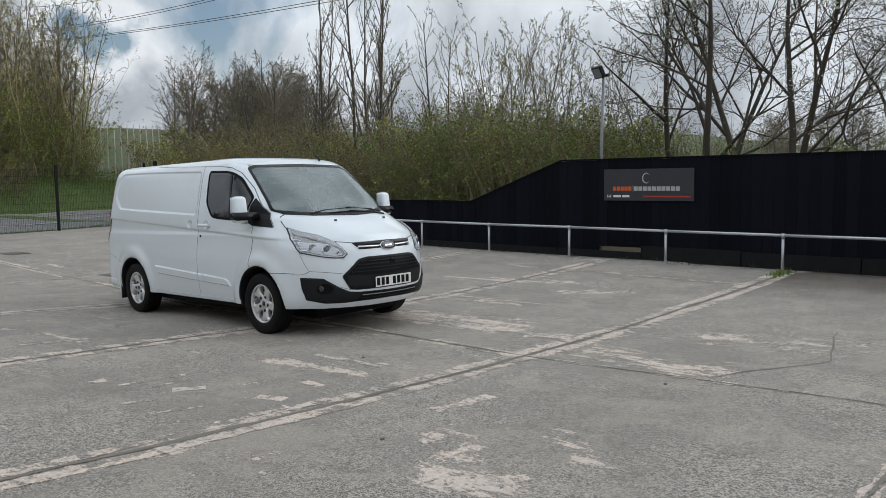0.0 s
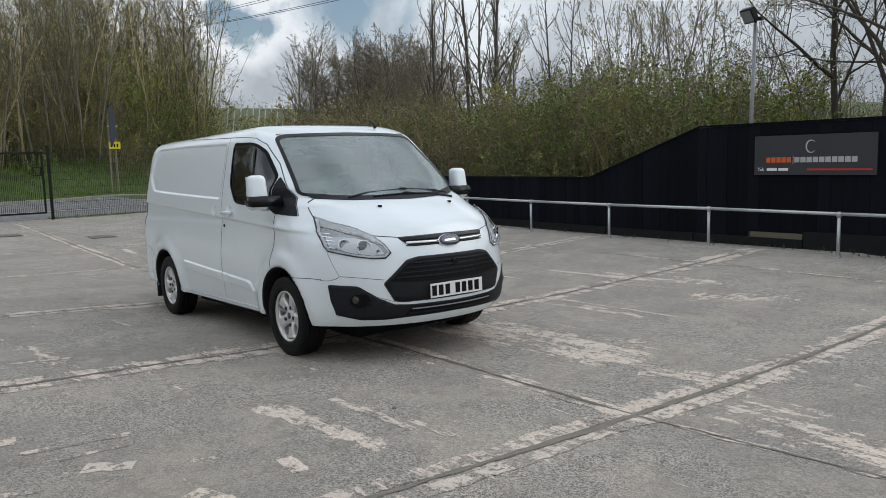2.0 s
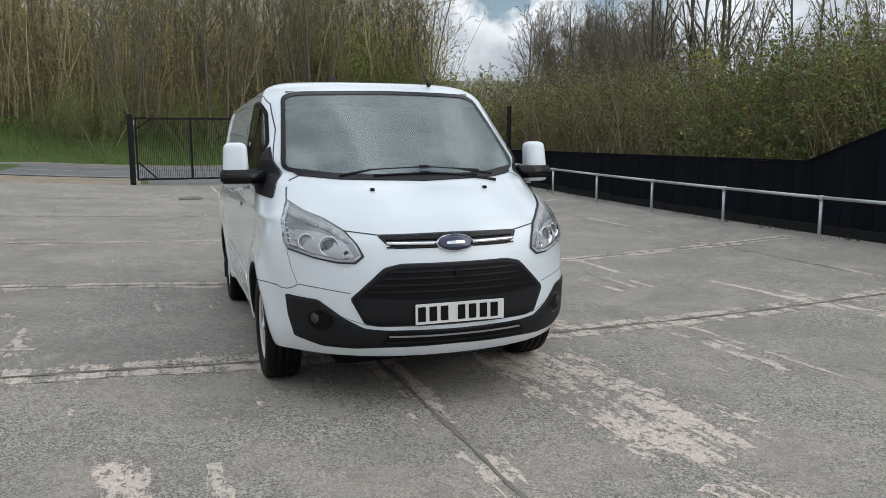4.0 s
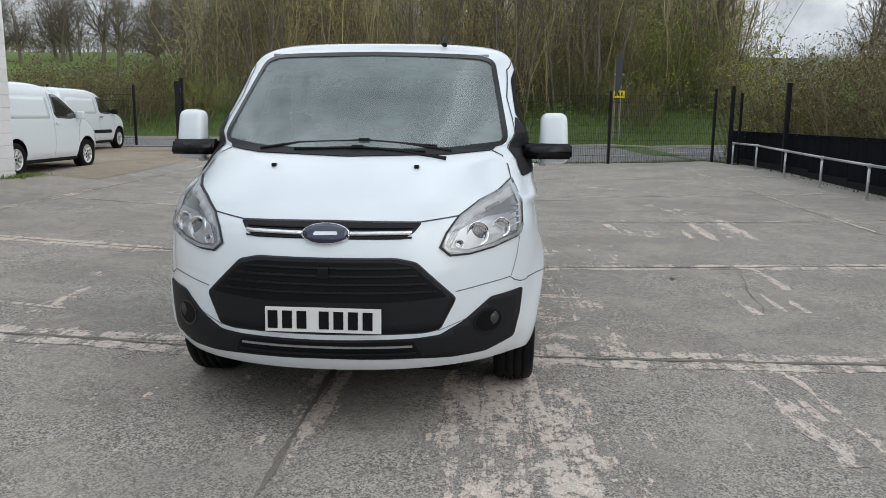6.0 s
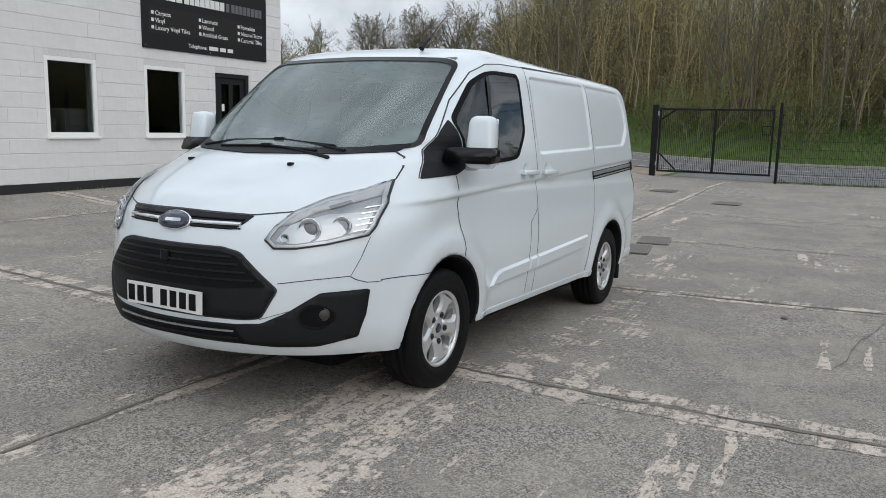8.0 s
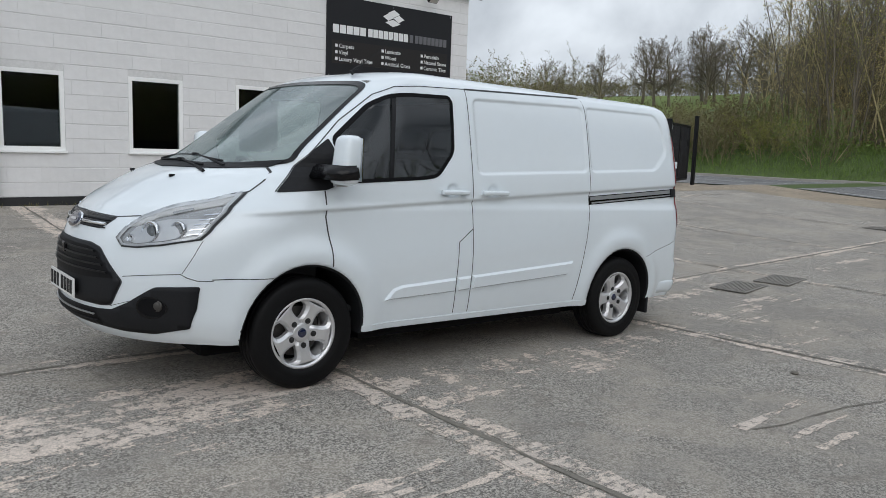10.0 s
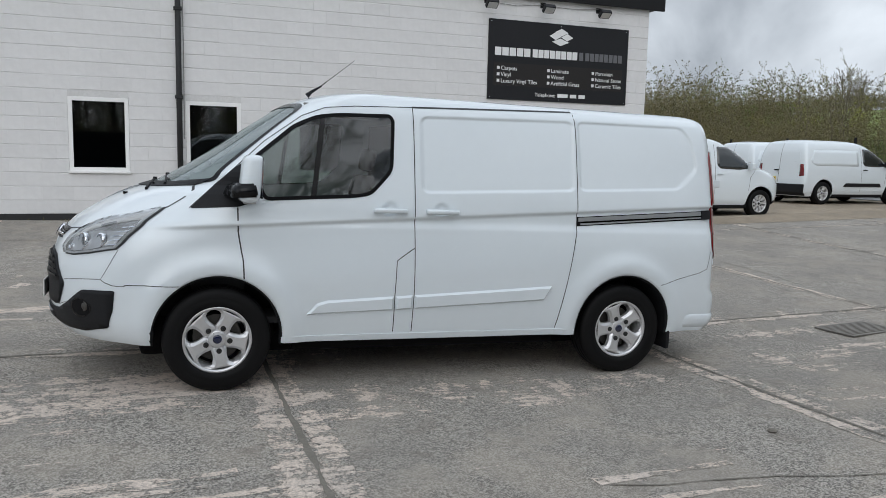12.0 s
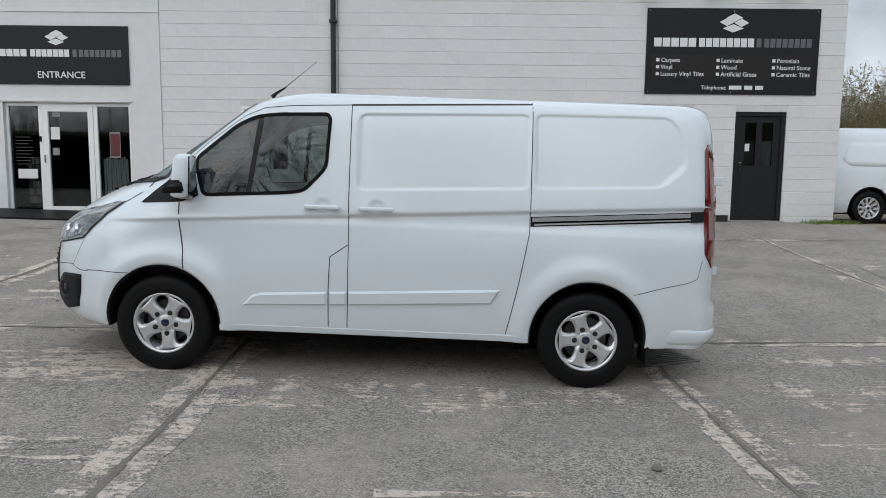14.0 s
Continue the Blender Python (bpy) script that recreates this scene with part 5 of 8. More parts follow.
    for s in (1, -1):
        part("pressed_panel", drape(rounded([(s * 0.08, 1.78), (s * 0.62, 1.74), (s * 0.68, 1.28), (s * 0.08, 1.28)], 0.05), ASTERN, 0.003, 0.006, 0.08), W, body)
    c = cast(0.0, 0.9, ASTERN, 0.0)
    part("door_handle", cube(c.x - 0.04, c.x, -0.12, 0.02, 1.0, 1.05, 0.01), M["black_plastic"], body)
    # cab
    part("bulkhead", cube(0.10, 0.13, -0.78, 0.78, 0.35, 1.80), M["cab_grey"], body, "grey bulkhead behind the seats")
    part("headlining", cube(0.12, 0.92, -0.68, 0.68, 1.86, 1.88), M["cab_light"], body)
    part("cab_floor", cube(0.12, 1.55, -0.86, 0.86, 0.42, 0.46), M["cab_grey"], body)
    dash = prism([(1.30, 0.60), (1.62, 0.60), (1.75, 1.20), (1.55, 1.262), (1.32, 1.245), (1.24, 1.10)], -0.80, 0.80, "y", 0.03)
    part("dashboard", dash, M["cab_grey"], body, "dark dashboard")
    for yc, wd in ((-0.48, 0.25), (0.25, 0.22), (0.62, 0.20)):
        seat = part("cab_seat", cube(0.35, 0.88, yc - wd, yc + wd, 0.62, 0.80, 0.05), M["seat_cloth"], body, "dark cloth cab seat", smooth=True)
        back = cube(-0.07, 0.07, -wd, wd, 0.0, 0.62, 0.06)
        bmesh.ops.transform(back, matrix=pose(0.36, yc, 0.78, 0, -14, 0), verts=back.verts)
        part("backrest", back, M["seat_cloth"], seat, smooth=True)
        head = cube(-0.05, 0.05, -0.13, 0.13, 0.0, 0.19, 0.045)
        bmesh.ops.transform(head, matrix=pose(0.22, yc, 1.42, 0, -10, 0), verts=head.verts)
        part("headrest", head, M["seat_cloth"], seat, smooth=True)
    wheel_rim = bmesh.new()
    ringpts = [(0.19 * math.cos(a), 0.19 * math.sin(a), 0) for a in (2 * math.pi * k / 28 for k in range(29))]
    tube(wheel_rim, ringpts, 0.014, 8, False)
    tube(wheel_rim, [(-0.18, 0, -0.01), (0, 0, -0.03), (0.18, 0, -0.01)], 0.016, 6)
    tube(wheel_rim, [(0, 0, -0.03), (0, -0.18, -0.01)], 0.016, 6)
    bmesh.ops.transform(wheel_rim, matrix=pose(1.14, -0.46, 1.17, 0, -58, 0), verts=wheel_rim.verts)
    part("steering_wheel", wheel_rim, M["cab_grey"], body, "black steering wheel", smooth=True)
    part("steering_column", rod([(1.14, -0.46, 1.16), (1.35, -0.46, 1.05)], 0.04, 8), M["cab_grey"], body)


def make_wheel(owner, x, y, s, turn=0.0, r=0.338, rim_r=0.212, spokes=5, plain=False):
    """A road wheel: barrel with its tyre, spokes, nuts and cap. Outside faces +y before it is turned by s."""
    m = pose(x, y, r - 0.003, 0, turn, 0 if s > 0 else 180)
    barrel = turned([(rim_r - 0.012, -0.09), (rim_r, -0.085), (rim_r - 0.014, -0.06), (rim_r - 0.03, 0.0), (rim_r - 0.012, 0.07), (rim_r + 0.004, 0.088), (rim_r + 0.004, 0.094), (rim_r - 0.008, 0.094), (rim_r - 0.016, 0.082)], 40)
    wheel = part("wheel", barrel, M["alloy"], owner, "silver alloy road wheel with black tyre", smooth=True)
    wheel.matrix_local = m
    k = r - 0.338
    tyre = turned([(rim_r - 0.006, -0.09), (rim_r + 0.02, -0.104), (0.275 + k, -0.112), (0.312 + k, -0.108), (0.330 + k, -0.094), (r - 0.002, -0.07), (r, -0.052), (r - 0.009, -0.049), (r - 0.009, -0.043), (r, -0.040),
                   (r, -0.004), (r - 0.009, -0.002), (r - 0.009, 0.004), (r, 0.006), (r, 0.040), (r - 0.009, 0.043), (r - 0.009, 0.049), (r, 0.052), (r - 0.002, 0.07), (0.330 + k, 0.094), (0.315 + k, 0.106), (0.308 + k, 0.1075), (0.304 + k, 0.1095),
                   (0.275 + k, 0.112), (0.262 + k, 0.1095), (0.258 + k, 0.111), (rim_r + 0.02, 0.106), (rim_r + 0.002, 0.094)], 64)
    part("tyre", tyre, M["tyre"], wheel, "black rubber tyre", smooth=True)
    part("brake_disc", turned([(0, 0.0), (0.15, 0.0), (0.155, -0.012), (0.155, -0.03)], 32), M["brake"], wheel)
    part("wheel_back", turned([(0.10, -0.055), (rim_r - 0.03, -0.05)], 32), M["seal"], wheel)
    for i in range(spokes):
        a0 = 2 * math.pi * i / spokes + math.pi / 2
        bm = bmesh.new()
        rows = []
        wide = 1.0 if spokes == 5 else 5 / spokes
        for rr, half, yy in ((0.045, 36, 0.060), (0.082, 35.8, 0.066), (0.096, 29, 0.070), (0.112, 23, 0.073), (0.14, 19, 0.077), (0.165, 19, 0.079), (0.182, 24, 0.079), (rim_r - 0.012, 35.5, 0.076)):
            row = []
            for u, dy in ((-1, -0.045), (-1, -0.012), (-0.62, 0.004), (0.62, 0.004), (1, -0.012), (1, -0.045)):
                a = a0 + math.radians(half * wide) * u
                row.append(bm.verts.new((rr * math.cos(a), yy + dy, rr * math.sin(a))))
            rows.append(row)
        for p, q in zip(rows, rows[1:]):
            for j in range(5):
                bm.faces.new((p[j], q[j], q[j + 1], p[j + 1]))
        bmesh.ops.recalc_face_normals(bm, faces=bm.faces)
        part("spoke", bm, M["alloy"], wheel)
    part("hub", turned([(0, 0.072), (0.05, 0.071), (0.058, 0.066), (0.06, 0.03)], 24), M["alloy"], wheel, smooth=True)
    part("hub_cap", turned([(0, 0.079), (0.022, 0.078), (0.028, 0.075), (0.029, 0.066)], 20), M["badge_blue"], wheel, "plain dark blue centre cap", smooth=True)
    for i in range(5):
        a = 2 * math.pi * i / 5 + math.pi / 2
        nut = turned([(0, 0.080), (0.007, 0.080), (0.009, 0.076), (0.010, 0.0735), (0.0175, 0.0735), (0.018, 0.060)], 12)
        bmesh.ops.transform(nut, matrix=Matrix.Translation((0.078 * math.cos(a), 0.002, 0.078 * math.sin(a))), verts=nut.verts)
        part("wheel_nut", nut, M["nut"], wheel)
    return wheel


van_details()
for wx, ang in ((1.467, 45), (-1.467, 20)):
    for s in (1, -1):
        make_wheel(van, wx, s * 0.862, s, ang)


# ---- the white block building ----
WY = -1.6
G0 = 0.36
OPENINGS = [(-5.93, -5.04, 1.15, 2.32), (-7.68, -6.80, 1.15, 2.32), (-9.47, -8.60, 1.15, 2.32), (-11.26, -10.38, 1.15, 2.32), (-13.05, -12.17, 1.15, 2.32), (-14.68, -13.78, 0.30, 2.31), (-3.09, -0.84, 0.30, 2.34)]
M["block"] = mat("white_painted_block", (0.74, 0.735, 0.735), 0.75, vary=0.06, scale=1.3, bump=0.35, bump_scale=70, obj=0.025, island=0.02)
M["render"] = mat("white_painted_render", (0.74, 0.735, 0.735), 0.8, vary=0.06, scale=0.8, bump=0.25, bump_scale=50)
M["paint_joint"] = mat("painted_mortar", (0.66, 0.655, 0.65), 0.85, vary=0.12, scale=3, bump=0.3)


def wall_core(x0, x1, z0, z1, y0, y1, holes):
    bm = bmesh.new()
    xs = sorted({x0, x1, *[h[0] for h in holes], *[h[1] for h in holes]})
    for a, b in zip(xs, xs[1:]):
        hs = [h for h in holes if h[0] < (a + b) / 2 < h[1]]
        if hs:
            box(bm, a, b, y0, y1, z0, max(z0 + 0.001, hs[0][2]))
            box(bm, a, b, y0, y1, hs[0][3], z1)
        else:
            box(bm, a, b, y0, y1, z0, z1)
    return bm


wall_front = tagged(part("wall_front", wall_core(-15.62, -3.65, 0.0, 4.50, WY - 0.25, WY - 0.006, OPENINGS[:6]), M["paint_joint"]), "white painted concrete block wall with windows", "wall", kind="structure")
wall_render = tagged(part("wall_render", wall_core(-3.65, 9.0, 0.0, 4.50, WY - 0.25, WY + 0.022, OPENINGS[6:]), M["render"]), "smooth white rendered wall at the entrance", "wall", kind="structure")
tagged(part("wall_end", cube(-15.62, -15.38, -13.0, WY - 0.25, 0.0, 4.50), M["render"]), "white painted end wall", "wall", kind="structure")
tagged(part("wall_back", cube(-15.62, 9.0, -13.25, -13.0, 0.0, 4.50), M["render"]), "white painted back wall", "wall", kind="structure")
tagged(part("wall_side", cube(9.0, 9.25, -13.25, WY, 0.0, 4.50), M["render"]), "white painted side wall", "wall", kind="structure")
# showroom surfaces behind the glass, their dimness coloured in
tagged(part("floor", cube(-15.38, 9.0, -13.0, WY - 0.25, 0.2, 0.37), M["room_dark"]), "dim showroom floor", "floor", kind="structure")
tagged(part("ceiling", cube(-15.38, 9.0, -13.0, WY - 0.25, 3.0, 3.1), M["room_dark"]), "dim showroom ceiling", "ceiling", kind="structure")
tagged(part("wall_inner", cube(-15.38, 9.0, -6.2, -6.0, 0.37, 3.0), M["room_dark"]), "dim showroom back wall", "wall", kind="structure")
roof = thing("flat_roof", "flat black-edged roof over the block building", "roof", kind="structure")
part("roof_deck", cube(-15.8, 9.4, -13.4, WY + 0.06, 4.50, 4.62, 0.01), M["dark_plinth"], roof)
part("fascia", cube(-15.9, 9.5, WY + 0.07, WY + 0.13, 4.47, 4.70, 0.01), M["black_metal"], roof, "black roof-edge fascia")
part("plinth", cube(-13.74, -3.66, WY - 0.004, WY + 0.008, 0.25, 0.475, 0.003), M["dark_plinth"], wall_front, "black painted plinth")
part("plinth", cube(-15.62, -14.72, WY - 0.004, WY + 0.008, 0.25, 0.45, 0.003), M["block"], wall_front)


def block_mesh(w, h, d=0.008, c=0.004, e=0.001):
    bm = bmesh.new()
    o = [bm.verts.new(p) for p in ((0, 0, 0), (w, 0, 0), (w, 0, h), (0, 0, h))]
    i = [bm.verts.new(p) for p in ((e, d, c), (w - e, d, c), (w - e, d, h - c), (e, d, h - c))]
    bm.faces.new(i[::-1])
    for k in range(4):
        bm.faces.new((o[k], i[k], i[(k + 1) % 4], o[(k + 1) % 4]))
    bmesh.ops.recalc_face_normals(bm, faces=bm.faces)
    return bm


def lay_blocks():
    rng = random.Random(5)
    bw, bh, joint = 0.448, 0.2165, 0.009
    faces_of = []
    for d, c, e in ((0.008, 0.006, 0.0), (0.007, 0.003, 0.0), (0.0085, 0.008, 0.001), (0.0065, 0.002, 0.0), (0.008, 0.004, 0.0005)):
        full = bpy.data.meshes.new("block")
        b0 = block_mesh(bw, bh - joint * rng.choice((0.35, 0.6, 1.0)), d, c, e)
        b0.to_mesh(full)
        b0.free()
        full.materials.append(M["block"])
        faces_of.append(full)
    rest = bmesh.new()
    singles = []
    z, row = 0.475, 0
    while z < 4.49:
        h = min(bh, 4.50 - z)
        x = -15.62 - (bw / 2 if row % 2 else 0)
        while x < -3.66:
            a, b = max(x, -15.62), min(x + bw, -3.655)
            cuts = [(a, b)]
            for h0, h1, hz0, hz1 in OPENINGS[:6]:
                if z < hz1 - 0.01 and z + h > hz0 + 0.01:
                    cuts = [q for c0, c1 in cuts for q in ((c0, min(c1, h0)), (max(c0, h1), c1)) if q[1] - q[0] > 0.02]
            for c0, c1 in cuts:
                jz, jy = rng.uniform(-0.0015, 0.0015), rng.uniform(-0.0015, 0.001)
                if abs(c1 - c0 - bw) < 1e-4 and h == bh:
                    singles.append((c0, WY - 0.006 + jy, z + jz))
                else:
                    bb = block_mesh(c1 - c0, h - joint)
                    bmesh.ops.transform(bb, matrix=Matrix.Translation((c0, WY - 0.006 + jy, z + jz)), verts=bb.verts)
                    me = bpy.data.meshes.new("t")
                    bb.to_mesh(me)
                    bb.free()
                    rest.from_mesh(me)
                    bpy.data.meshes.remove(me)
            x += bw
        z += bh
        row += 1
    singles.sort(key=lambda p: abs(p[0] + 8.5) + 0.4 * abs(p[2] - 2.0))
    for p in singles[300:]:
        n0 = len(rest.verts)
        rest.from_mesh(rng.choice(faces_of))
        rest.verts.ensure_lookup_table()
        for v in rest.verts[n0:]:
            v.co += Vector(p)
    more = part("blockwork", rest, M["block"], wall_front)
    more["kind"] = "stuff"
    for p in singles[:300]:
        ob = new("block", rng.choice(faces_of))
        ob.parent = wall_front
        ob.location = p


def window(x0, x1, z0, z1, k):
    w = thing("window_%d" % k, "white plastic framed window in a painted block wall", "window", "showroom windows", "structure")
    y = WY - 0.004
    part("window_frame", frame_bm(x0 + 0.002, x1 - 0.002, z0 + 0.002, z1 - 0.002, 0.062, y - 0.06, y + 0.008), M["white_trim"], w)
    pane = part("pane", cube(x0 + 0.06, x1 - 0.06, y - 0.034, y - 0.022, z0 + 0.06, z1 - 0.06), M["shop_glass"], w, "dark reflecting pane")
    pane.visible_shadow = False
    part("window_sill", cube(x0 - 0.015, x1 + 0.015, y - 0.03, WY + 0.05, z0 - 0.03, z0 + 0.006, 0.006), M["white_trim"], w)


M["shop_glass"] = glass("shop_glass", (0.75, 0.8, 0.8), 0.005, 0.7, 1.6)
for k, o in enumerate(OPENINGS[:5]):
    window(*o, k + 1)

# side door, dark grey, with two glazed panels
x0, x1 = -14.68, -13.78
door = thing("door_1", "dark grey wooden door with two glass panes", "door", kind="structure")
part("door_frame", frame_bm(x0 + 0.003, x1 - 0.003, 0.30, 2.307, 0.075, WY - 0.11, WY - 0.02), M["dark_grey_paint"], door)
leaf = part("door_leaf", wall_core(x0 + 0.08, x1 - 0.08, 0.385, 2.23, WY - 0.10, WY - 0.055, [(x0 + 0.19, x0 + 0.41, 1.35, 2.13), (x1 - 0.41, x1 - 0.19, 1.35, 2.13)]), M["dark_grey_paint"], door)
for a in (x0 + 0.19, x1 - 0.41):
    part("pane", cube(a, a + 0.22, WY - 0.085, WY - 0.078, 1.35, 2.13), M["shop_glass"], door)
    part("paper_sheet", cube(a + 0.01, a + 0.21, WY - 0.10, WY - 0.094, 1.36, 1.80), M["white_trim"] if a < -14.3 else M["cab_light"], door)
    part("bead", frame_bm(a, a + 0.22, 1.35, 2.13, 0.014, WY - 0.06, WY - 0.048), M["dark_grey_paint"], door)
for a, b, c, d in ((x0 + 0.17, x1 - 0.17, 0.50, 1.25),):
    part("door_panel", cube(a, b, WY - 0.058, WY - 0.050, c, d, 0.003), M["dark_grey_paint"], door)
part("door_handle", cube(x1 - 0.145, x1 - 0.115, WY - 0.055, WY - 0.01, 1.28, 1.42, 0.006), M["chrome"], door)
part("notice", cube(x1 - 0.30, x1 - 0.22, WY - 0.077, WY - 0.074, 1.62, 1.75), M["plate_white"], door)
tagged(part("doorstep", cube(x0 - 0.03, x1 + 0.03, WY - 0.2, WY + 0.02, 0.25, 0.385, 0.01), M["concrete_kerb"]), "worn concrete door step", "step", kind="structure")

# entrance: white framed glazed screen with a door
ex0, ex1 = -3.09, -0.84
entry = thing("door_2", "white framed glazed shop entrance with central door", "door", kind="structure")
ey = WY - 0.06
part("entry_frame", frame_bm(ex0 + 0.004, ex1 - 0.004, 0.36, 2.335, 0.05, ey - 0.06, ey + 0.01), M["white_trim"], entry)
for a in (-2.44, -1.46):
    part("mullion", cube(a - 0.035, a + 0.035, ey - 0.06, ey + 0.012, 0.41, 2.285, 0.006), M["white_trim"], entry)
part("door_leaf", frame_bm(-2.40, -1.50, 0.41, 2.285, 0.095, ey - 0.045, ey + 0.02), M["white_trim"], entry)
for a, b in ((-3.04, -2.475), (-2.31, -1.59), (-1.425, -0.89)):
    p = part("pane", cube(a, b, ey - 0.03, ey - 0.02, 0.42, 2.28), M["shop_glass"], entry)
    p.visible_shadow = False
part("door_handle", rod([(-1.53, ey + 0.05, 1.28), (-1.53, ey + 0.05, 1.42), (-1.53, ey + 0.02, 1.42)], 0.012, 6), M["chrome"], entry)
part("lock_box", cube(-1.47, -1.43, ey + 0.012, ey + 0.03, 1.66, 1.75, 0.004), M["ink"], entry)
for a, b, c, d, m in ((-1.78, -1.62, 1.70, 1.92, "plate_white"), (-1.76, -1.64, 1.42, 1.55, "cab_light"), (-1.35, -1.0, 1.0, 1.17, "plate_white"), (-2.86, -2.67, 1.38, 1.84, "cab_light"), (-2.85, -2.68, 1.41, 1.81, "dull_red"), (-1.8, -1.66, 2.1, 2.18, "cab_light")):
    part("sticker", cube(a, b, ey - 0.019, ey - (0.012 if m == "dull_red" else 0.016), c, d), M[m], entry)
rng = random.Random(8)
for k in range(9):
    part("text_bar", cube(-1.30 + rng.uniform(0, 0.08), -0.98, ey - 0.019, ey - 0.016, 1.25 + 0.06 * k, 1.262 + 0.06 * k), M["brake"], entry)
part("string_course", cube(ex0 - 0.06, 9.0, WY + 0.02, WY + 0.05, 2.36, 2.385), M["render"], wall_render)
part("string_course", cube(-3.66, 9.0, WY + 0.02, WY + 0.04, 3.90, 3.925), M["render"], wall_render)
mat_bm = cube(-2.55, -0.4, 0.05, 1.05, -0.02, 0.03, 0.008)
for v in mat_bm.verts:
    v.co = (v.co.x, v.co.y + WY, land(v.co.x, v.co.y + WY) + 0.012 + v.co.z)
tagged(part("door_mat", mat_bm, M["ink"]), "black rubber mat before the entrance", "door mat")

# carpet and tile samples seen through the glass
for k in range(10):
    sx = -2.52 - 0.045 * k
    tagged(part("carpet_roll", rod([(sx, ey - 0.14 - 0.02 * (k % 2), 0.372), (sx - 0.01, ey - 0.09, 1.36 + 0.02 * (k % 3))], 0.019, 8), M["white_trim"] if k % 3 else M["sign_white"]), "upright pale sample roll inside the entrance", "carpet roll", "sample rolls")
board = thing("display_board", "dark board of grey tile samples behind the glass", "display board")
part("backing", cube(-1.425, -1.12, ey - 0.16, ey - 0.12, 0.37, 1.42, 0.006), M["ink"], board)
tones = [mat("tile_sample_%d" % k, c, 0.35, vary=0.2, scale=30) for k, c in enumerate(((0.30, 0.29, 0.28), (0.12, 0.12, 0.13), (0.42, 0.38, 0.32)))]
for k in range(24):
    tx, tz = -1.405 + 0.07 * (k % 4), 0.55 + 0.14 * (k // 4)
    part("tile", cube(tx, tx + 0.062, ey - 0.119, ey - 0.108, tz, tz + 0.128, 0.002), tones[(k * 7 + k // 4) % 3], board)
M["cardboard"] = mat("brown_cardboard", (0.45, 0.31, 0.17), 0.8, vary=0.1, scale=4)
tagged(part("cardboard_box", cube(-12.80, -12.40, -2.1, -1.86, 0.37, 1.54, 0.01), M["cardboard"]), "tall brown cardboard box inside the window", "box")
tagged(part("white_tub", turned([(0, 0), (0.16, 0), (0.19, 0.1), (0.2, 0.7), (0, 0.7)], 20), M["cab_light"]), "pale round tub behind the window", "tub").matrix_world = pose(-10.95, -2.35, 0.72, 90, 0, 0)
tagged(part("arm_chair", cube(-11.42, -10.93, -2.45, -1.95, 0.37, 1.58, 0.10), M["cab_light"]), "pale upholstered chair in the showroom", "chair")

# downpipe
pipe = thing("downpipe", "dark brown rainwater pipe with brackets on the wall", "downpipe", kind="structure")
part("pipe", rod([(-6.70, WY + 0.075, 0.42), (-6.70, WY + 0.075, 4.47)], 0.045, 14), M["dark_plinth"], pipe, smooth=True)
part("pipe_shoe", rod([(-6.70, WY + 0.075, 0.50), (-6.70, WY + 0.09, 0.42), (-6.70, WY + 0.17, 0.375)], 0.05, 12), M["dark_plinth"], pipe)
for z in (0.9, 2.35, 3.75):
    part("pipe_bracket", cube(-6.765, -6.635, WY + 0.002, WY + 0.13, z, z + 0.05, 0.008), M["dark_plinth"], pipe)
part("cable", rod([(-6.775, WY + 0.02, 1.7), (-6.78, WY + 0.02, 3.2), (-6.77, WY + 0.02, 4.45)], 0.006, 5), M["cab_light"], pipe)


def shop_sign(x_left, x_right, z0, z1, rows, entrance=False):
    """A dark panel sign; the trade name becomes bars, the goods are lettered."""
    y = WY + (0.022 if entrance else 0.0)
    sg = thing("wall_sign", "dark grey wall sign with white lettering and tile emblem", "sign")
    part("sign_panel", cube(x_right, x_left, y + 0.002, y + 0.030, z0, z1, 0.003), M["sign_grey"], sg)
    f = y + 0.031
    mid = (x_left + x_right) / 2
    return sg, f, mid


def flat(name, pts, y, material, parent):
    """A thin polygon plate in the wall's plane: pts are (x, z)."""
    return part(name, prism(pts, y, y + 0.0025, "y"), material, parent)


def emblem(sg, cx, cz, s, y, material):
    for dx, dz, w in ((0.0, 0.42, 0.62), (0.55, 0.10, 0.55), (-0.52, 0.05, 0.55), (0.08, -0.35, 0.78)):
        a, b = cx + dx * s, cz + dz * s
        flat("emblem_tile", [(a - w * s, b), (a, b + 0.30 * s), (a + w * s, b), (a, b - 0.30 * s)], y, material, sg)


def name_bars(sg, x_from, widths, gaps, z0, h, y, material, step=-1):
    x = x_from
    for w, g in zip(widths, gaps):
        flat("name_bar", [(x, z0), (x + step * w, z0), (x + step * w, z0 + h), (x, z0 + h)] if step > 0 else [(x - w, z0), (x, z0), (x, z0 + h), (x - w, z0 + h)], y, material, sg)
        x += step * (w + g)


def letters(text, size, x, z, y, material, parent, bold=0.0):
    return words("letter", text, size, pose(x, y, z, 90, 0, 180), material, parent, bold=bold)


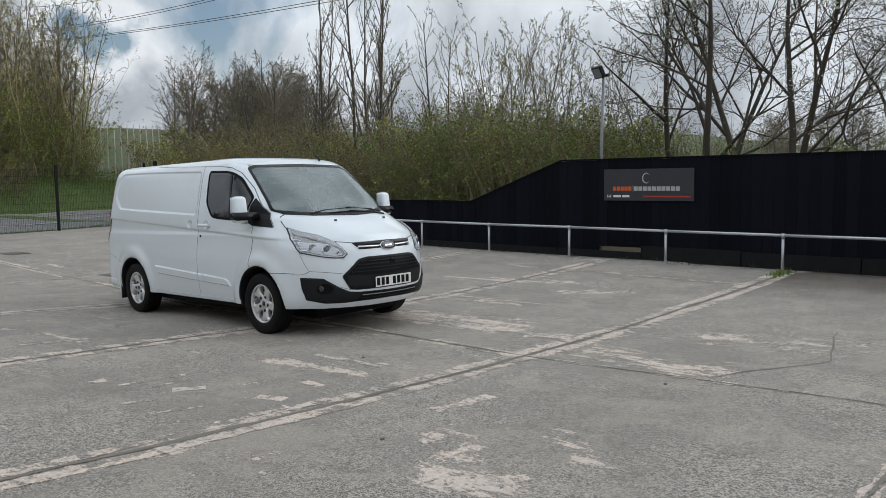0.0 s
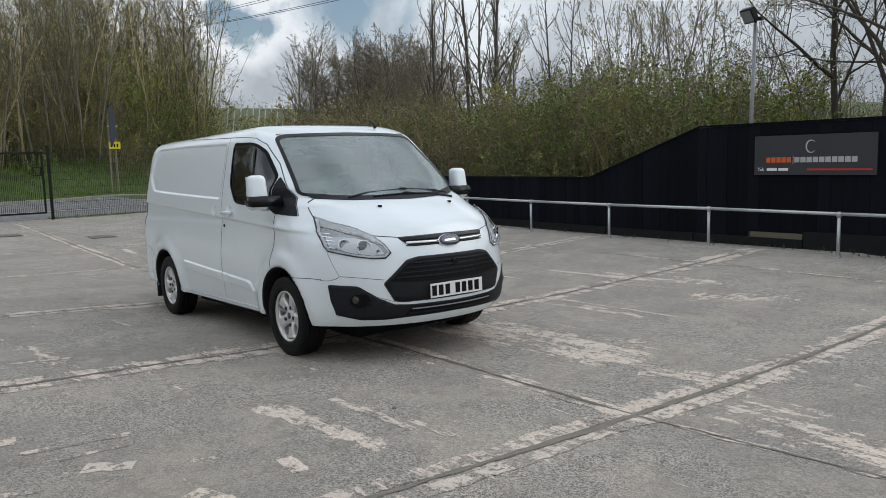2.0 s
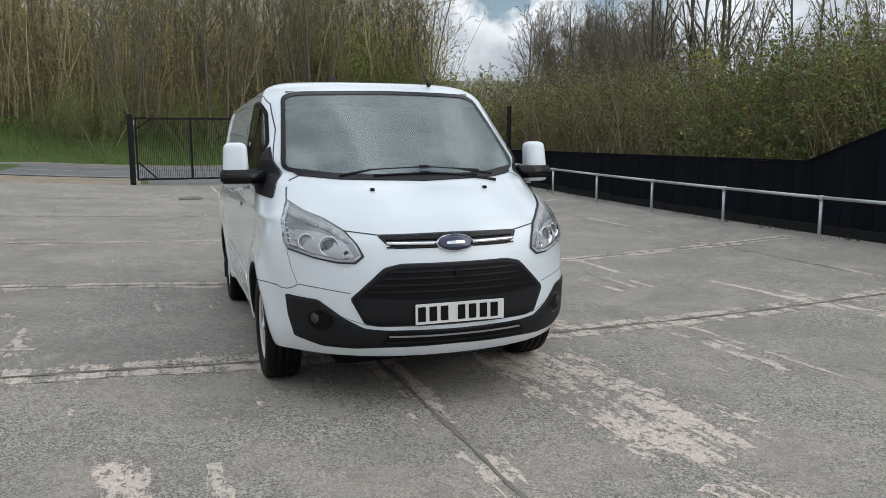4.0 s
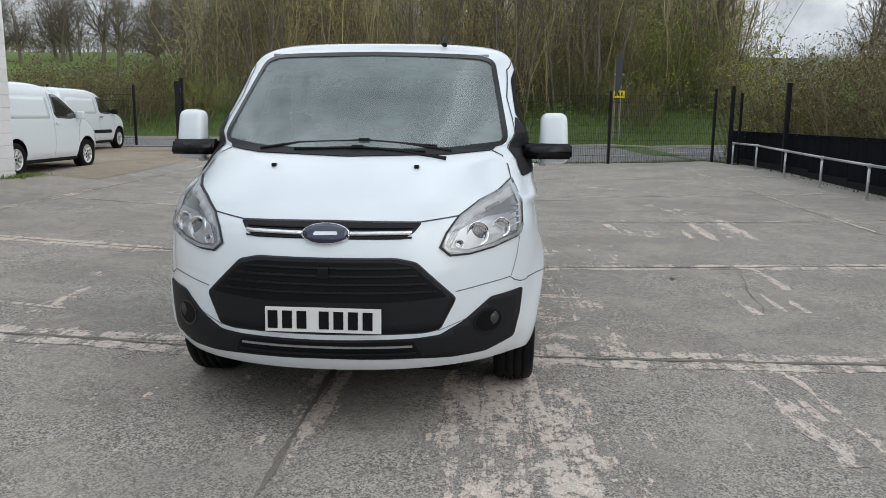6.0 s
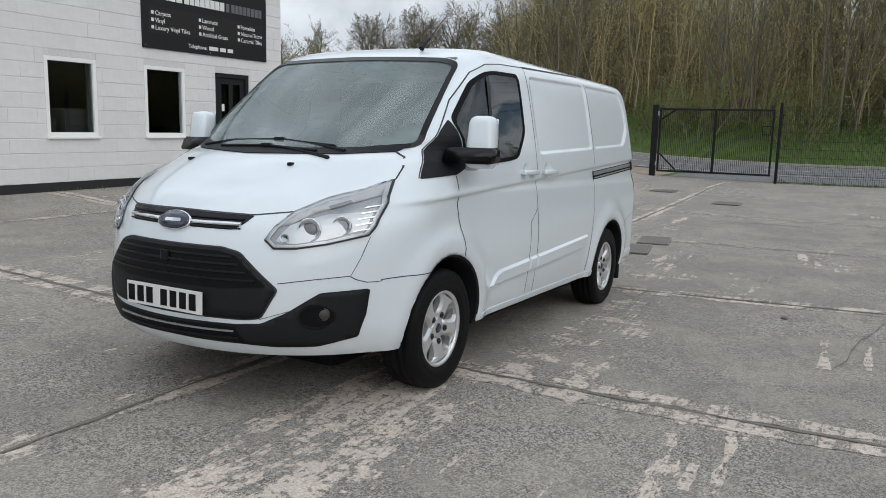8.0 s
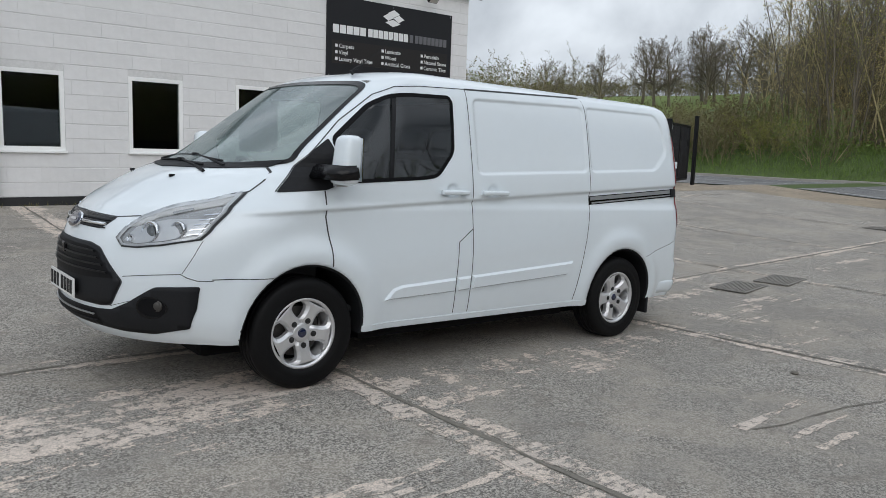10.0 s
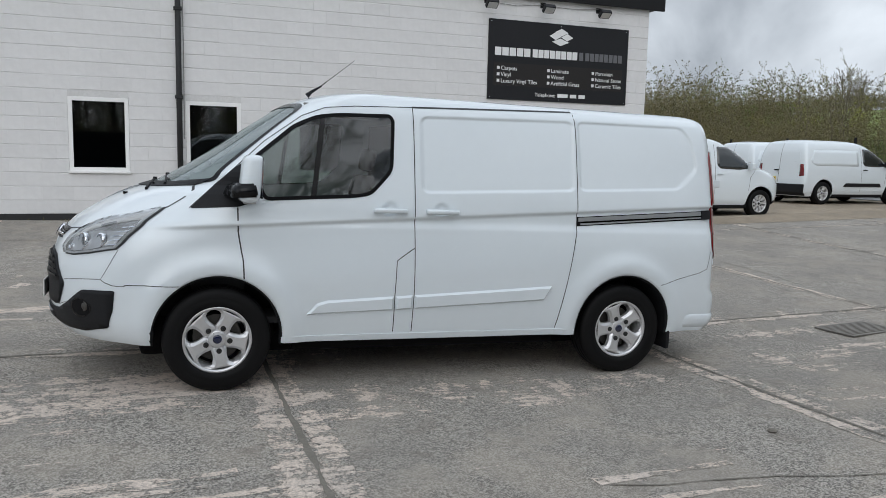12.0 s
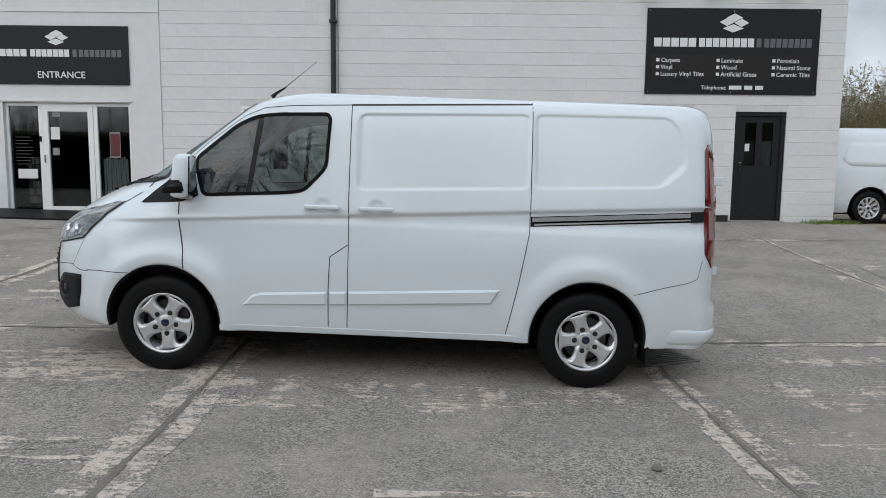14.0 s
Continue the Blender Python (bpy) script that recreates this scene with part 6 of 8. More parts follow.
sg, f, mid = shop_sign(-12.15, -15.15, 2.60, 4.065, None)
M["sign_dim"] = mat("sign_faded_outline", (0.13, 0.13, 0.14), 0.4, vary=0.1)
part("sign_lower_panel", cube(-15.04, -12.26, f - 0.001, f + 0.002, 2.86, 3.28), M["sign_panel"], sg)
emblem(sg, -13.66, 3.81, 0.235, f, M["sign_white"])
name_bars(sg, -12.28, [0.13] * 5, [0.02] * 4 + [0.07], 3.41, 0.15, f, M["sign_white"])
name_bars(sg, -13.06, [0.105] * 8, [0.0165] * 8, 3.41, 0.15, f, M["sign_white"])
name_bars(sg, -14.06, [0.085] + [0.085] * 8, [0.05] + [0.02] * 8, 3.41, 0.15, f, M["sign_dim"])
goods = ((-12.33, ("Carpets", "Vinyl", "Luxury Vinyl Tiles")), (-13.38, ("Laminate", "Wood", "Artificial Grass")), (-14.35, ("Porcelain", "Natural Stone", "Ceramic Tiles")))
for gx, names in goods:
    for i, tx in enumerate(names):
        z = 3.155 - 0.118 * i
        flat("bullet", [(gx - 0.055, z), (gx, z), (gx, z + 0.055), (gx - 0.055, z + 0.055)], f + 0.0025, M["sign_white"], sg)
        letters(tx, 0.105, gx - 0.08, z - 0.008, f + 0.003, M["sign_white"], sg, 0.0008)
letters("Telephone:", 0.098, -13.13, 2.685, f + 0.001, M["sign_white"], sg, 0.0008)
name_bars(sg, -13.62, [0.22, 0.14, 0.14], [0.05] * 3, 2.685, 0.068, f, M["sign_white"])
for k in range(6):
    part("screw", turned([(0, 0.004), (0.008, 0.003), (0.009, 0)], 8), M["galv"], sg).location = (-12.2 - (k % 3) * 1.45, f, 2.64 if k < 3 else 4.02)

sg2, f2, mid2 = shop_sign(-0.62, -3.115, 2.655, 3.66, None, True)
emblem(sg2, -1.87, 3.45, 0.19, f2, M["sign_white"])
name_bars(sg2, -0.74, [0.105] * 5, [0.017] * 4 + [0.05], 3.13, 0.125, f2, M["sign_white"])
name_bars(sg2, -1.40, [0.085] * 7, [0.014] * 7, 3.13, 0.125, f2, M["sign_white"])
name_bars(sg2, -2.14, [0.07] + [0.075] * 8, [0.04] + [0.02] * 8, 3.13, 0.125, f2, M["sign_dim"])
letters("ENTRANCE", 0.165, -1.50, 2.765, f2 + 0.001, M["sign_white"], sg2, 0.001)


def floodlight(name, at, label):
    fl = thing(name, label, "floodlight", "wall floodlights", at=at)
    part("bracket", rod([(0, 0, 0.1), (0, 0.10, 0.12), (0, 0.24, 0.05)], 0.012, 6), M["black_metal"], fl)
    hd = cube(-0.11, 0.11, -0.04, 0.04, -0.08, 0.08, 0.012)
    bmesh.ops.transform(hd, matrix=pose(0, 0.26, 0.0, -50, 0, 0), verts=hd.verts)
    part("lamp_head", hd, M["dark_grey_paint"], fl)
    gl = cube(-0.09, 0.09, 0.041, 0.046, -0.062, 0.062)
    bmesh.ops.transform(gl, matrix=pose(0, 0.26, 0.0, -50, 0, 0), verts=gl.verts)
    part("lamp_glass", gl, M["lamp_silver"], fl)
    part("wall_plate", cube(-0.05, 0.05, 0.0, 0.012, 0.05, 0.15, 0.004), M["black_metal"], fl)
    return fl


for lx in (-12.1, -13.25, -14.45):
    floodlight("floodlight", pose(lx, WY + 0.002, 4.28), "small black floodlight on a bracket above the sign")
wire = thing("wall_cable", "thin pale cable looping between the floodlights", "cable")
part("cable_run", rod([(-12.1, WY + 0.02, 4.36), (-12.7, WY + 0.02, 4.33), (-13.25, WY + 0.02, 4.39), (-13.9, WY + 0.02, 4.36), (-14.45, WY + 0.02, 4.41)], 0.005, 5), M["cab_light"], wire)


# ---- black board fence with its sign and lamp ----
FY = 14.33
fence = tagged(new("board_fence"), "tall black painted board fence with a sloping step", "fence")


def fence_top(x):
    if x < -11.45:
        return 1.12
    return 1.12 + 0.90 * (x + 11.45) / 2.52 if x < -8.93 else 2.02


M["fence_black"] = mat("black_fence_paint", (0.0055, 0.0065, 0.0105), 0.75, spec=0.08, vary=0.35, scale=2.5, bump=0.25, bump_scale=25, obj=0.25, stretch=(4, 4, 0.6))


M["gravel_board"] = mat("dull_black_gravel_board", (0.012, 0.0125, 0.014), 0.85, spec=0.2, vary=0.3, scale=5, bump=0.3, bump_scale=40)


def build_fence():
    rng = random.Random(3)
    cache = {}
    x = -27.0
    while x < 9.0:
        w = 0.196
        t0, t1 = fence_top(x), fence_top(x + w)
        base = land(x, FY) + (0.25 if x > -8 else 0.14)
        key = (round(t0 - base, 2), round(t1 - base, 2))
        if key not in cache:
            bm = prism([(0, 0), (w - 0.004, 0), (w - 0.004, key[1]), (0, key[0])], -0.011, 0.011, "y")
            me = bpy.data.meshes.new("board")
            bm.to_mesh(me)
            bm.free()
            me.materials.append(M["fence_black"])
            cache[key] = me
        ob = new("board", cache[key])
        ob.parent = fence
        ob.location = (x, FY + rng.uniform(-0.004, 0.004), base)
        x += w
    x = -27.0
    while x < 9.0:
        z = land(x + 1, FY)
        part("gravel_board", cube(x, x + 1.98, FY - 0.05, FY + 0.015, z - 0.08, z + (0.28 if x > -9 else 0.16), 0.004), M["gravel_board"], fence)
        part("fence_post", cube(x - 0.05, x + 0.05, FY + 0.02, FY + 0.12, z - 0.2, fence_top(x) - 0.05), M["fence_black"], fence)
        x += 2.0
    cap = [(-27, 1.12), (-11.45, 1.12), (-8.93, 2.02), (9.0, 2.02)]
    for (a, za), (b, zb) in zip(cap, cap[1:]):
        part("fence_cap", prism([(a, za), (b, zb), (b, zb + 0.03), (a, za + 0.03)], FY - 0.03, FY + 0.04, "y"), M["fence_black"], fence)


build_fence()
cs = thing("fence_sign", "dark grey sign board with orange and silver name bars", "sign")
M["fence_sign_grey"] = mat("slate_grey_sign", (0.040, 0.042, 0.047), 0.45, spec=0.3, vary=0.08, scale=2)
part("sign_panel", cube(-7.86, -5.93, FY - 0.045, FY - 0.015, 1.19, 1.825, 0.003), M["fence_sign_grey"], cs)
sy = FY - 0.048
arc = [(0.085 * math.cos(a), 0.105 * math.sin(a)) for a in [math.radians(40 + 280 * k / 24) for k in range(25)]]
arc2 = [(0.012 + 0.072 * math.cos(a), 0.088 * math.sin(a)) for a in [math.radians(40 + 280 * k / 24) for k in range(25)]]
bm = bmesh.new()
o = [bm.verts.new((-6.92 + a, sy, 1.64 + c)) for a, c in arc]
i = [bm.verts.new((-6.92 + a, sy, 1.64 + c)) for a, c in arc2]
for k in range(24):
    bm.faces.new((o[k], o[k + 1], i[k + 1], i[k]))
part("emblem_crescent", bm, M["sign_silver"], cs)


def front_bars(sgn, x, widths, gap, z0, h, material):
    for w in widths:
        part("name_bar", cube(x, x + w, sy - 0.001, sy + 0.002, z0, z0 + h), material, sgn)
        x += w + gap


front_bars(cs, -7.65, [0.07] * 5, 0.016, 1.39, 0.085, M["sign_orange"])
front_bars(cs, -7.205, [0.008], 0.01, 1.37, 0.125, M["sign_silver"])
front_bars(cs, -7.18, [0.082] * 10, 0.0165, 1.39, 0.085, M["sign_silver"])
words("letter", "Tel:", 0.075, pose(-7.80, sy, 1.255, 90, 0, 0), M["sign_white"], cs, bold=0.0006)
front_bars(cs, -7.64, [0.17, 0.16], 0.03, 1.257, 0.045, M["sign_white"])
front_bars(cs, -6.97, [0.98], 0.0, 1.262, 0.030, M["sign_red"])

M["post_grey"] = mat("dull_galvanised_post", (0.26, 0.27, 0.28), 0.6, metal=0.4, vary=0.2, scale=10)
pole = thing("lamp_post", "grey steel post with a square floodlight behind the fence", "lamp post")
part("post", rod([(-8.12, FY + 0.25, -0.1), (-8.10, FY + 0.25, 2.2), (-8.06, FY + 0.25, 3.72)], [0.036, 0.033, 0.03], 12), M["post_grey"], pole, smooth=True)
hd = cube(-0.13, 0.13, -0.05, 0.05, -0.125, 0.125, 0.015)
bmesh.ops.transform(hd, matrix=pose(-8.10, FY + 0.12, 3.84, 30, 0, -18), verts=hd.verts)
lh = part("lamp_head", hd, M["black_metal"], pole)
gl = cube(-0.108, 0.108, -0.057, -0.051, -0.10, 0.10)
bmesh.ops.transform(gl, matrix=pose(-8.10, FY + 0.12, 3.84, 30, 0, -18), verts=gl.verts)
part("lamp_glass", gl, M["lens_grey"], lh)
part("bracket", rod([(-8.06, FY + 0.25, 3.72), (-8.04, FY + 0.24, 3.84), (-8.08, FY + 0.17, 3.84)], 0.022, 8), M["black_metal"], pole)
part("sensor", cube(-7.98, -7.90, FY + 0.14, FY + 0.22, 3.74, 3.80, 0.01), M["black_metal"], pole)

# ---- galvanised knee rail ----
rail_line = lambda x: 13.05 + 0.028 * max(0.0, -x - 9.0)
railing = thing("knee_rail", "galvanised steel tube knee rail along the fence", "railing")
rx = [2.18 - 2.02 * k for k in range(14)]
for x in rx:
    z, y = land(x, rail_line(x)), rail_line(x)
    part("rail_post", rod([(x, y, z - 0.05), (x, y, z + 0.60)], 0.024, 10), M["galv"], railing, smooth=True)
    part("rail_fitting", rod([(x, y, z + 0.575), (x, y, z + 0.645)], 0.033, 10), M["galv"], railing, smooth=True)
    part("base_flange", rod([(x, y, z + 0.012), (x, y, z + 0.03)], 0.055, 10), M["galv"], railing)
for a, b in zip(rx, rx[1:]):
    part("rail_tube", rod([(a, rail_line(a), land(a, rail_line(a)) + 0.615), (b, rail_line(b), land(b, rail_line(b)) + 0.615)], 0.024, 10), M["galv"], railing, smooth=True)

# ---- mesh boundary fence and gates ----


def mesh_panel(p, q, z0, h, parent, step=0.05, wire=0.0035):
    bm = bmesh.new()
    p, q = Vector(p), Vector(q)
    n = int((q - p).length / step)
    for k in range(n + 1):
        a = p.lerp(q, k / n)
        tube(bm, [(a.x, a.y, z0), (a.x, a.y, z0 + h)], wire, 3, False)
    m = int(h / 0.2)
    for k in range(m + 1):
        z = z0 + h * k / m
        tube(bm, [(p.x, p.y, z), (q.x, q.y, z)], wire * 1.3, 3, False)
    return part("mesh_panel", bm, M["black_metal"], parent)


def fence_run(points, label):
    f = thing("mesh_fence", label, "fence")
    for x, y in points:
        z = land(x, y)
        part("fence_post", cube(x - 0.035, x + 0.035, y - 0.035, y + 0.035, z - 0.1, z + 2.05, 0.006), M["black_metal"], f)
        part("post_cap", cube(x - 0.04, x + 0.04, y - 0.04, y + 0.04, z + 2.05, z + 2.075, 0.006), M["black_metal"], f)
    for (x0, y0), (x1, y1) in zip(points, points[1:]):
        mesh_panel((x0, y0, 0), (x1, y1, 0), min(land(x0, y0), land(x1, y1)) + 0.06, 1.9, f)
    return f


fence_run([(-24.74, 7.07), (-24.9, 10.22), (-25.0, 13.18), (-25.6, 14.1)], "black steel mesh fence on square posts")
fence_run([(-29.0, -5.5), (-28.9, -8.5), (-28.8, -11.5), (-28.7, -14.5), (-28.6, -17.5), (-28.5, -20.5), (-28.4, -23.5)], "black steel mesh fence beside the road")
for x, y in ((-25.3, 13.75), (-22.3, 14.18), (-26.98, -3.02)):
    p = thing("steel_post", "plain black square steel post beside the fence", "post")
    z = land(x, y)
    part("shaft", cube(x - 0.05, x + 0.05, y - 0.05, y + 0.05, z - 0.05, z + 2.2, 0.006), M["black_metal"], p)
    part("post_cap", cube(x - 0.055, x + 0.055, y - 0.055, y + 0.055, z + 2.2, z + 2.225, 0.006), M["black_metal"], p)


def gate(hinge, end, label):
    """A mesh gate leaf on a stout hinge post, standing open."""
    h, e = Vector((*hinge, 0)), Vector((*end, 0))
    d = (e - h).normalized()
    n = (e - h).length
    z = land(*hinge)
    ang = math.degrees(math.atan2(d.y, d.x))
    g = thing("metal_gate", label, "gate", at=pose(h.x, h.y, z, 0, 0, ang))
    part("gate_post", cube(-0.075, 0.075, -0.075, 0.075, -0.05, 1.93, 0.01), M["black_metal"], g)
    for hz in (0.35, 1.7):
        part("hinge", rod([(0.09, -0.06, hz - 0.06), (0.09, -0.06, hz + 0.06)], 0.022, 8), M["galv"], g)
    a, b = 0.11, n
    part("gate_frame", frame_bm(a, b, 0.13, 1.84, 0.05, -0.03, 0.03), M["black_metal"], g)
    part("gate_stile", cube((a + b) / 2 - 0.03, (a + b) / 2 + 0.03, -0.028, 0.028, 0.18, 1.79), M["black_metal"], g)
    part("gate_brace", rod([(a + 0.06, 0, 0.62), (a + 0.5, 0, 0.19)], 0.025, 6), M["black_metal"], g)
    part("gate_brace", rod([(a + 0.06, 0, 1.55), (a + 0.42, 0, 1.80)], 0.025, 6), M["black_metal"], g)
    part("gate_latch", frame_bm(b - 0.28, b - 0.06, 1.18, 1.42, 0.025, -0.03, 0.03), M["black_metal"], g)
    bar = bpy.data.meshes.new("gate_bar")
    bb = rod([(0, 0, 0.18), (0, 0, 1.79)], 0.005, 4)
    bb.to_mesh(bar)
    bb.free()
    bar.materials.append(M["black_metal"])
    k = a + 0.09
    while k < b - 0.08:
        ob = new("gate_bar", bar)
        ob.parent = g
        ob.location = (k, 0, 0)
        k += 0.048
    return g


gate((-24.6, 3.93), (-24.73, 6.93), "black steel gate leaf folded back against the fence")
gate((-23.6, -1.8), (-26.65, -3.05), "black steel gate leaf standing open beside the drive")

# road sign on two poles beyond the road
rs = thing("road_sign", "back of a grey road sign on two wooden poles", "road sign")
zs = land(-38.2, 12.6)
for dy in (-0.14, 0.14):
    part("pole", rod([(-38.2, 12.6 + dy, zs - 0.2), (-38.15, 12.6 + dy * 0.8, 4.0)], 0.05, 8), M["wood_post"], rs)
part("sign_plate", prism([(12.47, 2.6), (12.55, 2.5), (12.74, 3.0), (12.74, 4.1), (12.62, 4.4), (12.47, 4.2)], -38.0, -37.97, "x"), M["sign_back"], rs)
part("sign_rail", cube(-38.05, -38.0, 12.40, 12.84, 3.4, 3.46), M["galv"], rs)
part("yellow_plate", cube(-38.0, -37.98, 12.40, 12.90, 2.40, 2.72, 0.01), M["yellow_plate"], rs, "small yellow plate")
for k in range(3):
    part("plate_mark", cube(-37.979, -37.977, 12.47 + 0.13 * k, 12.54 + 0.13 * k, 2.48, 2.64), M["ink"], rs)


# ---- joints, worn edges and ironwork of the yard ----
M["groove"] = mat("dirt_filled_joint", (0.20, 0.182, 0.155), 0.95, vary=0.3, scale=8, bump=0.5, bump_scale=90)
M["worn_edge"] = mat("worn_pale_concrete", (0.46, 0.405, 0.335), 0.9, vary=0.25, scale=4, bump=0.6, bump_scale=70)


def ribbon(name, path, half, lift, material, parent, jag=0.0, seed=0, side=0.0, gaps=0.0):
    """A ragged band laid on the yard along (x, y) points: half its half-width, jag its raggedness, side its shift across."""
    rng = random.Random(seed)
    pts = dense(path, 0.045, False)
    verts, faces, run = [], [], []
    wander = [0.0, 0.0]
    for i, (x, y) in enumerate(pts):
        p, q = Vector(pts[max(0, i - 1)]), Vector(pts[min(len(pts) - 1, i + 1)])
        d = (q - p).normalized()
        n = Vector((-d.y, d.x))
        for k in (0, 1):
            wander[k] = 0.8 * wander[k] + rng.uniform(-jag, jag)
        g = noise.noise(Vector((x * 0.55 + seed * 7.3, y * 0.55, seed))) if gaps else 1.0
        w = half * max(0.0, min(1.0, (g + 0.55 - gaps) * 3)) if gaps else half
        a = Vector((x, y)) + n * (side + max(0.0, w + wander[0] * (w > 0)))
        b = Vector((x, y)) + n * (side - max(0.0, w + wander[1] * (w > 0)))
        verts += [(a.x, a.y, land(a.x, a.y) + lift), (b.x, b.y, land(b.x, b.y) + lift)]
        if i:
            faces.append((2 * i - 2, 2 * i - 1, 2 * i + 1, 2 * i))
    return lists(name, verts, faces, material, parent)


for k, (path, half, edge) in enumerate(JOINTS):
    jt = thing("slab_joint", "dirt-filled joint with worn pale edges across the yard", "joint", "slab joints", "structure")
    ribbon("groove", path, half * 0.52, 0.0165, M["groove"], jt, 0.007, 11 + k)
    for sd in (1, -1):
        ribbon("worn_edge", path, edge * 0.62, 0.0150, M["yard_worn"], jt, 0.014, 90 + 31 * k + sd, sd * (half * 0.9 + edge * 0.62), 0.12 if edge > 0.085 else 0.33)

# wandering cracks in the slabs
for k, path in enumerate(([(-14.0, 2.2), (-13.97, 3.4), (-13.78, 4.9), (-13.5, 6.1)], [(-15.6, 1.6), (-16.3, 2.1), (-16.6, 2.75), (-17.6, 2.7), (-19.2, 2.5)], [(-16.6, 2.75), (-16.3, 3.9), (-16.2, 4.7), (-15.9, 6.0)], [(-15.9, 6.7), (-16.15, 7.6), (-16.14, 8.8)],
                          [(-8.4, 8.9), (-9.3, 9.05), (-10.3, 9.3)], [(-2.2, 6.0), (-1.6, 7.2), (-1.9, 8.6)], [(-5.2, 1.0), (-6.4, 1.2), (-7.0, 0.9)])):
    ck = thing("slab_crack", "thin dark crack wandering across the worn slab", "crack", "slab cracks", "structure")
    bent = [(x + 0.05 * noise.noise(Vector((x * 2.1, y * 2.1, k))), y + 0.06 * noise.noise(Vector((x * 2.3, y * 2.3, k + 9)))) for x, y in dense(path, 0.12, False)]
    ribbon("crack_line", bent, 0.006, 0.0165, M["groove"], ck, 0.004, 300 + k)
# single scraped marks
SCRAPES_DOOR = [((-5.49, 2.79), (-5.48, 3.36), 0.03), ((-5.28, 2.92), (-5.31, 3.31), 0.022), ((-4.95, 2.55), (-4.90, 2.78), 0.025), ((-4.57, 2.55), (-4.48, 2.89), 0.03), ((-5.07, 3.0), (-4.95, 3.21), 0.055), ((-5.78, 2.68), (-5.76, 2.82), 0.05),
                ((-4.43, 3.3), (-4.22, 3.41), 0.055), ((-4.04, 3.0), (-4.06, 3.3), 0.045), ((-4.57, 3.85), (-4.34, 3.84), 0.035), ((-7.88, 2.94), (-7.78, 3.70), 0.03), ((-3.23, 3.89), (-3.17, 4.47), 0.06), ((-5.35, 4.6), (-4.5, 4.65), 0.035)]
SCRAPES_NOSE = [((-4.65, 4.72), (-4.24, 4.74), 0.025), ((-6.87, 8.48), (-5.25, 8.52), 0.024), ((-8.48, 9.98), (-6.83, 10.14), 0.045), ((-4.4, 6.6), (-3.86, 6.87), 0.06), ((-6.75, 8.24), (-5.62, 8.32), 0.055), ((-6.6, 8.38), (-6.15, 8.40), 0.02)]
SCRAPES_TAIL = [((-13.5, 9.6), (-11.8, 9.56), 0.045), ((-13.86, 10.13), (-12.04, 10.06), 0.045), ((-10.3, 9.42), (-9.3, 9.42), 0.03), ((-9.2, 8.81), (-8.38, 8.83), 0.028), ((-9.14, 9.09), (-8.59, 9.08), 0.022), ((-8.88, 9.25), (-8.45, 9.24), 0.022),
                ((-13.4, 8.4), (-12.6, 8.5), 0.04), ((-12.2, 9.3), (-12.9, 9.35), 0.03)]
scr = thing("scraped_strips", "pale scraped marks on the yard surface", "marks", kind="stuff")
for k, (a, b, w) in enumerate(SCRAPES_DOOR + SCRAPES_NOSE + SCRAPES_TAIL):
    ribbon("scrape", [a, b], w, 0.0142, M["yard_worn"], scr, w * 0.4, 240 + k)


def drain(x, y, w, d, turn=0.0, bars=9, pit="groove"):
    g = thing("drain_grate", "rusty cast iron drain grate set in the yard", "drain", "yard drains", at=pose(x, y, land(x, y) + 0.015, 0, 0, turn))
    part("grate_frame", frame_like(w, d), M["iron"], g)
    part("sump", cube(-w / 2 + 0.02, w / 2 - 0.02, -d / 2 + 0.02, d / 2 - 0.02, -0.002, 0.0055), M[pit], g)
    for k in range(bars):
        yy = -d / 2 + 0.04 + (d - 0.08) * (k + 0.5) / bars
        part("grate_bar", cube(-w / 2 + 0.02, w / 2 - 0.02, yy - 0.010, yy + 0.010, 0.002, 0.011), M["iron"], g)


def frame_like(w, d):
    bm = bmesh.new()
    for a0, a1, b0, b1 in ((-w / 2, w / 2, -d / 2, -d / 2 + 0.03), (-w / 2, w / 2, d / 2 - 0.03, d / 2), (-w / 2, -w / 2 + 0.03, -d / 2 + 0.03, d / 2 - 0.03), (w / 2 - 0.03, w / 2, -d / 2 + 0.03, d / 2 - 0.03)):
        box(bm, a0, a1, b0, b1, -0.003, 0.010, 0.003)
    return bm


drain(-10.36, 6.20, 0.50, 0.52, 20, 9, "ink")
drain(-12.6, 6.53, 0.70, 0.40, 8, 9)
drain(-13.42, 6.6, 0.70, 0.40, 8, 9)
drain(-20.3, 5.2, 0.6, 0.5, 0, 8)
drain(-18.8, 6.75, 0.6, 0.5, 0, 8)
tagged(part("stone", turned([(0, -0.012), (0.02, -0.01), (0.03, 0.0), (0.02, 0.01), (0, 0.012)], 7), M["groove"]), "small dark loose stone on the yard", "stone").matrix_world = pose(-9.77, 8.49, land(-9.77, 8.49) + 0.022, 90, 0, 30)
for k, (x, y) in enumerate(((-2.35, 5.6), (-1.2, 7.4), (-4.9, 4.79), (-3.0, 3.2))):
    tagged(part("stone", turned([(0, -0.008), (0.012, -0.007), (0.017, 0.0), (0.012, 0.007), (0, 0.008)], 6), M["groove"]), "small dark loose stone on the yard", "stone").matrix_world = pose(x, y, land(x, y) + 0.016, 90, 0, 40 * k)


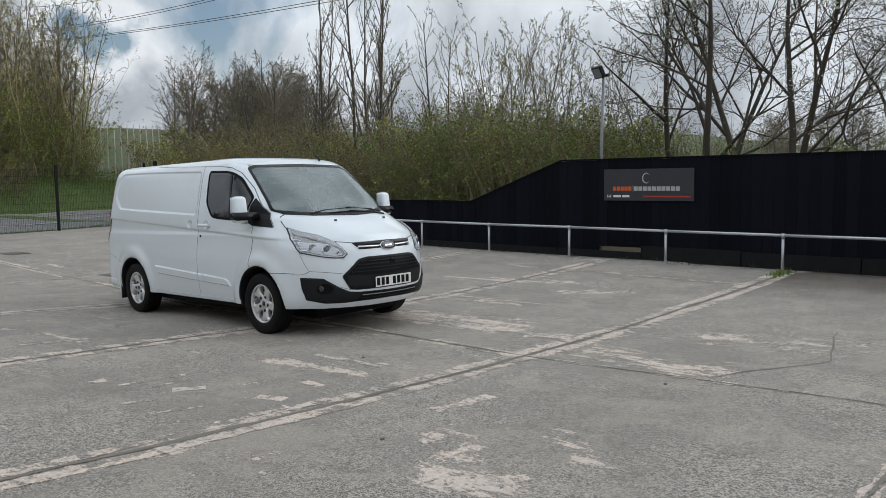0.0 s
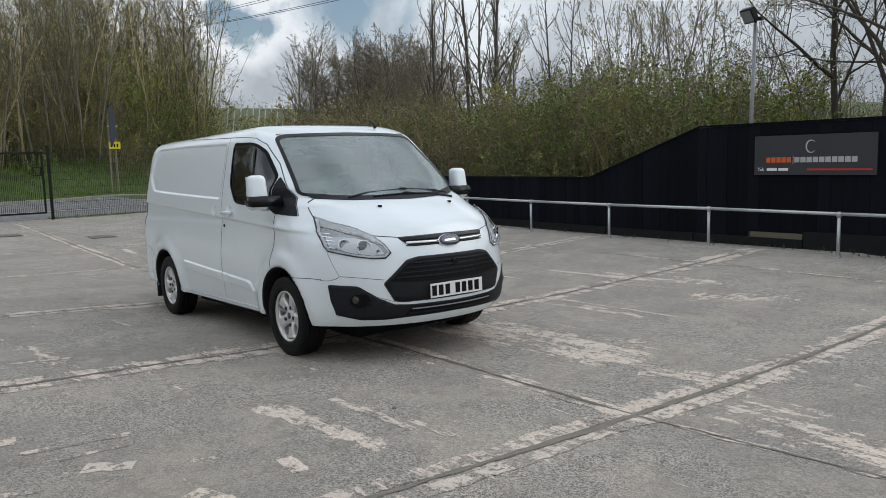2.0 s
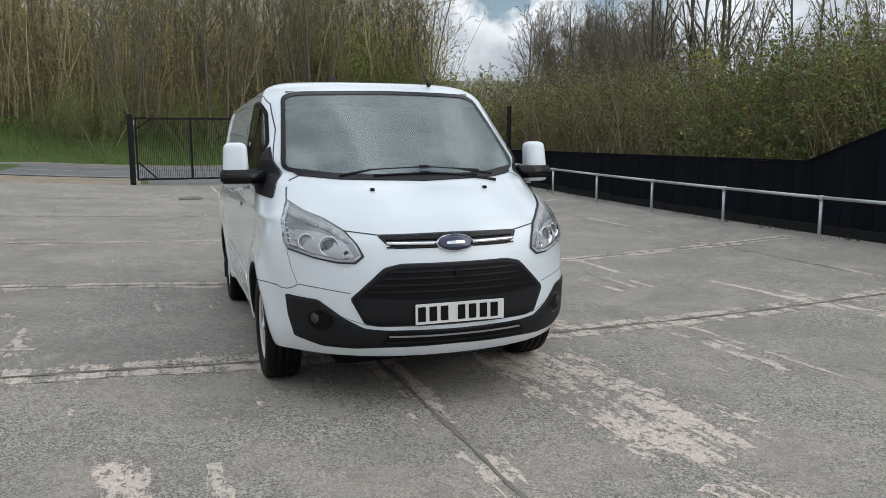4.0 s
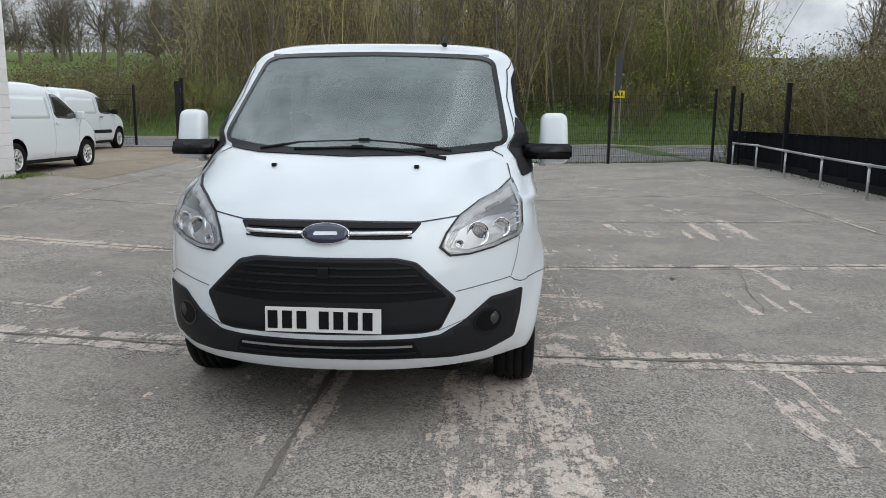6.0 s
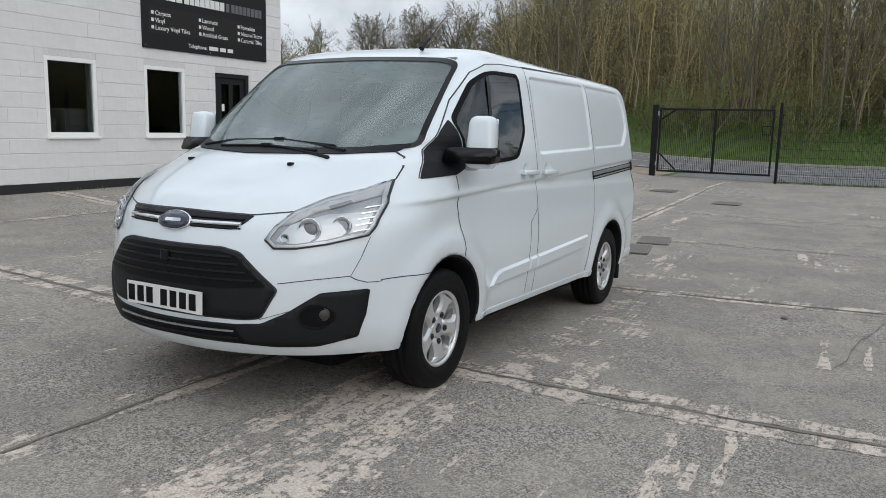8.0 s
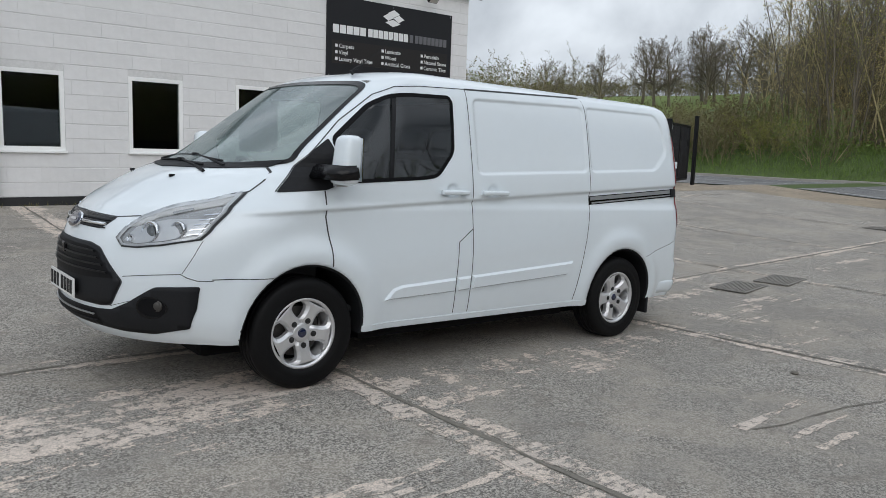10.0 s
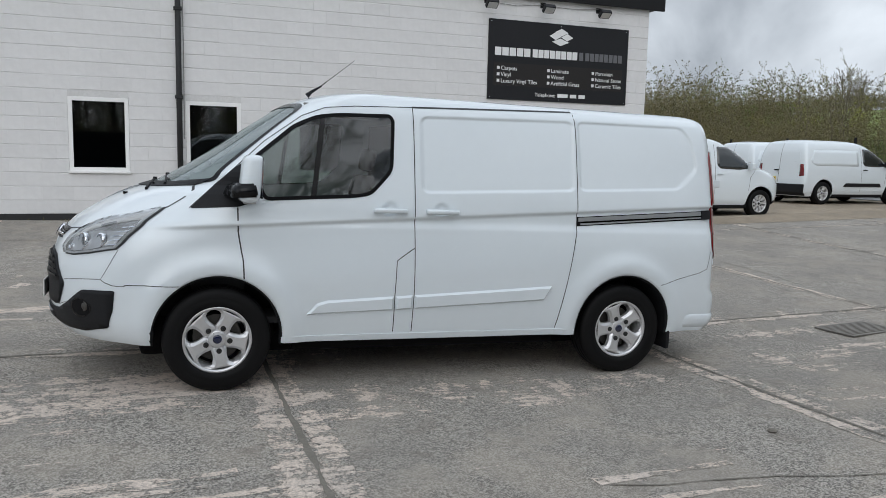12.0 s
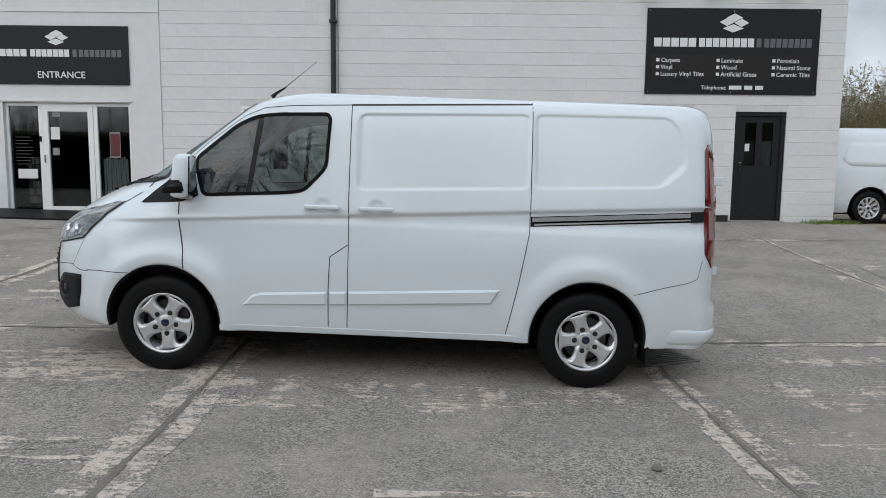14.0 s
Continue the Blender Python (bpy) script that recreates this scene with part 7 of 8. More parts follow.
# ---- small vans parked by the drive ----
M["dark_glass"] = mat("dark_window_glass", (0.02, 0.024, 0.025), 0.05, vary=0.05, coat=1.0)
M["steel_wheel"] = mat("grey_steel_wheel", (0.42, 0.42, 0.42), 0.4, metal=0.5, vary=0.1)
M["black_paint"] = mat("black_car_paint", (0.012, 0.012, 0.014), 0.2, vary=0.05, coat=1)


def city_van(at, label, paint, wb, black_trim, nose, group):
    """A short panel van built of outlines stacked by height; nose shifts the bonnet's step."""
    global SKIN
    keep = SKIN
    front = soft_table([(0.22, 1.98), (0.32, 2.10), (0.5, 2.16), (0.72, 2.15), (0.85, 2.10), (0.95, 2.0), (1.04, 1.80 + nose), (1.12, 1.53 + nose), (1.18, 1.33), (1.3, 1.14), (1.5, 0.82), (1.65, 0.54), (1.72, 0.36), (1.77, 0.1), (1.80, -0.2)])
    rear = soft_table([(0.22, -2.05), (0.35, -2.14), (0.6, -2.15), (0.9, -2.12), (1.4, -2.07), (1.65, -2.0), (1.74, -1.93), (1.80, -1.6)])
    half = soft_table([(0.22, 0.82), (0.4, 0.89), (0.7, 0.915), (0.95, 0.90), (1.2, 0.86), (1.5, 0.79), (1.66, 0.73), (1.74, 0.64), (1.78, 0.5), (1.80, 0.3)])
    levels = [0.22 + 0.035 * k for k in range(21)] + [0.945 + 0.018 * k for k in range(12)] + [1.17 + 0.04 * k for k in range(13)] + [1.685, 1.71, 1.735, 1.755, 1.77, 1.785, 1.795, 1.80]
    rows = []
    for z in levels:
        w, xf, xr, d = half(z), front(z), rear(z), 0.55 if z < 1.1 else 0.4
        line = []
        for k in range(8):
            t = math.sin(k / 8 * math.pi / 2) ** 0.4
            line.append((xr + 0.12 - 0.12 * max(0, 1 - t**5) ** 0.42, w * t, z))
        for k in range(64):
            line.append((xr + 0.12 + (xf - d - xr - 0.12) * k / 64, w, z))
        for k in range(19):
            a = (1 - k / 18) * math.pi / 2
            line.append((xf - d + d * math.cos(a), w * math.sin(a) ** 0.9 if a > 0 else 0.0, z))
        rows.append(line)
    n = len(rows[0])
    verts = []
    for line in rows:
        verts += line + [(x, -y, z) for x, y, z in line[-2:0:-1]]
    m = 2 * n - 2
    faces = [(j * m + (i + 1) % m, j * m + i, (j + 1) * m + i, (j + 1) * m + (i + 1) % m) for j in range(len(rows) - 1) for i in range(m)]
    faces.append(tuple((len(rows) - 1) * m + i for i in range(m))[::-1])
    SKIN = BVHTree.FromPolygons(verts, faces)
    vs = [list(v) for v in verts]
    gone = [False] * len(vs)
    for i, v in enumerate(vs):
        if abs(v[1]) > 0.5:
            for xc in (wb / 2, -wb / 2):
                dd = math.hypot(v[0] - xc, v[2] - 0.33)
                if abs(dd - 0.375) < 0.033:
                    v[0], v[2] = xc + (v[0] - xc) * 0.375 / dd, max(0.2, 0.33 + (v[2] - 0.33) * 0.375 / dd)
                elif dd < 0.375:
                    gone[i] = True
    cv = thing("small_van", label, "van", group, at=at)
    bod = lists("body", vs, [f for f in faces if not any(gone[i] for i in f)], paint, cv, smooth=True)
    trim = M["black_plastic"]
    for s, way in ((1, SIDE_L), (-1, SIDE_R)):
        part("window_glass", drape(rounded([(1.04, 1.10), (0.93, 1.24), (0.72, 1.47), (0.54, 1.555), (0.13, 1.575), (0.11, 1.16), (0.2, 1.09), (0.7, 1.07)], 0.04), way, 0.006, 0.006, 0.08), M["dark_glass"], bod, "dark side window", smooth=True)
        part("shut_line", line_on([(0.06, 1.62), (0.05, 1.0), (0.04, 0.34)], way, 0.008), M["gap"], bod)
        part("shut_line", line_on([(1.15, 1.06), (1.02, 0.9), (0.98, 0.6)], way, 0.008), M["gap"], bod)
        part("pressed_panel", drape(rounded([(-0.05, 1.52), (-1.70, 1.52), (-1.88, 1.2), (-1.7, 1.08), (-0.05, 1.08)], 0.06), way, 0.003, 0.006, 0.1), paint, bod, smooth=True)
        if black_trim:
            part("rub_strip", drape(rounded([(0.85, 0.50), (0.78, 0.60), (-0.55, 0.60), (-0.65, 0.50)], 0.03), way, 0.014, 0.014, 0.1), trim, bod, "black side rubbing strip")
        part("sill", drape([(1.0, 0.28), (-1.0, 0.28), (-1.0, 0.22), (1.0, 0.22)], way, 0.006, 0.01, 0.1), trim, bod)
        c = cast(0.18, 0.98, way, 0.02)
        part("door_handle", cube(0.10, 0.26, c.y - 0.012, c.y + 0.012, 0.965, 0.995, 0.006), trim if black_trim else paint, bod)
        mh = cube(-0.05, 0.05, -0.09, 0.09, -0.08, 0.08, 0.025)
        bmesh.ops.transform(mh, matrix=pose(0.98, s * 0.97, 1.15), verts=mh.verts)
        part("door_mirror", mh, trim if black_trim else paint, bod, smooth=True)
        hl = [(0.52, 0.74), (0.50, 0.86), (0.62, 0.93), (0.80, 0.95), (0.84, 0.86), (0.70, 0.76)]
        part("headlamp", drape(rounded([(s * a, c2) for a, c2 in hl], 0.02), AHEAD, 0.008, 0.006, 0.04), M["lamp_silver"], bod, "clear headlamp", smooth=True)
        part("tail_lamp", drape(rounded([(s * 0.72, 0.78), (s * 0.86, 0.80), (s * 0.80, 1.12), (s * 0.70, 1.12)], 0.02), ASTERN, 0.012, 0.012, 0.05), M["red_lens"], bod, "red tail lamp", smooth=True)
        part("rear_window", drape(rounded([(s * 0.06, 1.58), (s * 0.62, 1.55), (s * 0.68, 1.18), (s * 0.06, 1.16)], 0.04), ASTERN, 0.004, 0.006, 0.08), paint, bod)
        for xc in (wb / 2, -wb / 2):
            wh = make_wheel(cv, xc, s * 0.80, s, 18 * xc, 0.315, 0.20, 10 if not black_trim else 5)
            lin = bmesh.new()
            prev = None
            for k in range(25):
                a = math.radians(-5 + 190 * k / 24)
                row = [lin.verts.new((xc + 0.375 * math.cos(a), s * 0.87, 0.33 + 0.375 * math.sin(a))), lin.verts.new((xc + 0.37 * math.cos(a), s * 0.5, 0.33 + 0.37 * math.sin(a)))]
                if prev:
                    lin.faces.new((prev[0], prev[1], row[1], row[0]))
                prev = row
            part("wheel_arch_liner", lin, trim, bod)
    part("windscreen", drape(rounded([(-0.64, 1.20), (0.64, 1.20), (0.55, 1.60), (-0.55, 1.60)], 0.06), AHEAD, 0.006, 0.006, 0.08), M["dark_glass"], bod, "dark windscreen", smooth=True)
    low = [(-0.80, 0.30), (0.80, 0.30), (0.86, 0.55 if black_trim else 0.38), (-0.86, 0.55 if black_trim else 0.38)]
    part("front_bumper", drape(rounded(low, 0.03), AHEAD, 0.012, 0.014, 0.08), trim, bod)
    part("rear_bumper", drape(rounded([(-0.84, 0.26), (0.84, 0.26), (0.88, 0.56), (-0.88, 0.56)], 0.03), ASTERN, 0.03, 0.03, 0.08), trim, bod)
    part("shut_line", line_on([(0.02, 1.70), (0.02, 0.58)], ASTERN, 0.010), M["gap"], bod)
    c = cast(0.3, 0.70, ASTERN, 0.02)
    pl = part("number_plate", cube(c.x - 0.01, c.x, 0.08, 0.60, 0.64, 0.75), M["plate_yellow"], bod, "yellow rear number plate")
    for k in range(7):
        part("plate_bar", cube(c.x - 0.013, c.x - 0.0105, 0.11 + 0.068 * k, 0.155 + 0.068 * k, 0.66, 0.73), M["ink"], pl)
    part("door_handle", cube(c.x - 0.03, c.x, -0.02, 0.14, 0.92, 0.96, 0.008), trim, bod)
    part("underbody", cube(-1.9, 1.8, -0.6, 0.6, 0.18, 0.40), M["seal"], bod)
    part("aerial", rod([(0.1, 0, 1.79), (-0.12, 0, 1.98)], [0.008, 0.003], 5), trim, bod)
    SKIN = keep
    return cv


city_van(pose(-17.85, -3.02, land(-17.85, -3.0) + 0.012, 0, 0, 180.5), "white small panel van with alloy wheels beside the building", M["van_white"], 2.66, False, 0.03, "parked vans")
city_van(pose(-25.2, -5.8, land(-25.2, -5.8) + 0.012, 0, 0, 182), "white small panel van with black bumpers on the drive", M["van_white"], 2.78, True, 0.0, "parked vans")
city_van(pose(-26.0, -8.7, land(-26.0, -8.7) + 0.012, 0, 0, 181), "white small panel van parked behind another on the drive", M["van_white"], 2.78, True, 0.0, "parked vans")
city_van(pose(-24.2, -12.0, land(-24.2, -12.0) + 0.012, 0, 0, 180) @ Matrix.Diagonal((1.12, 1.05, 1.13, 1)), "black small van parked at the back of the drive", M["black_paint"], 2.78, True, 0.0, "parked vans")


# ---- trees, hedges and the wood ----
M["bark"] = mat("grey_brown_bark", (0.17, 0.146, 0.112), 0.95, vary=0.3, scale=3, bump=0.5, bump_scale=30, island=0.2)
M["twig"] = mat("brown_twigs", (0.225, 0.186, 0.112), 0.95, vary=0.2, scale=2, island=0.35)
M["olive_twig"] = mat("olive_lichened_stems", (0.46, 0.385, 0.21), 0.95, vary=0.2, scale=2, island=0.35)
M["bark_dark"] = mat("dark_bark", (0.085, 0.072, 0.056), 0.95, vary=0.3, scale=3, bump=0.5, bump_scale=30, island=0.2)


def leaf_mat(name, colour, vary=0.4):
    m = mat(name, colour, 0.6, vary=0.1, scale=0.6, island=vary)
    m.node_tree.nodes["Principled BSDF"].inputs["Subsurface Weight"].default_value = 0.0
    return m


M["leaf_young"] = leaf_mat("young_yellow_green_leaves", (0.28, 0.29, 0.055))
M["leaf_spring"] = leaf_mat("bright_yellow_green_leaves", (0.21, 0.28, 0.035))
M["leaf_green"] = leaf_mat("fresh_green_leaves", (0.125, 0.185, 0.03))
M["leaf_pale"] = leaf_mat("pale_buds_and_blossom", (0.42, 0.43, 0.33))
M["leaf_olive"] = leaf_mat("olive_budding_leaves", (0.15, 0.135, 0.045))
M["leaf_bud"] = leaf_mat("yellow_olive_buds", (0.50, 0.41, 0.17))
M["leaf_moss"] = leaf_mat("yellow_green_scrub_leaves", (0.15, 0.135, 0.046))
M["ivy"] = leaf_mat("dark_ivy_leaves", (0.030, 0.05, 0.014))
M["grass_blade"] = leaf_mat("grass_blades", (0.125, 0.195, 0.036))
M["litter"] = mat("leaf_litter_floor", (0.13, 0.105, 0.062), 0.95, vary=0.35, scale=1.2, bump=0.6, bump_scale=20)
M["guard"] = mat("pale_tree_guard", (0.55, 0.55, 0.50), 0.7, vary=0.1)
M["slope"] = mat("rough_slope_grass", (0.085, 0.105, 0.045), 0.95, vary=0.2, scale=0.4)
M["field"] = mat("spring_field_grass", (0.14, 0.195, 0.042), 0.95, vary=0.16, scale=0.25, bump=0.3, bump_scale=15)


class Growth:
    """Collects tapered limbs and leaf cards as plain lists."""

    def __init__(self, seed):
        self.rng = random.Random(seed)
        self.v, self.f, self.lv, self.lf = [], [], [], []

    def limb(self, pts, radii, n):
        base = len(self.v)
        for i, p in enumerate(pts):
            d = (pts[min(i + 1, len(pts) - 1)] - pts[max(i - 1, 0)])
            d = d.normalized() if d.length > 1e-9 else Vector((0, 0, 1))
            u = d.cross(Vector((0.3, 0.9, 0.1))).normalized()
            w = d.cross(u)
            for k in range(n):
                a = 2 * math.pi * k / n
                q = p + radii[i] * (math.cos(a) * u + math.sin(a) * w)
                self.v.append((q.x, q.y, q.z))
        for i in range(len(pts) - 1):
            for k in range(n):
                self.f.append((base + i * n + k, base + i * n + (k + 1) % n, base + (i + 1) * n + (k + 1) % n, base + (i + 1) * n + k))

    def leaf(self, p, size, droop=0.3):
        r = self.rng
        d = Vector((r.gauss(0, 1), r.gauss(0, 1), r.gauss(0, 0.8) - droop)).normalized()
        u = d.cross(Vector((r.gauss(0, 1), r.gauss(0, 1), r.gauss(0, 1)))).normalized()
        L, W = size * r.uniform(0.7, 1.3), size * r.uniform(0.3, 0.5)
        b = len(self.lv)
        for q in (p, p + d * L * 0.5 + u * W, p + d * L, p + d * L * 0.5 - u * W):
            self.lv.append((q.x, q.y, q.z))
        self.lf.append((b, b + 1, b + 2, b + 3))

    def grow(self, p, d, length, r, depth, spec):
        """One limb and, by chance along it, its side limbs."""
        rng = self.rng
        n_seg = (6, 5, 4, 2, 2)[depth]
        pts, radii = [p], [r]
        q = p.copy()
        for i in range(n_seg):
            bend = spec["bend"] * (0.5 if depth == 0 else 1.0)
            d = (d + Vector((rng.gauss(0, bend), rng.gauss(0, bend), rng.gauss(0, bend) + spec["lift"] * (0.0 if depth == 0 else 0.12)))).normalized()
            q = q + d * (length / n_seg)
            pts.append(q.copy())
            radii.append(max(r * (1 - 0.8 * (i + 1) / n_seg), spec["tip"]))
        self.limb(pts, radii, (8, 6, 4, 3, 3)[depth])
        if depth >= spec["depth"]:
            for k in range(spec["leaves"]):
                t = rng.uniform(0.2, 1.0) * n_seg
                i = min(int(t), n_seg - 1)
                at = pts[i].lerp(pts[i + 1], t - i)
                for _ in range(spec["tuft"]):
                    self.leaf(at + Vector((rng.gauss(0, 0.03), rng.gauss(0, 0.03), rng.gauss(0, 0.03))), spec["leaf"])
            return
        count = spec["kids"][depth]
        start = spec["bare"] if depth == 0 else 0.12
        for k in range(count):
            t = (start + (1 - start) * (k + rng.random()) / count) * n_seg
            i = min(int(t), n_seg - 1)
            at = pts[i].lerp(pts[i + 1], t - i)
            axis = (pts[i + 1] - pts[i]).normalized()
            side = axis.cross(Vector((rng.gauss(0, 1), rng.gauss(0, 1), rng.gauss(0, 1)))).normalized()
            ang = math.radians(rng.uniform(*spec["angle"]))
            kd = (axis * math.cos(ang) + side * math.sin(ang)).normalized()
            frac = t / n_seg
            kl = length * rng.uniform(*spec["ratio"]) * (1.15 - 0.6 * frac)
            kr = max(radii[i] * rng.uniform(0.45, 0.65), spec["tip"])
            self.grow(at, kd, kl, kr, depth + 1, spec)


def make_tree(name, label, category, seed, spec, bark, leaf, group):
    g = Growth(seed)
    for k in range(spec["stems"]):
        a = 2 * math.pi * k / spec["stems"] + seed
        lean = spec["lean"] * (1 if spec["stems"] > 1 else 0.3)
        d = Vector((lean * math.cos(a), lean * math.sin(a), 1)).normalized()
        off = 0.0 if spec["stems"] == 1 else 0.25 * spec["stems"] ** 0.5
        g.grow(Vector((off * math.cos(a), off * math.sin(a), -0.15)), d, spec["height"] * g.rng.uniform(0.85, 1.05), spec["radius"] * g.rng.uniform(0.75, 1.1), 0, spec)
    t = thing(name, label, category, group)
    lists("trunk", g.v, g.f, bark, t, smooth=True)
    if g.lf:
        lists("crown", g.lv, g.lf, leaf, t)
    return t


BARE = dict(height=9.5, radius=0.13, stems=1, lean=0.12, bend=0.10, lift=0.9, tip=0.006, depth=3, leaves=3, tuft=1, leaf=0.06, kids=(15, 7, 6), bare=0.22, angle=(28, 55), ratio=(0.30, 0.48))
COPPICE = dict(BARE, height=8.0, radius=0.05, stems=5, lean=0.14, kids=(9, 5, 4), ratio=(0.26, 0.42), angle=(22, 45), leaves=2)
BIG = dict(BARE, height=9.0, radius=0.115, stems=3, lean=0.30, kids=(9, 6, 6, 3), depth=4, bend=0.15, ratio=(0.36, 0.58), angle=(28, 62), lift=0.4, leaves=2, tuft=1, leaf=0.055, bare=0.2, tip=0.0045)
SHRUB = dict(BARE, height=3.4, radius=0.035, stems=9, lean=0.45, kids=(7, 4, 3), bend=0.18, ratio=(0.34, 0.55), angle=(25, 60), tip=0.0045, leaves=6, tuft=1, leaf=0.065, bare=0.08)
ASPEN = dict(BARE, height=10.5, radius=0.085, stems=2, lean=0.07, kids=(18, 5, 4), ratio=(0.18, 0.30), angle=(18, 36), lift=1.2, leaves=2, leaf=0.045)
FIELD_TREE = dict(BARE, height=8.0, radius=0.24, kids=(16, 8, 5), ratio=(0.46, 0.66), angle=(34, 72), bare=0.2, bend=0.13, lift=0.6, leaves=1, tip=0.014)

protos = {
    "bare": [make_tree("tree", "bare spring tree with fine grey twigs", "tree", s, BARE, M["bark"], M["leaf_olive"], "woodland trees") for s in (1, 2, 3)],
    "coppice": [make_tree("tree", "thin multi-stemmed tree with early buds", "tree", s, COPPICE, M["bark"], M["leaf_young"], "woodland trees") for s in (4, 5)],
    "aspen": [make_tree("tree", "slender upright leafless tree", "tree", s, ASPEN, M["bark_dark"], M["leaf_pale"], "saplings behind the fence") for s in (6, 7)],
    "big": [make_tree("tree", "large spreading tree with sparse pale young leaves", "tree", s, BIG, M["bark_dark"], M["leaf_pale"], "trees behind the fence") for s in (8, 9)],
    "shrub": [make_tree("bush", "tangled shrub with young green leaves", "bush", s, SHRUB, M["twig"], M[l], "hedge bushes") for s, l in ((10, "leaf_green"), (11, "leaf_olive"), (12, "leaf_young"))],
    "field": [make_tree("tree", "bare round-crowned tree on the hill", "tree", s, FIELD_TREE, M["bark"], M["leaf_olive"], "hilltop trees") for s in (13, 14)],
}
used = set()


def plant(kind, k, x, y, scale=1.0, turn=0.0, sink=0.0, tall=1.0):
    src = protos[kind][k % len(protos[kind])]
    m = Matrix.LocRotScale((x, y, land(x, y) - sink), Euler((0, 0, turn)), (scale, scale, scale * tall))
    if src.name not in used:
        used.add(src.name)
        src.matrix_world = m
        return src
    ob = copy_thing(src, Matrix.Identity(4))
    ob.matrix_basis = m
    return ob


rng = random.Random(77)
any_of = lambda kind: rng.randrange(len(protos[kind]))
# saplings and big trees behind the board fence
for x, y, k, s in ((-22.4, 21.2, 0, 1.0), (-21.2, 20.4, 1, 1.02), (-24.2, 20.6, 1, 0.98), (-19.8, 22.6, 0, 0.72), (-17.0, 23.5, 1, 0.62), (-26.5, 22.0, 0, 0.7), (-28.5, 20.5, 1, 0.66)):
    plant("aspen", k, x, y, s, rng.uniform(0, 6))
for x, y, k, s in ((-8.3, 20.2, 0, 0.98), (-6.6, 20.8, 1, 1.05), (-3.6, 23.5, 0, 1.0), (1.5, 22.4, 1, 1.0)):
    plant("big", k, x, y, s, rng.uniform(0, 6))
for x, y, k, s in ((-14.9, 20.8, 0, 0.78), (-13.2, 20.2, 1, 0.72), (-16.6, 21.4, 0, 0.76), (-12.0, 21.0, 0, 0.66)):
    plant("coppice", k, x, y, s, rng.uniform(0, 6))
for k in range(58):
    x = -29 + 30 * (k + rng.random()) / 58
    y = 15.6 + rng.random() * 5.0
    low = 0.34 if x > -9.5 else 0.5 if x > -16 else 0.72
    plant("shrub", any_of("shrub"), x, y, rng.uniform(low, low + 0.3) * (1.25 if -15.5 < x < -10.5 else 1.0), rng.uniform(0, 6), 0.1)
for k in range(12):
    plant("coppice", any_of("coppice"), -32 + 22 * (k + rng.random()) / 12, 20 + rng.random() * 8, rng.uniform(0.42, 0.62), rng.uniform(0, 6))


def in_wood(d_lo, d_hi, y_lo, y_hi, r):
    """A spot in the wood across the road, which ends where the open slope is seen."""
    while True:
        x, y = off_line(d_lo + (d_hi - d_lo) * r.random() ** 1.2, r.uniform(y_lo, y_hi))
        if y < 0.452 * -x or y > 0.54 * -x + 0.5:
            return x, y


# the wood across the road
for k in range(44):
    x, y = in_wood(19, 46, -9, 24, rng)
    kind = "bare" if k % 3 else "coppice"
    plant(kind, any_of(kind), x, y, rng.uniform(0.95, 1.35), rng.uniform(0, 6))
for k in range(22):
    x, y = in_wood(17, 27, -9, 20, rng)
    plant("coppice", any_of("coppice"), x, y, rng.uniform(0.9, 1.3), rng.uniform(0, 6))
for k in range(30):
    x, y = rng.uniform(-58, -30), rng.uniform(26, 52)
    if y > 0.545 * -x + 0.5:
        plant("bare", any_of("bare"), x, y, rng.uniform(0.65, 0.9), rng.uniform(0, 6))
for k in range(18):
    x, y = in_wood(14.8, 19, -16, 20, rng)
    plant("shrub", any_of("shrub"), x, y, rng.uniform(0.45, 0.8), rng.uniform(0, 6), 0.1)
for k in range(16):
    x = -64 + 26 * (k + rng.random()) / 16
    plant("field", any_of("field"), x, 0.56 * -x + 2 + rng.random() * 9, rng.uniform(0.75, 1.05), rng.uniform(0, 6))
# distant trees: ridge of the field, and a far belt behind the hedge
for d, y, s in ((72, -60, 0.98), (75, -53, 1.1), (70, -65, 0.75), (80, -47, 1.0), (78, -40, 0.9), (84, -34, 1.1), (80, -27, 0.8), (86, -20, 1.0), (74, -72, 0.9), (90, -14, 1.0), (96, -57, 0.8), (98, -44, 0.9), (95, -30, 0.8), (88, -50, 0.95), (86, -43, 1.0), (90, -38, 1.0), (92, -24, 1.0), (88, -31, 1.05), (78, -57, 1.1), (82, -50, 1.2), (76, -46, 1.15), (80, -36, 1.2), (78, -31, 1.2), (84, -25, 1.2), (82, -16, 1.2), (74, -50, 1.0), (76, -41, 1.2), (79, -22, 1.1)):
    plant("field", any_of("field"), *off_line(d, y), s, rng.uniform(0, 6))
for k in range(20):
    x, y = off_line(60 + rng.random() * 14, -34 + 26 * (k + rng.random()) / 20)
    kind = "bare" if k % 3 else "field"
    plant(kind, any_of(kind), x, y, rng.uniform(0.85, 1.15), rng.uniform(0, 6))
for k in range(16):
    x, y = -40 + 60 * (k + rng.random()) / 16, 75 + rng.random() * 25
    plant("field", any_of("field"), x, y, rng.uniform(0.8, 1.1), rng.uniform(0, 6))
for k in range(5):
    x, y = off_line(20 + rng.random() * 12, -40 + 26 * (k + rng.random()) / 14)
    plant("shrub", any_of("shrub"), x, y, rng.uniform(0.8, 1.3), rng.uniform(0, 6), 0.1)
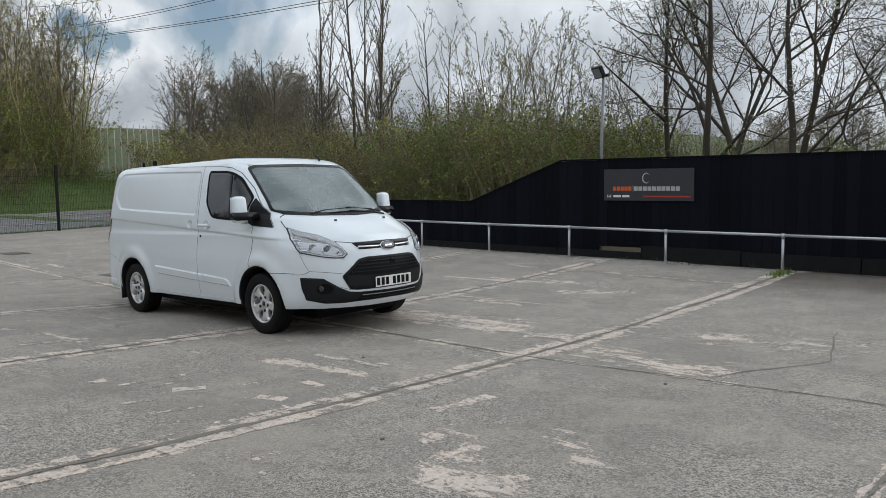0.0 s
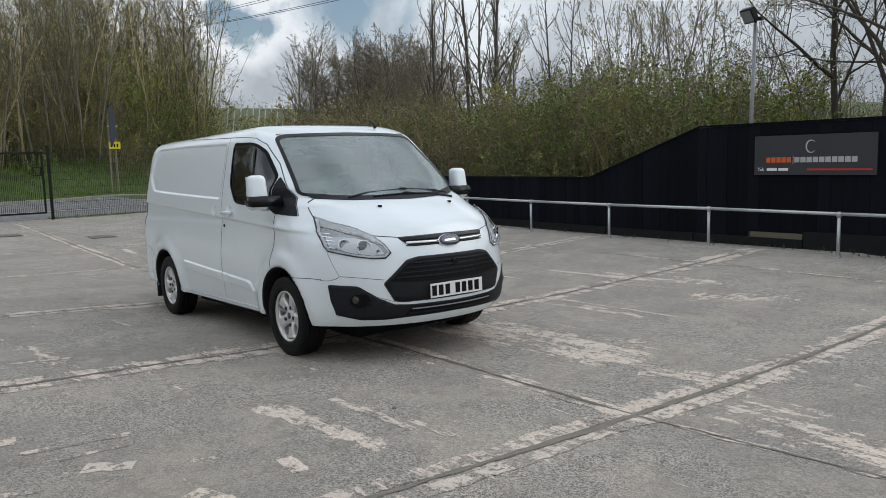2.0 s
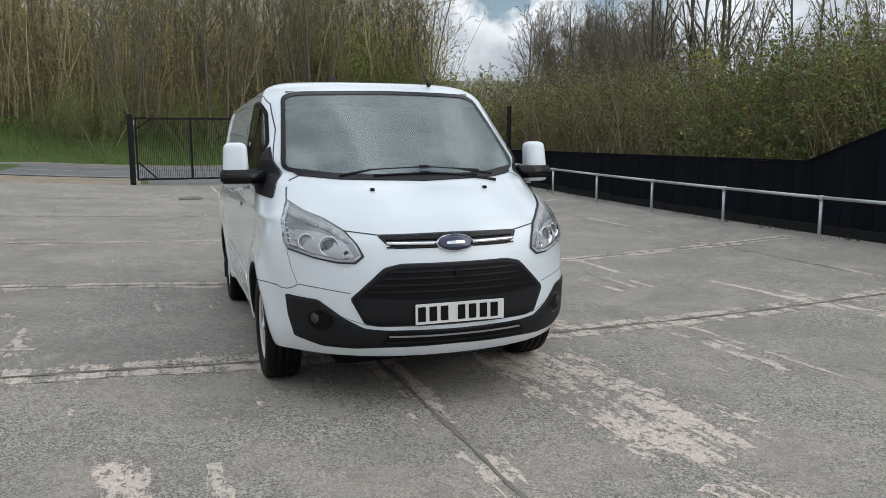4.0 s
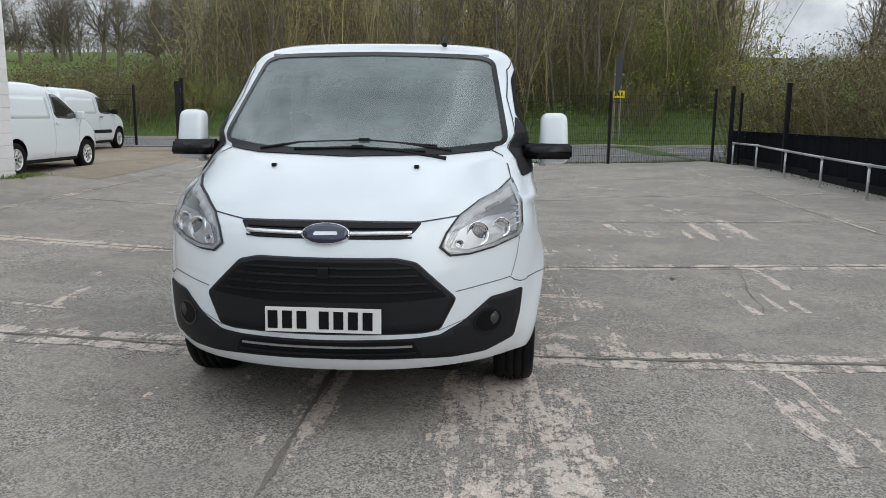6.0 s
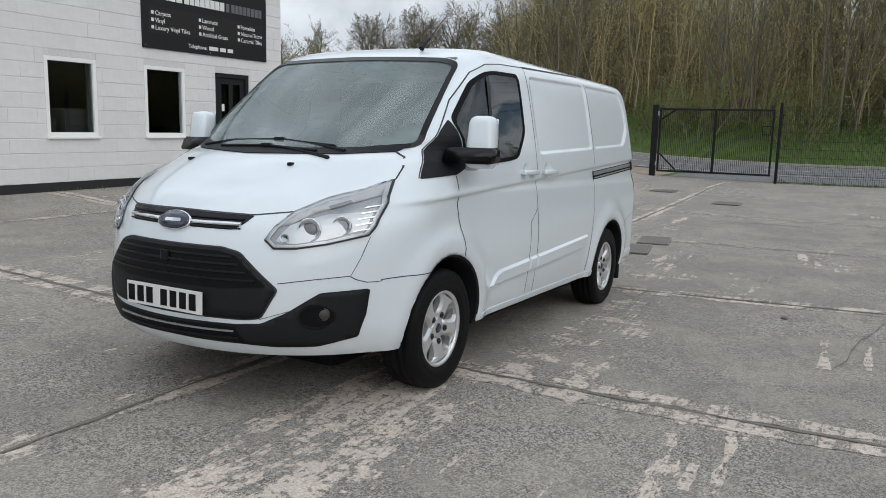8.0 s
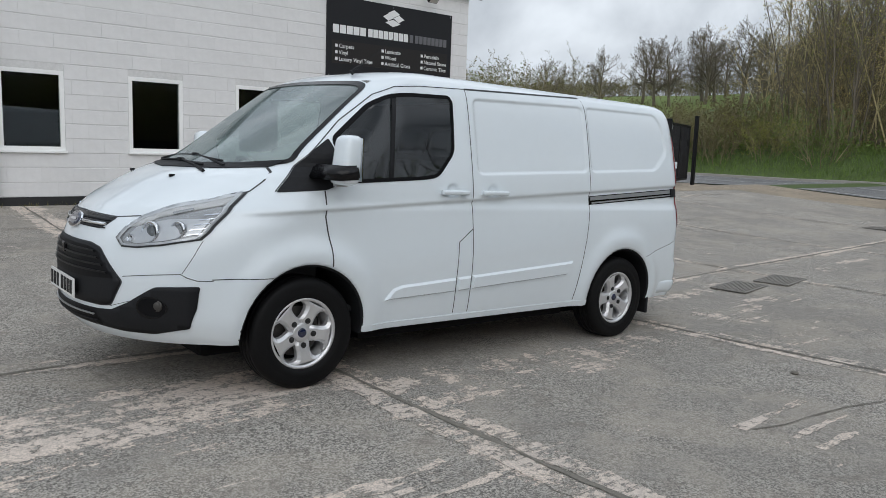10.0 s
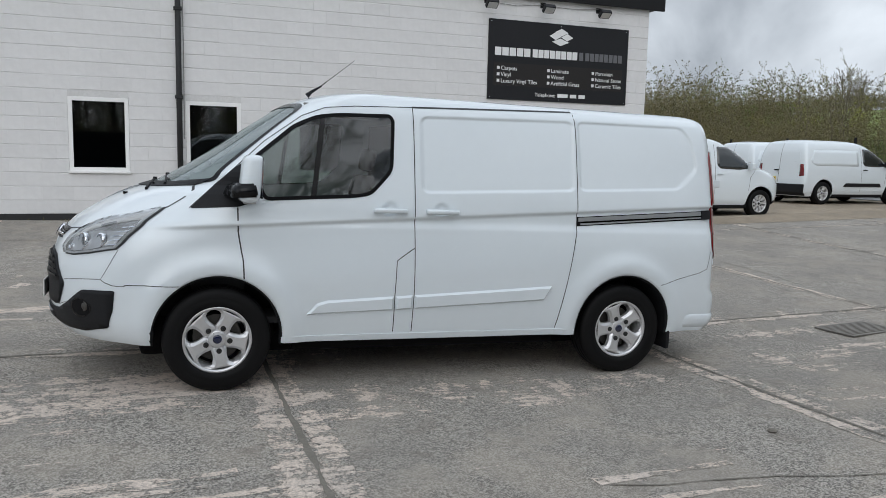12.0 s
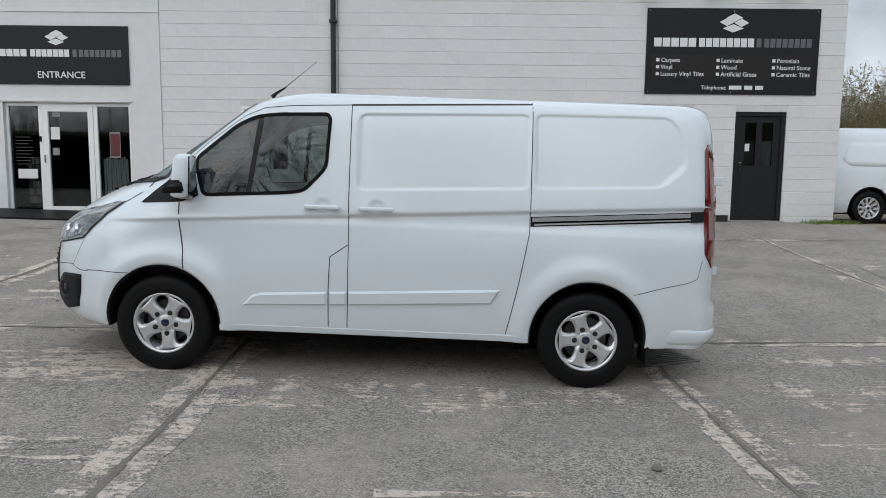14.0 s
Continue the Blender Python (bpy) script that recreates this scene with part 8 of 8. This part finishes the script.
for k in range(8):
    x, y = off_line(16 + rng.random() * 4, -62 + 46 * (k + rng.random()) / 8)
    plant("coppice", any_of("coppice"), x, y, rng.uniform(0.45, 0.7), rng.uniform(0, 6))
for group in protos.values():
    for t in group:
        if t.name not in used:
            for o in (*t.children_recursive, t):
                bpy.data.objects.remove(o)


# ---- masses of stems, leaves and grass ----
def thicket(name, label, spots, height, radius, twigs, seed, wood, leaf_material, leaves, leaf_size, spread=0.5, lean=0.10):
    """A mass of thin crooked stems with forked side twigs and small leaves, one stem at each spot."""
    g = Growth(seed)
    r = g.rng
    for x, y in spots:
        h = height * r.uniform(0.5, 1.1)
        d = Vector((r.gauss(0, lean), r.gauss(0, lean), 1))
        pts = [Vector((x, y, land(x, y) - 0.1))]
        for k in range(4):
            d = (d + Vector((r.gauss(0, 0.13), r.gauss(0, 0.13), 0))).normalized()
            d.z = max(d.z, 0.5)
            pts.append(pts[-1] + d * h / 4)
        rad = radius * r.uniform(0.45, 1.2)
        g.limb(pts, [rad, rad * 0.8, rad * 0.55, rad * 0.32, rad * 0.08], 3)
        for k in range(twigs):
            t = r.uniform(0.12, 0.98) * 4
            i = min(int(t), 3)
            p = pts[i].lerp(pts[i + 1], t - i)
            w = Vector((r.gauss(0, 1), r.gauss(0, 1), r.uniform(-0.1, 1.5))).normalized()
            L = spread * r.uniform(0.35, 1.3) * (1.2 - 0.15 * t)
            e = p + w * L
            mid = p.lerp(e, 0.5) + Vector((r.gauss(0, 0.07), r.gauss(0, 0.07), 0.06)) * L
            thin = rad * 0.26
            g.limb([p, mid, e], [thin, thin * 0.7, thin * 0.25], 3)
            fork = mid + (w + Vector((r.gauss(0, 0.7), r.gauss(0, 0.7), r.gauss(0.2, 0.4)))) * L * 0.45
            g.limb([mid, fork], [thin * 0.6, thin * 0.2], 3)
            for _ in range(leaves):
                g.leaf((p if r.random() < 0.5 else fork).lerp(e, r.uniform(0.3, 1.0)), leaf_size)
    t = thing(name, label, "undergrowth", kind="stuff")
    lists("stems", g.v, g.f, wood, t)
    if g.lf:
        lists("leaves", g.lv, g.lf, leaf_material, t)
    return t


def scatter(n, seed, fn):
    r = random.Random(seed)
    return [fn(r) for _ in range(n)]


thicket("woodland_stems", "dense thin brown stems of a leafless wood", scatter(1500, 1, lambda r: in_wood(18, 46, -9, 24, r)), 9.5, 0.042, 14, 21, M["olive_twig"], M["leaf_bud"], 10, 0.062, 1.7)
thicket("woodland_stems", "grey brown understorey stems in the wood", scatter(1100, 2, lambda r: in_wood(17.5, 31, -10, 22, r)), 5.0, 0.026, 11, 22, M["twig"], M["leaf_moss"], 4, 0.065, 1.0)
thicket("bramble_bank", "low green brambles along the far verge", scatter(900, 3, lambda r: off_line(15.8 + 3.5 * r.random(), r.uniform(-30, 50))), 0.95, 0.012, 7, 23, M["twig"], M["leaf_green"], 6, 0.085, 0.45, 0.5)
thicket("roadside_bushes", "green leafy bushes on the bank across the road", scatter(420, 13, lambda r: in_wood(17.5, 22, 8, 34, r)), 2.9, 0.02, 10, 43, M["twig"], M["leaf_green"], 8, 0.07, 0.8, 0.25)
thicket("roadside_bushes", "yellow green budding bushes on the bank across the road", scatter(230, 14, lambda r: in_wood(17.5, 23, 13, 24, r)), 6.2, 0.028, 14, 44, M["twig"], M["leaf_spring"], 11, 0.07, 1.1, 0.2)
thicket("hedge_thicket", "brown twiggy hedge behind the board fence", scatter(1900, 4, lambda r: (r.uniform(-31, -10), 15.2 + 5.5 * r.random())), 3.7, 0.018, 9, 24, M["twig"], M["leaf_olive"], 3, 0.06, 0.55, 0.16)
thicket("hedge_thicket", "leafy green hedge behind the board fence", scatter(620, 5, lambda r: (r.uniform(-16, -9.5), 15.3 + 4.5 * r.random())), 3.7, 0.016, 9, 25, M["twig"], M["leaf_green"], 13, 0.05, 0.6, 0.16)
thicket("hedge_thicket", "low mixed scrub beyond the high fence", scatter(520, 6, lambda r: (r.uniform(-9.5, 14), 17.0 + 9.0 * r.random())), 2.0, 0.018, 8, 26, M["twig"], M["leaf_green"], 4, 0.07, 0.6, 0.2)
thicket("field_hedge", "hedge of budding shrubs at the foot of the field", scatter(650, 7, lambda r: off_line(14.5 + 9 * r.random(), r.uniform(-34, -9))), 2.7, 0.022, 12, 27, M["twig"], M["leaf_moss"], 6, 0.075, 1.0, 0.2)
thicket("field_scrub", "tall olive scrub on the hillside", scatter(1050, 17, lambda r: off_line(15 + 26 * r.random(), r.uniform(-70, -34))), 6.6, 0.04, 17, 37, M["twig"], M["leaf_moss"], 10, 0.095, 1.5, 0.15)
thicket("field_scrub", "budding yellow green scrub on the hillside", scatter(240, 18, lambda r: off_line(26 + 16 * r.random(), r.uniform(-58, -42))), 7.6, 0.04, 16, 38, M["twig"], M["leaf_green"], 9, 0.10, 1.6, 0.15)
thicket("ridge_wood", "far leafless wood along the skyline", scatter(900, 8, lambda r: off_line(92 + 22 * r.random(), r.uniform(-130, -6))), 3.2, 0.06, 12, 28, M["bark"], M["leaf_olive"], 3, 0.22, 1.8)
thicket("far_wood", "far leafless wood behind the hedge", scatter(1300, 9, lambda r: (r.uniform(-62, 40), r.uniform(50, 80))), 6.5, 0.06, 8, 29, M["bark"], M["leaf_olive"], 1, 0.16, 1.9)


def grass(name, label, spots, height, seed, material):
    r = random.Random(seed)
    v, f = [], []
    for x, y in spots:
        z = land(x, y)
        for _ in range(3):
            a, h = r.uniform(0, 6.28), height * r.uniform(0.4, 1.2)
            px, py = x + r.gauss(0, 0.05), y + r.gauss(0, 0.05)
            dx, dy = 0.010 * math.cos(a), 0.010 * math.sin(a)
            lx, ly = r.gauss(0, 0.35) * h, r.gauss(0, 0.35) * h
            b = len(v)
            v += [(px - dx, py - dy, z), (px + dx, py + dy, z), (px + lx, py + ly, z + h)]
            f.append((b, b + 1, b + 2))
    ob = lists(name, v, f, material)
    return tagged(ob, label, "grass", kind="stuff")


grass("verge_grass", "lush green grass on the far roadside verge", scatter(24000, 31, lambda r: off_line(12.2 + 6.0 * r.random(), r.uniform(-30, 45))), 0.28, 32, M["grass_blade"])
grass("verge_grass", "rough grass at the foot of the mesh fence", scatter(420, 33, lambda r: off_line(0.22 + abs(r.gauss(0, 0.12)), r.uniform(7, 14))), 0.10, 34, M["grass_blade"])
grass("weeds", "tufts of weeds at the foot of the wall", scatter(150, 35, lambda r: (-15.5 + r.gauss(0.0, 0.3), -1.50 + abs(r.gauss(0, 0.12)))), 0.09, 36, M["leaf_green"])
grass("weeds", "tufts of weeds along the board fence", scatter(160, 37, lambda r: (r.uniform(-24, -3), 14.15 + r.gauss(0, 0.1))), 0.10, 38, M["ivy"])
grass("weeds", "grass tuft growing in the yard joint", scatter(60, 39, lambda r: (-3.84 + r.gauss(0, 0.05), 12.8 + r.gauss(0, 0.18))), 0.09, 40, M["leaf_green"])
grass("weeds", "sparse weeds along the wall foot", scatter(60, 41, lambda r: (r.uniform(-15.5, -4), -1.54 + abs(r.gauss(0, 0.03)))), 0.07, 42, M["leaf_olive"])

# wood floor and the hillside field
strip("woodland_floor", [[off_line(18.2 + 60 * k / 20, y) for k in range(21)] for y in np.arange(-9, 64.1, 2.5)], 0.05, M["litter"], "brown leaf litter floor of the wood", "ground")
strip("hedge_floor", [[(x, y) for x in np.arange(-29, 14.1, 1.5)] for y in np.arange(14.5, 30.1, 1.5)], 0.04, M["litter"], "leaf litter under the hedge", "ground")
strip("hill_field", [[off_line(24 + 72 * k / 24, y) for k in range(25)] for y in np.arange(-120, -8.9, 3.0)], 0.06, M["field"], "bright green grass field on the hill", "field")

# rows of pale tree guards on the open slope
strip("guard_slope", [[(x, y) for x in np.arange(-100, -47.9, 3.0)] for y in np.arange(20, 60.1, 3.0)], 0.07, M["slope"], "grass slope planted with young trees", "field")
tg = thing("tree_guards", "rows of pale plastic tree guards on a slope", "tree guards", kind="stuff")
bm = bmesh.new()
for i in range(30):
    for j in range(12):
        x, y = -54 - 1.5 * i, 0.455 * (54 + 1.5 * i) + 0.5 * j * (1 + i / 40)
        z = land(x, y)
        box(bm, x - 0.035, x + 0.035, y - 0.035, y + 0.035, z, z + 0.5)
part("guard", bm, M["guard"], tg)

# overhead power lines
pw = thing("power_lines", "thin overhead power cables crossing the sky", "power line")
M["wire"] = mat("grey_cable", (0.10, 0.10, 0.11), 0.6, vary=0.1)
for a, b in (((-136, 63, 27.0), (-62, 65.4, 23.0)), ((-136, 64.5, 27.6), (-62, 67.0, 23.9)), ((-136, 62.6, 29.0), (-89.8, 66.0, 27.9)), ((-136, 64.0, 29.8), (-89.8, 67.6, 28.9)), ((-136, 66, 34.0), (-100, 68.0, 33.0))):
    a, b = Vector(a), Vector(b)
    d = b - a
    pts = [a + d * t + Vector((0, 0, 1.5 * (t - 0.4) ** 2)) for t in [-1.0 + 0.2 * k for k in range(17)]]
    part("cable", rod(pts, 0.045, 4), M["wire"], pw)
lay_blocks()
